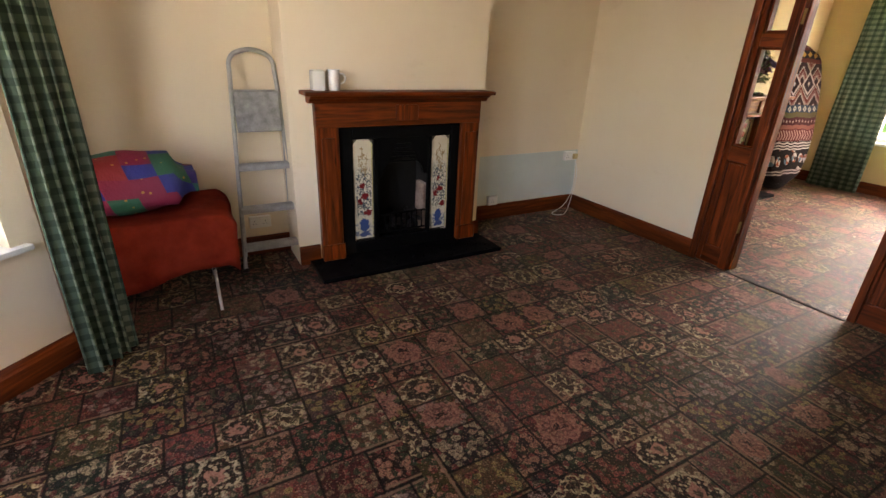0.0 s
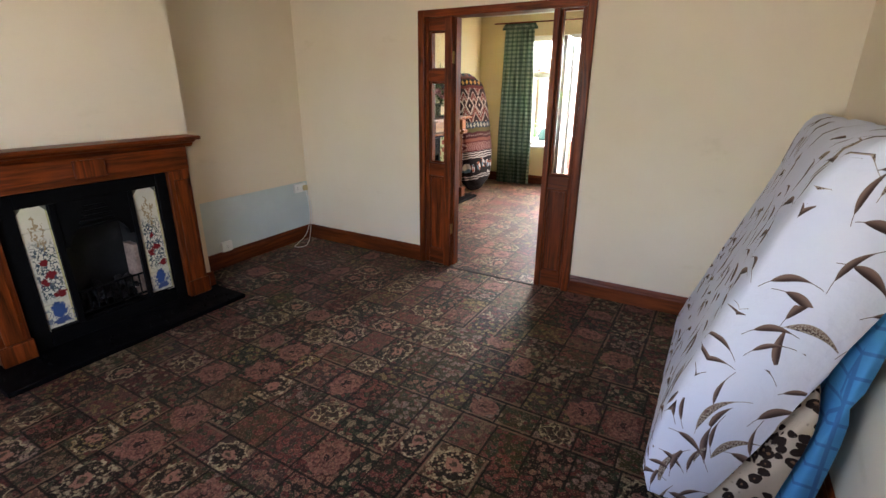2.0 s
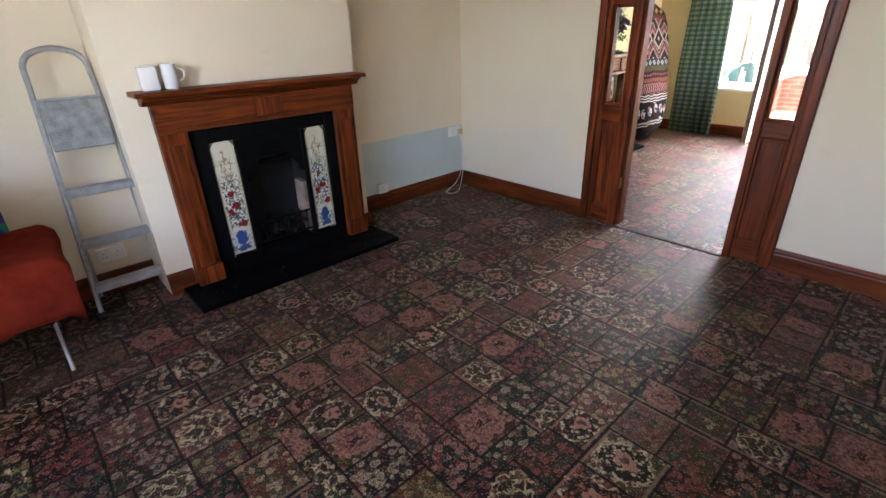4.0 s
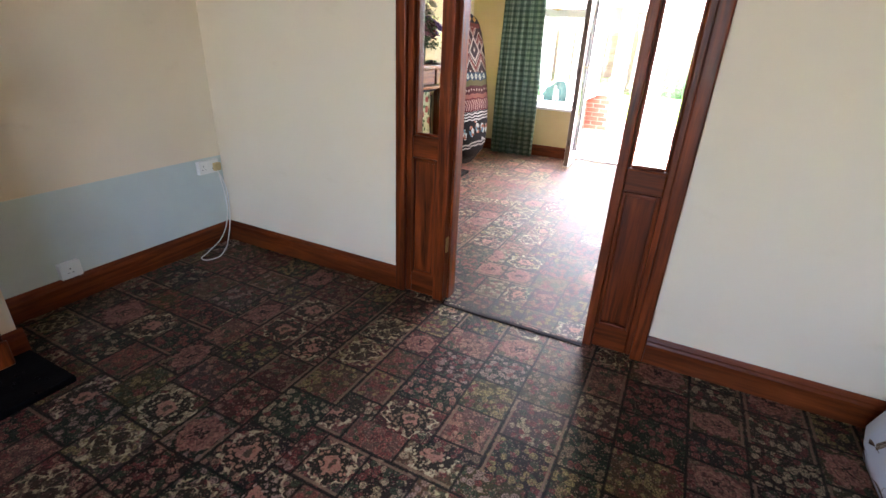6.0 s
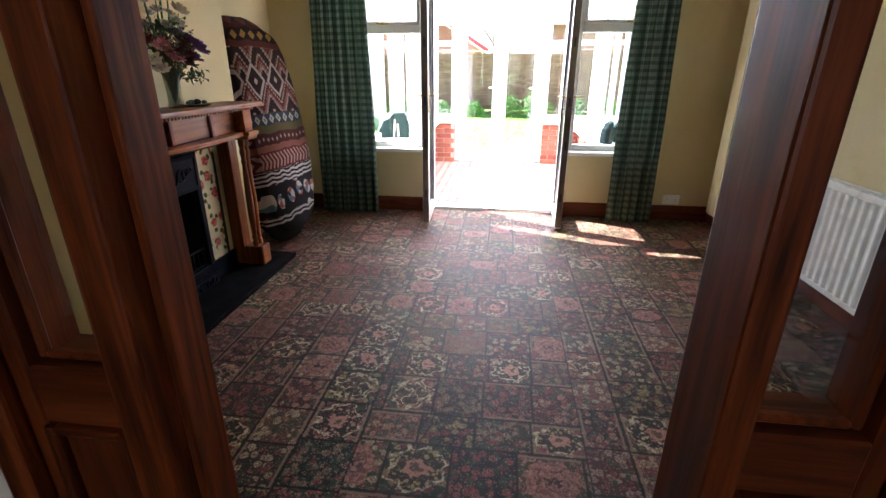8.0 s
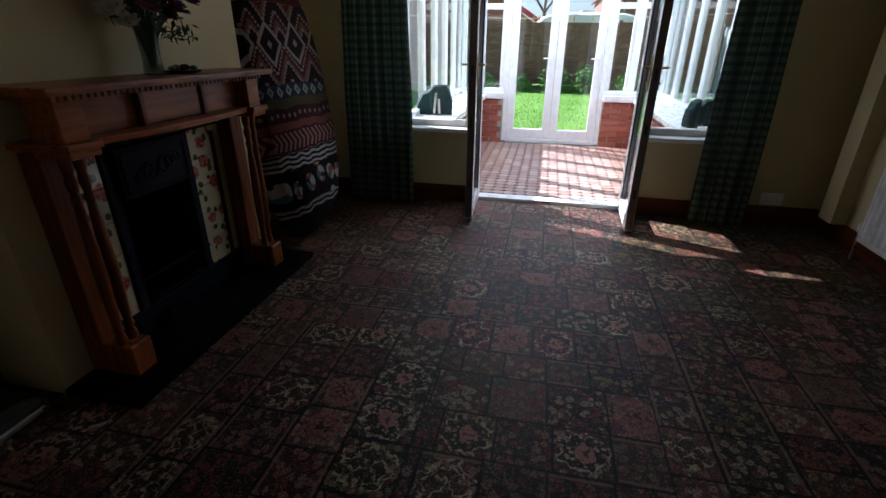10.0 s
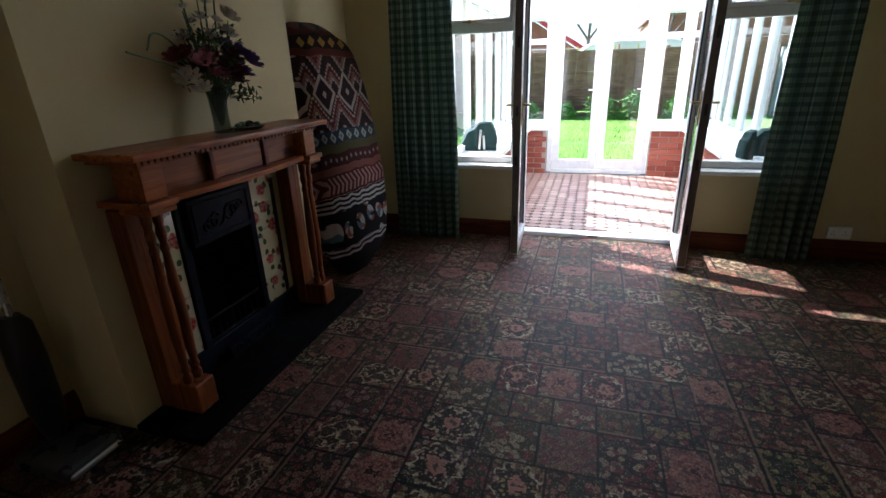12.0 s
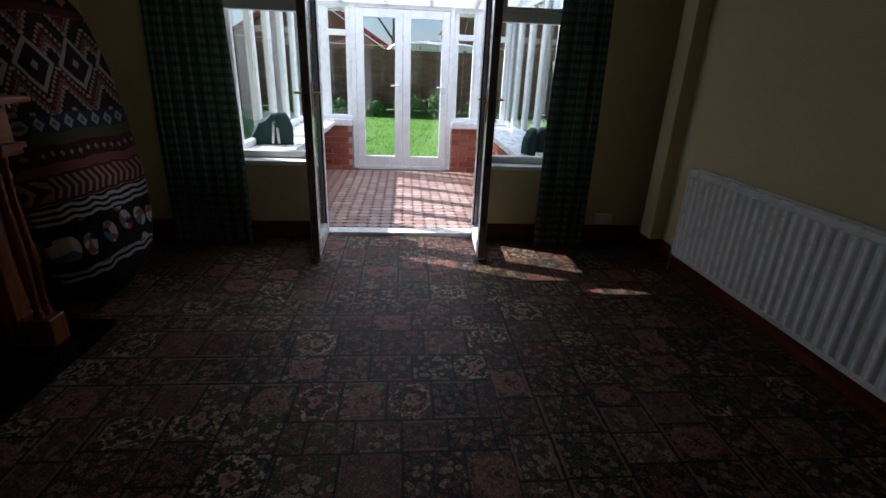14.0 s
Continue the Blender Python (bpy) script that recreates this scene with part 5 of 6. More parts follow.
for y0 in (1.46, 2.132):
    for i in range(5):
        z = 0.152 + i * 0.1455
        qpart("tile", bx((0.334, 0.348, y0 + 0.002, y0 + 0.170, z, z + 0.1435), bev=0.0015), M_ROSETILE)
qpart("fireback", bx((0.065, 0.10, 1.61, 2.35, 0.032, 0.84)), M_SOOT, "sooty fireback")
for y0, y1 in ((1.605, 1.68), (2.085, 2.355)):
    qpart("fire_cheek", bx((0.10, 0.332, y0, y1, 0.032, 0.84)), M_SOOT)
bm = bmesh.new()
for i in range(8):
    rod(bm, (0.335, 1.72 + i * 0.047, 0.16), (0.335, 1.72 + i * 0.047, 0.27), 0.006, n=8)
for z in (0.16, 0.27):
    rod(bm, (0.335, 1.69, z), (0.335, 2.08, z), 0.008, n=8)
qpart("grate", bm, M_IRON)
ash = qpart("ash_cover", bx((0.37, 0.40, 1.74, 2.09, 0.032, 0.105), bev=0.006, seg=2), M_IRON_BLUE, "blue-black ash cover with raised rings")
for sgn in (-1, 1):
    for k in range(2):
        c = Vector((0.402, 1.915 + sgn * (0.055 + 0.06 * k), 0.068)) - fq.matrix_basis.translation
        tube_part("ring", [c + Vector((0, 0.02 * math.cos(i * math.pi / 4), 0.02 * math.sin(i * math.pi / 4))) for i in range(8)], 0.004, M_IRON_BLUE, fq, closed=True)

# vase of flowers on the mantel
VP = Vector((0.44, 1.93, 1.15))
vase = thing("vase", "clear glass vase of water on the pine mantel", "vase", VP)
bm = bmesh.new()
lathe(bm, [(0.034, 0), (0.040, 0.006), (0.036, 0.07), (0.040, 0.15), (0.048, 0.20), (0.045, 0.20), (0.037, 0.15), (0.033, 0.07), (0.034, 0.012)], 24)
part("body", bm, mat_glass("vase_glass", (0.72, 0.76, 0.72)), vase, smooth=60)
bouquet = thing("flower_bouquet", "mixed red, pink, purple and white cut flowers in the vase", "flowers", VP)
rnd = random.Random(21)
FLOWER = {"deep_red": (0.20, 0.012, 0.02), "rose_pink": (0.50, 0.17, 0.22), "burgundy": (0.085, 0.008, 0.022), "violet": (0.17, 0.08, 0.30), "cream_white": (0.60, 0.56, 0.46)}
FM = {k: mat_plain(k + "_petal", c, 0.6, vary=0.3, scale=60) for k, c in FLOWER.items()}


def blossom(bm, c, r, up, petals=9, layers=3):
    """Layered cupped petals round a centre."""
    q = up.to_track_quat('Z', 'Y').to_matrix().to_4x4()
    for ly_ in range(layers):
        f = 1 - ly_ * 0.28
        for i in range(petals):
            a = 2 * math.pi * (i + 0.5 * ly_) / petals
            m = Matrix.Translation(c) @ q @ pose(0, 0, 0.12 * r * ly_, 0, 0, math.degrees(a)) @ pose(0, 0, 0, 0, -18 - 26 * ly_, 0)
            w = r * f
            pts = [(0.05 * w, 0, 0), (0.5 * w, -0.30 * w, 0.06 * w), (0.95 * w, -0.16 * w, 0.16 * w), (1.0 * w, 0.10 * w, 0.15 * w), (0.55 * w, 0.30 * w, 0.06 * w)]
            bm.faces.new([bm.verts.new(m @ Vector(p)) for p in pts])


spec = [("deep_red", -0.02, -0.14, 0.31, 0.05), ("deep_red", 0.05, 0.10, 0.25, 0.045), ("burgundy", 0.05, 0.0, 0.26, 0.06), ("burgundy", 0.03, 0.09, 0.31, 0.055), ("burgundy", 0.07, 0.05, 0.22, 0.045),
        ("rose_pink", 0.05, -0.09, 0.29, 0.045), ("rose_pink", 0.0, -0.03, 0.32, 0.04), ("violet", 0.0, 0.10, 0.36, 0.045), ("violet", 0.05, 0.19, 0.30, 0.05), ("violet", 0.02, 0.16, 0.34, 0.04),
        ("cream_white", 0.03, -0.17, 0.23, 0.045), ("cream_white", 0.05, -0.13, 0.19, 0.035), ("cream_white", -0.02, 0.15, 0.42, 0.04), ("cream_white", 0.0, 0.16, 0.49, 0.04), ("cream_white", -0.01, 0.0, 0.47, 0.035),
        ("cream_white", 0.0, -0.07, 0.45, 0.03), ("cream_white", -0.02, 0.05, 0.54, 0.03), ("cream_white", 0.01, -0.02, 0.56, 0.03), ("cream_white", 0.0, 0.08, 0.47, 0.03), ("cream_white", 0.02, -0.12, 0.50, 0.025),
        ("burgundy", 0.08, 0.03, 0.30, 0.045), ("burgundy", 0.0, 0.06, 0.24, 0.05), ("burgundy", -0.03, -0.05, 0.25, 0.05), ("violet", 0.06, 0.13, 0.25, 0.04), ("rose_pink", 0.07, -0.04, 0.24, 0.04),
        ("deep_red", -0.04, 0.04, 0.33, 0.045), ("cream_white", 0.0, 0.03, 0.40, 0.04), ("cream_white", -0.02, -0.10, 0.39, 0.035)]
for nm, dx, dy, z, r in spec:
    up = Vector((dx + 0.06, dy, 0.22)).normalized()
    bm = bmesh.new()
    blossom(bm, Vector((dx, dy, z)), r * (1.45 if r > 0.034 else 1.15), up, 8, 3)
    part("flower", bm, FM[nm], bouquet, nm.replace("_", " ") + " bloom", smooth=60)
    tube_part("stem", [(0, 0.2 * dy * 0.2, 0.03), (dx * 0.4, dy * 0.35, 0.18), (dx, dy, z - 0.01)], 0.0025, M_LEAFG, bouquet)
for pts in ([(0, -0.02, 0.18), (-0.02, -0.15, 0.36), (0, -0.27, 0.40), (0.02, -0.33, 0.34)], [(0, -0.02, 0.18), (0, -0.08, 0.45), (0, -0.10, 0.58)], [(0, 0, 0.2), (0, 0.03, 0.50), (0, 0.06, 0.66)], [(0, -0.02, 0.2), (0, -0.20, 0.28), (0.02, -0.42, 0.33)], [(0, 0.02, 0.2), (0, 0.08, 0.48), (0, 0.10, 0.62)]):
    tube_part("grass_blade", pts, 0.004, M_LEAFG, bouquet)
bm = bmesh.new()
for i in range(420):
    a, z = rnd.uniform(0, 6.28), rnd.uniform(0.13, 0.44)
    rr = rnd.uniform(0.02, 0.16) * (1.2 - abs(z - 0.28) * 2)
    c = Vector((rr * math.cos(a) * 0.7 + 0.02, rr * math.sin(a) + (0.10 if z < 0.2 else 0), z))
    m = Matrix.Translation(c) @ pose(0, 0, 0, rnd.uniform(-70, 70), rnd.uniform(-70, 70), rnd.uniform(0, 360))
    ln, w = rnd.uniform(0.02, 0.05), rnd.uniform(0.004, 0.010)
    bm.faces.new([bm.verts.new(m @ Vector(p)) for p in ((0, 0, 0), (ln * 0.5, -w, 0.004), (ln, 0, 0), (ln * 0.5, w, 0.004))])
part("foliage", bm, M_LEAFG, bouquet)
dish = thing("pebble_dish", "small dark dish of pebbles and shells on the mantel", "ornament", (0.47, 2.06, 1.15))
bm = bmesh.new()
lathe(bm, [(0.05, 0), (0.075, 0.008), (0.08, 0.014), (0.07, 0.010), (0.05, 0.006)], 20)
part("dish", bm, M_DOOREDGE, dish, smooth=50)
for i in range(7):
    bm = bmesh.new()
    r = rnd.uniform(0.012, 0.02)
    bmesh.ops.create_icosphere(bm, subdivisions=2, radius=r, matrix=pose(rnd.uniform(-0.03, 0.03), -0.05 + i * 0.017, 0.012 + r * 0.7) @ Matrix.Diagonal((1.1, 1.2, 0.75, 1)))
    part("pebble", bm, M_SOOT if i % 2 else M_LEAFG, dish, smooth=180)

# ---- mattress under a woven throw, leaning in the alcove ----
out = [(0.0, 0.0), (0.50, 0.0), (0.74, 0.30), (0.86, 0.80), (0.85, 1.35), (0.74, 1.66), (0.46, 1.74), (0.10, 1.72), (-0.02, 1.40), (-0.02, 0.60)]
bm = bolster(out, 0, 0.0, 0.20, 12, 0.075, 0.010, 3)
km = thing("throw_covered_mattress", "mattress under a dark zigzag-woven throw leaning on the wall", "mattress")
part("throw", bm, M_KILIM, km, "dark red, black and white woven throw", smooth=180)
inner = [(0.42 + (a - 0.42) * 0.90, 0.02 + b * 0.96) for a, b in out]
part("mattress", bolster(inner, 0, 0.03, 0.17, 8, 0.05, 0.0, 3), M_SHEET, km, smooth=180)
km.matrix_basis = pose(0.36, 2.74, 0.0, 0, -11, -6)

# ---- cordless floor sweeper in the other alcove ----
vac = thing("floor_sweeper", "black cordless floor sweeper standing upright in the alcove", "vacuum cleaner", (0.16, 1.05, 0))
bm = bx((-0.10, 0.18, -0.115, 0.115, 0.004, 0.062), bev=0.02, seg=3)
part("floor_head", bm, mat_plain("dark_grey_plastic", (0.035, 0.036, 0.038), 0.3, vary=0.15), vac, "dark grey floor head", smooth=50)
part("bumper", bx((0.165, 0.19, -0.10, 0.10, 0.01, 0.035), bev=0.006), M_STEEL, vac)
bm = bmesh.new()
lathe(bm, [(0.03, 0.05), (0.042, 0.09), (0.058, 0.20), (0.062, 0.42), (0.055, 0.56), (0.030, 0.60)], 20, (-0.06, 0.03, 0))
part("body", bm, M_BLACK, vac, smooth=50)
bm = bmesh.new()
rod(bm, (-0.06, 0.03, 0.58), (-0.075, 0.045, 0.98), 0.014, n=12)
part("tube", bm, M_STEEL, vac, "grey metal tube", smooth=40)
tube_part("grip", [(-0.075, 0.045, 0.97), (-0.08, 0.05, 1.08), (-0.05, 0.05, 1.20), (-0.09, 0.05, 1.26), (-0.115, 0.05, 1.15), (-0.085, 0.048, 1.03)], 0.017, M_BLACK, vac)
part("button", bx((-0.062, -0.052, 0.035, 0.062, 1.06, 1.11), bev=0.003), mat_plain("green_plastic", (0.06, 0.28, 0.03), 0.4), vac, "green release button")

# ---- radiator ----
rad = thing("radiator", "white enamelled panel radiator under the bare wall", "radiator", (4.085, 2.51, 0.15))
bm = bmesh.new()
pts = []
n_f = 26
L = 1.70
for i in range(n_f * 8 + 1):
    f = i / 8
    ph = f - int(f)
    d = 0.0 if ph < 0.12 or ph > 0.88 else 0.010 * (0.5 - 0.5 * math.cos((ph - 0.12) / 0.76 * 2 * math.pi)) ** 0.6
    pts.append((d, -L / 2 + 0.025 + (L - 0.05) * i / (n_f * 8)))
pts = [(-d, y) for d, y in pts] + [(0.02, L / 2 - 0.025), (0.02, -L / 2 + 0.025)]
prism(bm, pts, 2, 0.035, 0.575)
part("fluted_panel", bm, M_RADIATOR, rad)
for s in ((-0.003, 0.022, -L / 2, L / 2, 0.577, 0.612), (-0.003, 0.022, -L / 2, L / 2, 0.0, 0.033), (-0.003, 0.022, -L / 2, -L / 2 + 0.024, 0.034, 0.576), (-0.003, 0.022, L / 2 - 0.024, L / 2, 0.034, 0.576)):
    part("panel_edge", bx(s, bev=0.004, seg=2), M_RADIATOR, rad)
part("back_panel", bx((0.06, 0.078, -L / 2, L / 2, 0.0, 0.612), bev=0.004), M_RADIATOR, rad)
for y in (-0.6, 0.6):
    part("bracket", bx((0.078, 0.114, y - 0.02, y + 0.02, 0.10, 0.50)), M_RADIATOR, rad)
for s in (-1, 1):
    bm = bmesh.new()
    rod(bm, (0.03, s * (L / 2 + 0.005), 0.04), (0.03, s * (L / 2 + 0.055), 0.04), 0.012, n=12)
    rod(bm, (0.03, s * (L / 2 + 0.05), -0.15), (0.03, s * (L / 2 + 0.05), 0.04), 0.0075, n=10)
    part("valve", bm, M_STEEL, rad, smooth=50)
    bm = bmesh.new()
    lathe(bm, [(0.013, 0), (0.019, 0.01), (0.019, 0.045), (0.014, 0.055)], 16, (0.03, s * (L / 2 + 0.05), 0.045))
    part("valve_cap", bm, M_PLASTIC, rad, smooth=50)
solid("wall_pipe_boxing", bx((4.10, XR, 3.70, 3.86, 0.14, ZC)), M_WALL2, "cream painted boxing over pipes in the corner", "wall", "structure")

# ---- garden wall: windows, doors, sills, curtains ----


def side_light(name, x0, x1):
    w = thing(name, "white window with a top light onto the conservatory", "window", kind="structure")
    for s in ((x0, x0 + 0.05, WZ0, WZ1), (x1 - 0.05, x1, WZ0, WZ1), (x0 + 0.05, x1 - 0.05, WZ0, WZ0 + 0.055), (x0 + 0.05, x1 - 0.05, WZ1 - 0.05, WZ1), (x0 + 0.05, x1 - 0.05, 1.665, 1.735)):
        part("window_frame", bx((s[0], s[1], 4.12, 4.19, s[2], s[3]), bev=0.005), M_WHITE, w)
    for s in ((x0 + 0.05, x0 + 0.08, 1.735, WZ1 - 0.05), (x1 - 0.08, x1 - 0.05, 1.735, WZ1 - 0.05), (x0 + 0.08, x1 - 0.08, 1.735, 1.765), (x0 + 0.08, x1 - 0.08, WZ1 - 0.08, WZ1 - 0.05)):
        part("sash", bx((s[0], s[1], 4.105, 4.16, s[2], s[3]), bev=0.004), M_WHITE, w)
    xm = (x0 + x1) / 2 + 0.08
    part("window_stay", bx((xm - 0.06, xm + 0.06, 4.088, 4.100, 1.742, 1.754), bev=0.003), M_BRASS, w)
    part("catch", bx((xm - 0.012, xm + 0.012, 4.085, 4.105, 1.735, 1.765), bev=0.003), M_BRASS, w)
    part("pane", bx((x0 + 0.05, x1 - 0.05, 4.153, 4.157, WZ0 + 0.055, 1.665)), M_GLASS, w).visible_shadow = False
    part("pane", bx((x0 + 0.08, x1 - 0.08, 4.133, 4.137, 1.765, WZ1 - 0.08)), M_GLASS, w).visible_shadow = False
    part("window_sill", bx((x0 - 0.02 if x0 < 1 else x0 + 0.002, x1 - 0.002 if x1 < 2 else x1 + 0.02, 3.985, 4.118, WZ0 - 0.03, WZ0 + 0.002), bev=0.007, seg=2), M_WHITE, w)


side_light("window_4", WX0, DX0)
side_light("window_5", DX1, WX1)
fr = thing("door_frame", "white frame of the open garden doors", "door frame", kind="structure")
part("jamb", bx((DX0, DX0 + 0.055, 4.10, 4.20, 0, WZ1), bev=0.004), M_UPVC, fr)
part("jamb", bx((DX1 - 0.055, DX1, 4.10, 4.20, 0, WZ1), bev=0.004), M_UPVC, fr)
part("head", bx((DX0 + 0.055, DX1 - 0.055, 4.10, 4.20, WZ1 - 0.055, WZ1), bev=0.004), M_UPVC, fr)
part("threshold", bx((DX0 + 0.055, DX1 - 0.055, 4.112, 4.24, -0.02, 0.030), bev=0.006, seg=2), M_UPVC, fr)
part("drain_slot", bx((2.10, 2.18, 4.109, 4.113, 0.012, 0.020)), M_BLACK, fr)


M_EDGE = mat_plain("brown_edge_strip", (0.16, 0.115, 0.085), 0.5, vary=0.25)


def garden_door(hinge, turn, side):
    """A glazed leaf that runs from its hinge along local +x."""
    w, h, t = 0.595, 2.20, 0.056
    d = thing("garden_door", "open white glazed door leaf folded back into the room", "door", (*hinge, 0.022), turn, group="garden doors")
    for s in ((0, 0.085, 0, h), (w - 0.085, w, 0, h), (0.085, w - 0.085, 0, 0.105), (0.085, w - 0.085, h - 0.09, h)):
        part("stile" if s[3] == h and s[2] == 0 else "rail", bx((s[0], s[1], -t / 2, t / 2, s[2], s[3]), bev=0.005, seg=2), M_UPVC, d)
    for s in ((0.085, 0.097, 0.105, h - 0.09), (w - 0.097, w - 0.085, 0.105, h - 0.09)):
        for y in (-0.022, 0.014):
            part("gasket", bx((s[0], s[1], y, y + 0.008, s[2], s[3])), M_BLACK, d)
    part("pane", bx((0.085, w - 0.085, -0.004, 0.004, 0.105, h - 0.09)), M_GLASS, d).visible_shadow = False
    for s in (-1, 1):
        y = s * t / 2
        hp = part("handle_plate", bx((w - 0.058, w - 0.028, min(y, y + s * 0.008), max(y, y + s * 0.008), 0.98, 1.20), bev=0.004), M_BRASS, d)
        bm = bmesh.new()
        rod(bm, (w - 0.043, y, 1.125), (w - 0.043, y + s * 0.045, 1.125), 0.008, n=10)
        rod(bm, (w - 0.036, y + s * 0.045, 1.125), (w - 0.16, y + s * 0.048, 1.122), 0.0085, 0.007, n=10)
        part("lever", bm, M_BRASS, d, smooth=50)
        bm = bmesh.new()
        rod(bm, (w - 0.043, y, 1.03), (w - 0.043, y + s * 0.018, 1.03), 0.010, n=12)
        part("lock_barrel", bm, M_STEEL, d, smooth=50)
    # Brown strip over the leaf's free edge, darker than its white faces.
    part("lock_strip", bx((w, w + 0.003, -0.025, 0.025, 0.01, h - 0.01)), M_EDGE, d, "brown lock edge")
    for z in (0.25, 0.7, 1.05, 1.5, 1.95):
        part("keep", bx((w + 0.003, w + 0.006, -0.009, 0.009, z, z + 0.07)), M_DOOREDGE, d)
    for z in (0.2, 1.05, 1.9):
        bm = bmesh.new()
        rod(bm, (-0.008, side * (t / 2 + 0.006), z), (-0.008, side * (t / 2 + 0.006), z + 0.10), 0.009, n=10)
        part("hinge", bm, M_UPVC, d, smooth=50)
    return d


garden_door((1.527, 4.135), -87.5, -1)
garden_door((2.773, 4.135), -92.7, 1)
curtain_thing("long green checked curtain hanging beside the garden window", -0.285, 0.285, 0, 0.012, 2.44, (0.735, 3.87, 0), 0, folds=7, depth=0.06, seed=2)
curtain_thing("long green checked curtain hanging by the garden window", -0.20, 0.20, 0, 0.012, 2.44, (3.42, 3.87, 0), 0, folds=6, depth=0.06, seed=9)
pole = thing("curtain_pole", "slim red-brown curtain pole above the garden doors", "curtain pole", kind="structure")
bm = bmesh.new()
rod(bm, (0.30, 3.90, 2.455), (3.95, 3.90, 2.455), 0.011, n=12)
part("pole", bm, M_WOOD_X, pole, smooth=40)
for x in (0.38, 2.15, 3.88):
    part("bracket", bx((x - 0.01, x + 0.01, 3.90, YB, 2.448, 2.466), bev=0.003), M_BRASS, pole)


# ---- conservatory ----
def mat_brick():
    n = Net("red_facing_brick")
    p = n.position()
    r = n.rnd()
    c = n.ramp(r, ((0.0, (0.24, 0.060, 0.035)), (0.5, (0.32, 0.090, 0.052)), (1.0, (0.38, 0.125, 0.075))))
    f = n.noise(p, 55, 4)
    c = n.mix(n.smooth(f, 0.5, 0.75, 0.0, 0.5), c, (0.16, 0.05, 0.035))
    n.bump(f, 0.5, 0.004)
    return n.done(c, 0.85)


def mat_floor_tile():
    n = Net("terracotta_floor_tile")
    r = n.rnd()
    p = n.position()
    c = n.ramp(r, ((0.0, (0.29, 0.165, 0.125)), (0.5, (0.37, 0.24, 0.19)), (1.0, (0.45, 0.33, 0.27))))
    c = n.mix(n.smooth(n.noise(p, 30, 4), 0.45, 0.7, 0, 0.4), c, (0.22, 0.13, 0.10))
    n.bump(n.noise(p, 80, 3), 0.2, 0.002)
    return n.done(c, 0.42)


def mat_polycarbonate():
    n = Net("opal_roof_sheet")
    n.nt.nodes.remove(n.bsdf)
    a, b = n.nt.nodes.new("ShaderNodeBsdfTranslucent"), n.nt.nodes.new("ShaderNodeBsdfDiffuse")
    a.inputs[0].default_value, b.inputs[0].default_value = (0.85, 0.86, 0.85, 1), (0.75, 0.76, 0.76, 1)
    mx = n.nt.nodes.new("ShaderNodeMixShader")
    mx.inputs[0].default_value = 0.25
    n.nt.links.new(a.outputs[0], mx.inputs[1])
    n.nt.links.new(b.outputs[0], mx.inputs[2])
    n.nt.links.new(mx.outputs[0], n.out.inputs[0])
    return n.mat


M_BRICK, M_FTILE, M_POLY = mat_brick(), mat_floor_tile(), mat_polycarbonate()
M_MORTAR = mat_plain("grey_mortar", (0.42, 0.38, 0.33), 0.9, vary=0.15, scale=30, bump=0.4)
M_GROUT = mat_plain("grey_green_inset", (0.11, 0.12, 0.105), 0.6, vary=0.3, scale=40)
LX_, RX_, EAVE = 1.08, 3.34, 2.07
FY0, FY1 = 6.88, 7.08
LO, RO = 0.76, 3.66
wl = solid("wall_conservatory_left", bx((LO, LX_ - 0.012, YO, FY1, -0.15, 0.585)), M_MORTAR, "low brick wall of the conservatory", "wall", "structure")
wr = solid("wall_conservatory_right", bx((RX_ + 0.012, RO, YO, FY1, -0.15, 0.585)), M_MORTAR, "low brick wall of the conservatory", "wall", "structure")
wf = solid("wall_conservatory_front", bx((LX_ - 0.012, 1.463, FY0 + 0.012, FY1, -0.15, 0.585), (2.812, RX_ + 0.012, FY0 + 0.012, FY1, -0.15, 0.585)), M_MORTAR, "low brick wall of the conservatory", "wall", "structure")
solid("floor_conservatory", bx((LX_ - 0.012, RX_ + 0.012, 4.245, FY0 + 0.012, -0.1, -0.012), (1.463, 2.812, FY0 + 0.012, FY1, -0.1, -0.012)), M_GROUT, "terracotta octagon tiles with dark green insets", "tiled floor", "structure")
con = thing("conservatory", "white glazed lean-to conservatory on low brick walls", "conservatory", kind="structure")
for s in ((LO, LX_ + 0.17, YO, FY0 - 0.031), (RX_ - 0.17, RO, YO, FY0 - 0.031)):
    part("window_sill", bx((s[0], s[1], s[2], s[3], 0.585, 0.64), bev=0.006, seg=2), M_UPVC, con)
for s in ((LO, 1.475), (2.80, RO)):
    part("window_sill", bx((s[0], s[1], FY0 - 0.03, FY1 + 0.02, 0.585, 0.66), bev=0.006, seg=2), M_UPVC, con)


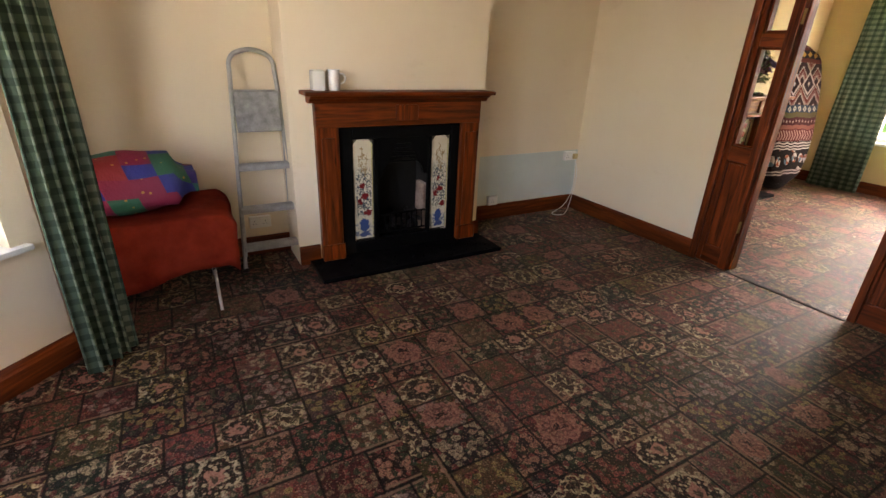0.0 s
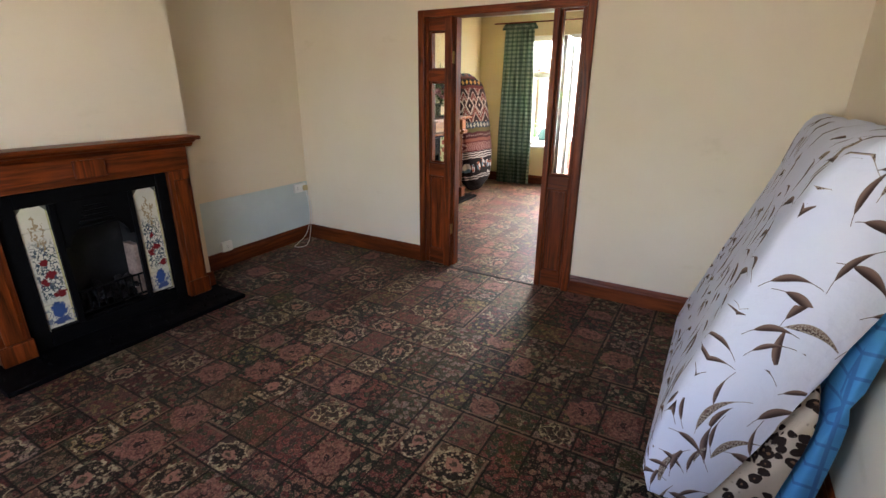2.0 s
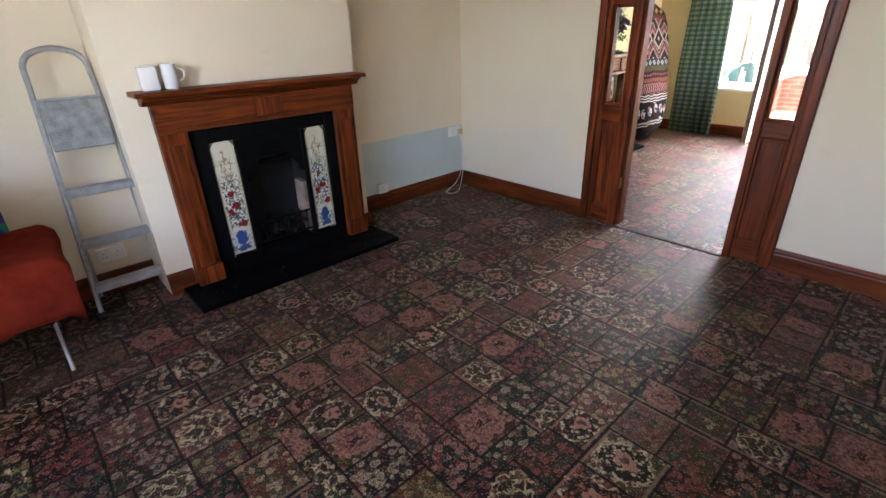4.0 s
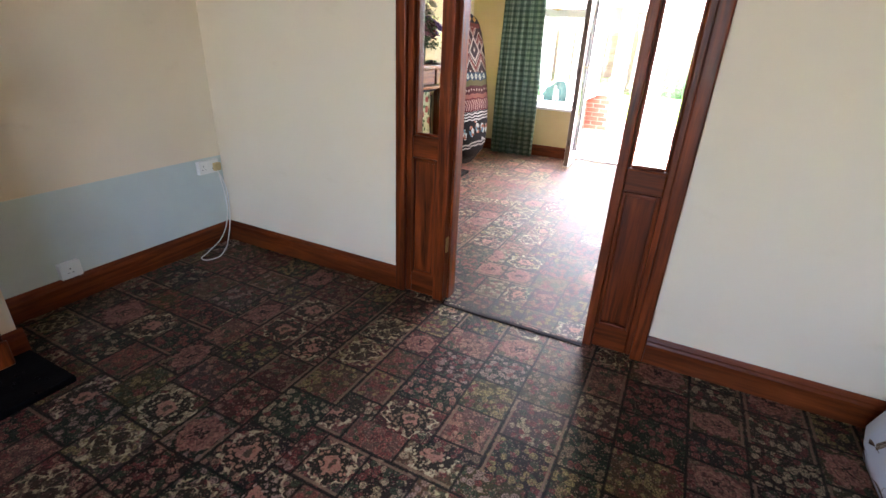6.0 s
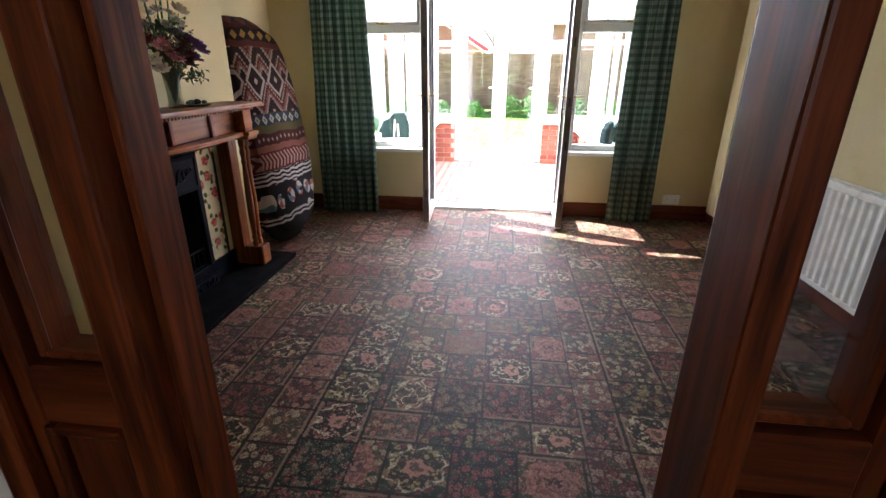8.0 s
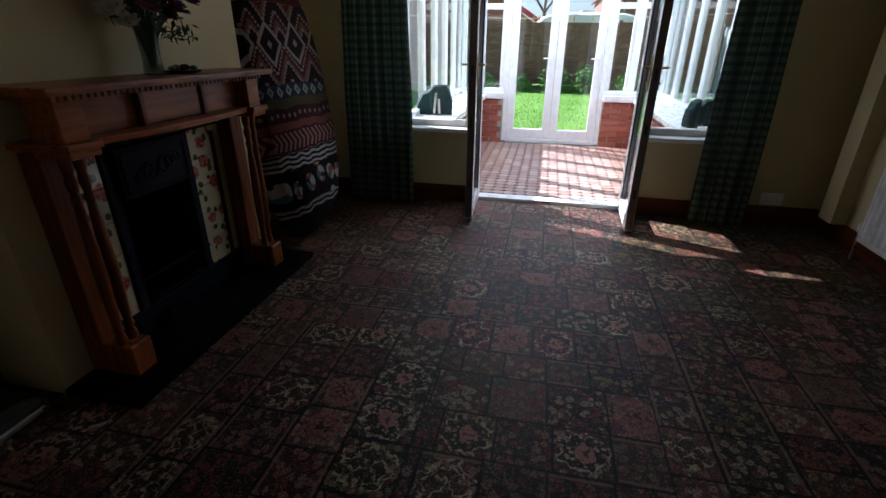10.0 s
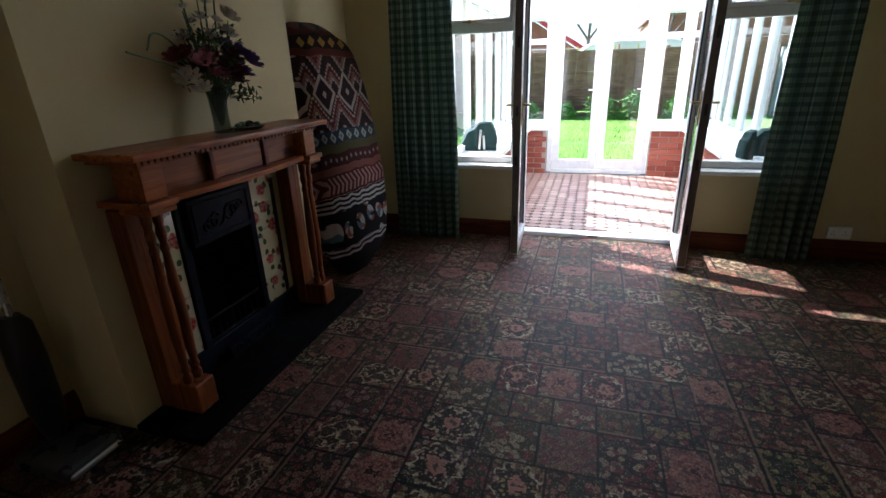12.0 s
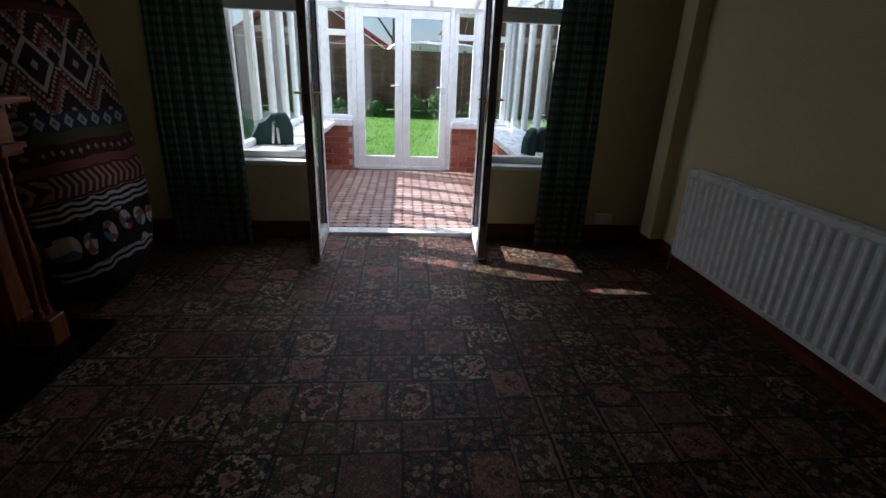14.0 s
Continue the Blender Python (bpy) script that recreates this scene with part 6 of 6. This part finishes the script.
def glazed_wall(axis, fixed, lo, hi, posts, z0, z1, transom):
    """A run of white frames with panes; axis is the way it runs."""
    def span(a, b, c, d, t=0.03):
        return (a, b, fixed - t, fixed + t, c, d) if axis == 0 else (fixed - t, fixed + t, a, b, c, d)
    part("frame_rail", bx(span(lo, hi, z0, z0 + 0.055), bev=0.005), M_UPVC, con)
    part("frame_rail", bx(span(lo, hi, z1 - 0.06, z1), bev=0.005), M_UPVC, con)
    cuts = [lo] + posts + [hi]
    for c in cuts:
        a, b = max(lo, c - 0.035), min(hi, c + 0.035)
        part("mullion", bx(span(a, b, z0 + 0.056, z1 - 0.061), bev=0.005), M_UPVC, con)
    for a, b in zip(cuts, cuts[1:]):
        a, b = a + 0.036, b - 0.036
        if transom:
            part("transom", bx(span(a, b, transom, transom + 0.07, 0.029), bev=0.005), M_UPVC, con)
        for s in ((a, a + 0.028, z0 + 0.056, z1 - 0.061), (b - 0.028, b, z0 + 0.056, z1 - 0.061)):
            part("sash", bx(span(s[0], s[1], s[2], s[3], 0.024), bev=0.003), M_UPVC, con)
        part("pane", bx(span(a + 0.028, b - 0.028, z0 + 0.056, z1 - 0.061, 0.003)), M_GLASS, con).visible_shadow = False


ys = [YO + 0.03 + i * (FY1 - YO - 0.06) / 5 for i in range(1, 5)]
glazed_wall(1, 0.84, YO + 0.005, FY1 - 0.04, ys, 0.641, EAVE, None)
glazed_wall(1, 3.58, YO + 0.005, FY1 - 0.04, ys, 0.641, EAVE, None)
glazed_wall(0, 7.0, 0.875, 1.475, [1.13], 0.661, EAVE, 1.69)
glazed_wall(0, 7.0, 2.80, 3.545, [3.12], 0.661, EAVE, 1.69)
for s in ((1.476, 1.535, 0.0, 2.07), (2.745, 2.799, 0.0, 2.07), (1.536, 2.744, 2.02, 2.07), (1.536, 2.744, -0.01, 0.045)):
    part("door_frame", bx((s[0], s[1], 6.95, 7.05, s[2], s[3]), bev=0.005), M_UPVC, con)
for k, x0 in enumerate((1.538, 2.142)):
    d = thing("conservatory_door", "closed white glazed conservatory door", "door", (x0, 6.985, 0.047), group="conservatory doors")
    w, h = 0.60, 1.97
    for s in ((0, 0.10, 0, h), (w - 0.10, w, 0, h), (0.10, w - 0.10, 0, 0.13), (0.10, w - 0.10, h - 0.10, h)):
        part("stile" if s[2] == 0 and s[3] == h else "rail", bx((s[0], s[1], -0.03, 0.03, s[2], s[3]), bev=0.006, seg=2), M_UPVC, d)
    part("pane", bx((0.10, w - 0.10, -0.003, 0.003, 0.13, h - 0.10)), M_GLASS, d).visible_shadow = False
    hx = w - 0.05
    part("handle_plate", bx((hx - 0.014, hx + 0.014, -0.042, -0.030, 0.92, 1.12), bev=0.004), M_UPVC, d)
    bm = bmesh.new()
    rod(bm, (hx, -0.04, 1.06), (hx, -0.075, 1.06), 0.009, n=10)
    rod(bm, (hx + 0.008, -0.075, 1.06), (hx - 0.105, -0.078, 1.058), 0.010, 0.008, n=10)
    part("lever", bm, M_UPVC, d, smooth=50)
# roof
bm = bmesh.new()
prism(bm, [(YO, 2.545), (FY1 + 0.12, 2.085), (FY1 + 0.12, 2.105), (YO, 2.565)], 0, LO + 0.02, RO - 0.02)
part("roof_sheet", bm, M_POLY, con, "opal plastic roof sheet")
for i in range(6):
    x = LO + 0.03 + i * (RO - LO - 0.06) / 5
    bm = bmesh.new()
    prism(bm, [(YO, 2.485), (FY1 + 0.10, 2.028), (FY1 + 0.10, 2.084), (YO, 2.543)], 0, x - 0.022, x + 0.022)
    part("rafter", bm, M_UPVC, con)
part("gutter", bx((LO, RO, FY1 + 0.02, FY1 + 0.14, 1.99, 2.027), bev=0.01, seg=2), M_UPVC, con)
for x in (0.84, 3.58):
    bm = bmesh.new()
    prism(bm, [(YO, EAVE + 0.002), (FY1 - 0.03, EAVE + 0.002), (FY1 - 0.03, 2.09), (YO, 2.49)], 0, x - 0.012, x + 0.012)
    part("gable_panel", bm, M_UPVC, con)


# folded green bags on the sills
def bag(at, turn, w, h, d, label):
    b = thing("folded_bag", label, "bag", at, turn)
    out = [(-w * 0.50, 0), (w * 0.44, 0), (w * 0.50, h * 0.42), (w * 0.38, h * 0.80), (w * 0.30, h), (-w * 0.05, h * 0.93), (-w * 0.22, h * 0.78), (-w * 0.42, h * 0.70), (-w * 0.55, h * 0.30)]
    bm = bolster(out, 1, -d / 2, d / 2, 6, 0.012, 0.03, 0)
    part("body", bm, M_GREENBAG, b)
    for k, (px, lean) in enumerate(((-0.06, 0.10), (0.10, -0.05))):
        s = bx((px * w - 0.012, px * w + 0.012, -d / 2 - 0.012, -d / 2 - 0.004, 0.01, h * (0.75 - 0.2 * k)), bev=0.003)
        bmesh.ops.rotate(s, verts=s.verts, cent=(px * w, 0, 0), matrix=Matrix.Rotation(lean, 3, 'Y'))
        part("strap", s, M_STEEL if w > 0.3 else M_BLACK, b)
    return b


bag((1.01, 4.78, 0.64), 12, 0.34, 0.27, 0.14, "dark green folded nylon bag with a pale strap on the sill")
bag((3.44, 4.72, 0.64), -8, 0.26, 0.22, 0.14, "dark green folded nylon bag on the white sill")
bag((3.27, 4.50, 0.64), 20, 0.10, 0.22, 0.10, "narrow dark green nylon pouch on the white sill")


# ---- garden ----
def mat_lawn():
    n = Net("lawn")
    p = n.position()
    f, g = n.noise(p, 0.7, 4), n.noise(p, 30, 4)
    c = n.ramp(n.m('ADD', n.m('MULTIPLY', f, 0.6), n.m('MULTIPLY', g, 0.4)), ((0.3, (0.08, 0.18, 0.02)), (0.5, (0.15, 0.30, 0.04)), (0.7, (0.21, 0.36, 0.075))))
    n.bump(g, 0.8, 0.03)
    return n.done(c, 0.9, spec=0.2)


GZ = -0.15
M_LAWN = mat_lawn()
M_SLAB = mat_plain("concrete_slab", (0.26, 0.25, 0.23), 0.9, vary=0.25, scale=8, bump=0.4)
M_FENCE = mat_wood("weathered_fence_board", (0.12, 0.060, 0.038), (0.40, 0.23, 0.15), 0, 0.85, knots=False)
M_BLADE = mat_plain("grass_blade", (0.15, 0.30, 0.04), 0.7, vary=0.4, scale=3)
M_BUSH = mat_plain("shrub_leaf", (0.10, 0.23, 0.035), 0.6, vary=0.5, scale=12)
bm = bmesh.new()
bmesh.ops.create_grid(bm, x_segments=2, y_segments=2, size=300, matrix=Matrix.Translation((0, 100, GZ)))
solid("ground", bm, M_LAWN, "bright green lawn", "ground", "structure")
rnd = random.Random(8)
vs, fs = [], []
for i in range(9000):
    x, y = rnd.uniform(-1.0, 6.0), 8.5 + 8.3 * rnd.random() ** 1.4
    a, h = rnd.uniform(0, 6.28), rnd.uniform(0.03, 0.075)
    dx, dy = 0.006 * math.cos(a), 0.006 * math.sin(a)
    k = len(vs)
    vs += [(x - dx, y - dy, GZ), (x + dx, y + dy, GZ), (x + rnd.uniform(-0.03, 0.03), y + rnd.uniform(-0.03, 0.03), GZ + h)]
    fs.append((k, k + 1, k + 2))
me = bpy.data.meshes.new("grass")
me.from_pydata(vs, [], fs)
me.materials.append(M_BLADE)
tagged(new("grass", me), "short mown grass blades on the lawn", "grass", kind="stuff")
# Two unseen slabs, added to keep the lawn's green bounce from the bay.
solid("pavement_unseen", bx((-40, 45, -9.5, -5.0, GZ - 0.05, GZ + 0.012)), M_SLAB, "grey concrete slab added unseen before the bay window", "pavement", "structure")
solid("road_unseen", bx((-40, 45, -60, -9.5, GZ - 0.05, GZ + 0.006)), mat_plain("worn_asphalt", (0.07, 0.07, 0.07), 0.9, vary=0.25, scale=10, bump=0.4), "plain asphalt slab added unseen on the street side", "road_unseen", "structure")
pav = new("pavement_patio")
tagged(pav, "grey concrete slab patio outside the conservatory", "pavement", kind="structure")
slab_me = mesh_of("slab", bx((-0.295, 0.295, -0.295, 0.295, -0.04, 0.0), bev=0.008), M_SLAB)
for i in range(9):
    for j in range(2):
        o = new("slab", slab_me)
        o.parent = pav
        o.matrix_basis = pose(-0.4 + i * 0.602, 7.45 + j * 0.602, GZ + 0.045 + rnd.uniform(-0.003, 0.003))


# Pale look of the side panes, put into the colour of these boards.
M_FENCE_GREY = mat_wood("pale_grey_board", (0.34, 0.36, 0.37), (0.52, 0.55, 0.56), 0, 0.8, knots=False)


def fence_run(label, origin, turn, panels, width=1.83, height=1.85, mat=M_FENCE):
    f = thing("fence", label, "fence", origin, turn)
    post_me = mesh_of("post", bx((-0.05, 0.05, -0.05, 0.05, 0, height + 0.08), bev=0.006), mat)
    slat_me = mesh_of("slat", bx((0, width - 0.11, -0.006, 0.006, 0, 0.125), bev=0.003), mat)
    rib_me = mesh_of("batten", bx((-0.02, 0.02, -0.035, -0.015, 0.08, height), bev=0.003), mat)
    board_me = mesh_of("gravel_board", bx((0, width - 0.11, -0.02, 0.02, 0, 0.14), bev=0.004), mat)
    for i in range(panels + 1):
        o = new("post", post_me)
        o.parent, o.location = f, (i * width, 0, 0)
        if i == panels:
            break
        x0 = i * width + 0.055
        o = new("gravel_board", board_me)
        o.parent, o.location = f, (x0, 0, 0)
        for k in range(int((height - 0.16) / 0.105)):
            o = new("slat", slat_me)
            o.parent = f
            o.matrix_basis = pose(x0, rnd.uniform(-0.008, 0.008), 0.16 + k * 0.105, rnd.uniform(8, 15), rnd.uniform(-0.6, 0.6), 0)
        for k in range(1, 4):
            o = new("batten", rib_me)
            o.parent, o.location = f, (x0 + k * (width - 0.11) / 4, 0, 0)
    return f


fence_run("weathered brown lap-panel fence across the garden's end", (-5.0, 17.3, GZ), 0, 8, height=2.05)
fence_run("pale grey lap-panel fence along the garden side", (-3.6, 2.4, GZ), 90, 8, mat=M_FENCE_GREY)
fence_run("pale grey lap-panel fence along the garden", (7.2, 2.4, GZ), 90, 8, mat=M_FENCE_GREY)


def shrub(at, r, h, count, seed):
    s = thing("shrub", "low leafy green shrub growing at the fence foot", "shrub", at)
    q = random.Random(seed)
    bm = bmesh.new()
    for i in range(5):
        a = q.uniform(0, 6.28)
        rod(bm, (0, 0, 0), (r * 0.5 * math.cos(a), r * 0.3 * math.sin(a), h * 0.6), 0.012, 0.004, 6)
    part("stem", bm, M_FENCE, s)
    bm = bmesh.new()
    for i in range(count):
        a, f, z = q.uniform(0, 6.28), math.sqrt(q.random()), q.random()
        lump = 0.75 + 0.4 * noise.noise(Vector((a * 1.3, seed, z * 2)))
        rr = r * f * lump * math.sqrt(max(0.05, 1 - (z * 0.95) ** 2))
        m = Matrix.Translation((rr * math.cos(a), rr * 0.55 * math.sin(a), 0.03 + z * h * lump)) @ pose(0, 0, 0, q.uniform(-60, 60), q.uniform(-60, 60), q.uniform(0, 360))
        ln, w = q.uniform(0.04, 0.085), q.uniform(0.018, 0.035)
        bm.faces.new([bm.verts.new(m @ Vector(p)) for p in ((0, 0, 0), (ln * 0.45, -w, 0.008), (ln, 0, 0), (ln * 0.45, w, 0.008))])
    part("leaves", bm, M_BUSH, s)


for i, (x, r, h) in enumerate(((-1.4, 0.7, 0.5), (0.0, 0.6, 0.42), (1.2, 0.55, 0.40), (2.3, 0.75, 0.62), (3.3, 0.9, 0.66), (4.5, 0.7, 0.55), (5.6, 0.6, 0.5))):
    shrub((x, 16.2, GZ), r, h * 1.4, 1100, 40 + i)

# bare tree and roofs behind the fence
M_BARK = mat_plain("grey_bark", (0.12, 0.095, 0.075), 0.9, vary=0.3, scale=20, bump=0.5)


def bare_tree(at, h, seed):
    t = thing("bare_tree", "leafless grey tree standing behind the garden fence", "tree", at)
    q = random.Random(seed)
    bm = bmesh.new()
    rod(bm, (0, 0, 0), (0.05, 0, h * 0.4), 0.11, 0.07, 10)
    part("trunk", bm, M_BARK, t, smooth=60)

    def grow(bm, a, d, ln, r, depth):
        b = a + d * ln
        rod(bm, a, b, r, r * 0.6, 6, False)
        if depth:
            for _ in range(3):
                nd = (d + Vector((q.uniform(-0.8, 0.8), q.uniform(-0.8, 0.8), q.uniform(-0.2, 0.6)))).normalized()
                grow(bm, b, nd, ln * q.uniform(0.6, 0.8), r * 0.58, depth - 1)

    for k in range(4):
        bm = bmesh.new()
        a = k * 1.57 + q.uniform(-0.4, 0.4)
        grow(bm, Vector((0.05, 0, h * 0.4 - 0.02)), Vector((math.cos(a) * 0.6, math.sin(a) * 0.6, 0.8)).normalized(), h * 0.2, 0.05, 4)
        part("limb", bm, M_BARK, t)


bare_tree((1.6, 21.5, GZ), 6.5, 3)
bare_tree((4.6, 22.5, GZ), 6.0, 12)


def back_house(at, w, d, eave, ridge, label):
    hs = thing("neighbour_house", label, "house", at)
    M_R = mat_plain("red_roof_tile", (0.17, 0.055, 0.045), 0.85, vary=0.3, scale=3, bump=0.5)
    M_B = mat_plain("far_brick_wall", (0.30, 0.12, 0.085), 0.9, vary=0.25, scale=6, bump=0.4)
    part("wall", bx((-w / 2, w / 2, -d / 2, d / 2, 0, eave)), M_B, hs)
    bm = bmesh.new()
    prism(bm, [(-w / 2 - 0.25, eave - 0.05), (0, ridge), (w / 2 + 0.25, eave - 0.05), (w / 2 + 0.25, eave + 0.10), (0, ridge + 0.16), (-w / 2 - 0.25, eave + 0.10)], 1, -d / 2 - 0.3, d / 2 + 0.3)
    part("roof", bm, M_R, hs)
    M_RED = mat_plain("red_barge_paint", (0.42, 0.03, 0.035), 0.5, vary=0.1)
    for s in (-1, 1):
        bm = bmesh.new()
        prism(bm, [(s * (w / 2 + 0.28), eave - 0.14), (0, ridge - 0.08), (0, ridge + 0.12), (s * (w / 2 + 0.28), eave + 0.08)], 1, -d / 2 - 0.36, -d / 2 - 0.31)
        part("barge_board", bm, M_RED, hs, "bright red barge board")
    bm = bmesh.new()
    prism(bm, [(-w / 2 + 0.02, eave - 0.02), (0, ridge - 0.1), (w / 2 - 0.02, eave - 0.02)], 1, -d / 2, -d / 2 + 0.1)
    part("gable_wall", bm, M_B, hs)
    for x in (-w / 4, w / 4):
        wd = part("window", bx((x - 0.5, x + 0.5, -d / 2 - 0.03, -d / 2 - 0.002, 1.0, 2.1), bev=0.01), M_UPVC, hs)
        part("pane", bx((x - 0.43, x + 0.43, -d / 2 - 0.036, -d / 2 - 0.031, 1.07, 2.03)), M_IRON_BLUE, wd)


back_house((-2.4, 27.0, GZ), 7.0, 6.0, 2.4, 4.7, "low red-roofed building behind the garden fence")
back_house((9.5, 38.0, GZ), 9.0, 8.0, 4.2, 6.6, "brick house far behind the garden fence")
cv = thing("caravan", "white touring caravan parked behind the fence", "caravan", (3.4, 22.0, GZ))
bm = bolster([(-2.1, 0.45), (2.0, 0.45), (2.2, 1.3), (1.95, 2.35), (1.3, 2.58), (-1.5, 2.58), (-2.15, 2.2), (-2.25, 1.2)], 1, -1.0, 1.0, 8, 0.12, 0.0, 3)
part("body", bm, M_WHITE, cv, smooth=50)
part("window", bx((-1.2, -0.1, -1.012, -1.0, 1.35, 1.95), bev=0.004), M_IRON_BLUE, cv)
part("roof_vent", bx((-0.3, 0.3, -0.3, 0.3, 2.575, 2.68), bev=0.03, seg=2), M_UPVC, cv)
for x in (-0.3, 0.5):
    bm = bmesh.new()
    rod(bm, (x, -0.98, 0.32), (x, -0.80, 0.32), 0.32, n=20)
    part("wheel", bm, M_BLACK, cv, smooth=40)
# washing line with pegs
wlx = thing("washing_line", "thin washing line with coloured pegs across the lawn", "washing line", (0, 12.0, GZ))
for x in (-3.0, 6.8):
    bm = bmesh.new()
    rod(bm, (x, 0, 0), (x, 0, 2.15), 0.03, n=10)
    part("line_post", bm, M_STEEL, wlx)
tube_part("line", [(-3.0, 0, 2.1), (0, 0, 1.98), (2.2, 0, 1.95), (4.5, 0, 1.99), (6.8, 0, 2.1)], 0.006, M_PLASTIC, wlx)
M_YEL, M_RDP = mat_plain("yellow_peg", (0.60, 0.48, 0.03), 0.5), mat_plain("red_peg", (0.55, 0.04, 0.03), 0.5)
for i, x in enumerate((1.30, 1.42, 1.62, 1.75, 2.35, 2.42, 2.50, 2.9)):
    part("peg", bx((x - 0.012, x + 0.012, -0.012, 0.012, 1.90, 2.0), bev=0.003), M_YEL if i % 3 else M_RDP, wlx)

# ---- pieces: bricks of the low walls, floor tiles ----
brick_me = mesh_of("brick", bx((-0.1065, 0.1065, -0.006, 0.010, 0, 0.064), bev=0.0025), M_BRICK)
half_me = mesh_of("brick_half", bx((-0.05, 0.05, -0.006, 0.010, 0, 0.064), bev=0.0025), M_BRICK)


def brick_face(parent, a, b, fixed, turn):
    """Courses of bricks that face local -y along a run from a to b."""
    ux = Vector((math.cos(radians(turn)), math.sin(radians(turn)), 0))
    length = (Vector(b) - Vector(a)).length
    for c in range(8):
        s = -0.1125 * (c % 2)
        while s < length - 0.02:
            lo, hi = max(0.004, s + 0.006), min(length - 0.004, s + 0.219)
            if hi - lo > 0.05:
                m = brick_me if hi - lo > 0.16 else half_me
                p = Vector(a) + ux * (lo + hi) / 2
                o = new("brick", m)
                o.parent = parent
                o.matrix_basis = pose(p.x, p.y, -0.012 + c * 0.0745, 0, 0, turn) @ Matrix.Diagonal(((hi - lo) / (0.213 if m is brick_me else 0.10), 1, 1, 1))
            s += 0.225


brick_face(wf, (LX_, FY0 + 0.006, 0), (1.468, FY0 + 0.006, 0), 0, 0)
brick_face(wf, (2.808, FY0 + 0.006, 0), (RX_, FY0 + 0.006, 0), 0, 0)
brick_face(wl, (LX_ - 0.006, YO, 0), (LX_ - 0.006, FY0, 0), 0, 90)
brick_face(wr, (RX_ + 0.006, FY0, 0), (RX_ + 0.006, YO, 0), 0, -90)

TS = 0.104


def octagon(bm, cx, cy, z0=-0.012, z1=-0.004):
    s, c = TS / 2 - 0.002, 0.026
    pts = [(s, s - c), (s - c, s), (-s + c, s), (-s, s - c), (-s, -s + c), (-s + c, -s), (s - c, -s), (s, -s + c)]
    a = [bm.verts.new((cx + x, cy + y, z0)) for x, y in pts]
    b = [bm.verts.new((cx + x * 0.97, cy + y * 0.97, z1)) for x, y in pts]
    for i in range(8):
        bm.faces.new((a[i], a[(i + 1) % 8], b[(i + 1) % 8], b[i]))
    bm.faces.new(b)


fl = bpy.data.objects["floor_conservatory"]
bm = bmesh.new()
octagon(bm, 0, 0)
tile_me = mesh_of("floor_tile", bm, M_FTILE)
rest = bmesh.new()
count = 0
for j in range(int((FY0 - 4.25) / TS)):
    for i in range(int((RX_ - LX_) / TS)):
        x, y = LX_ + 0.04 + TS / 2 + i * TS, 4.252 + TS / 2 + j * TS
        if 1.45 < x < 2.85 and y < 6.45 and count < 300:
            o = new("floor_tile", tile_me)
            o.parent = fl
            o.location = (x, y, 0)
            count += 1
        else:
            octagon(rest, x, y)
o = part("further_floor_tiles", rest, M_FTILE, fl)
tagged(o, kind="stuff")
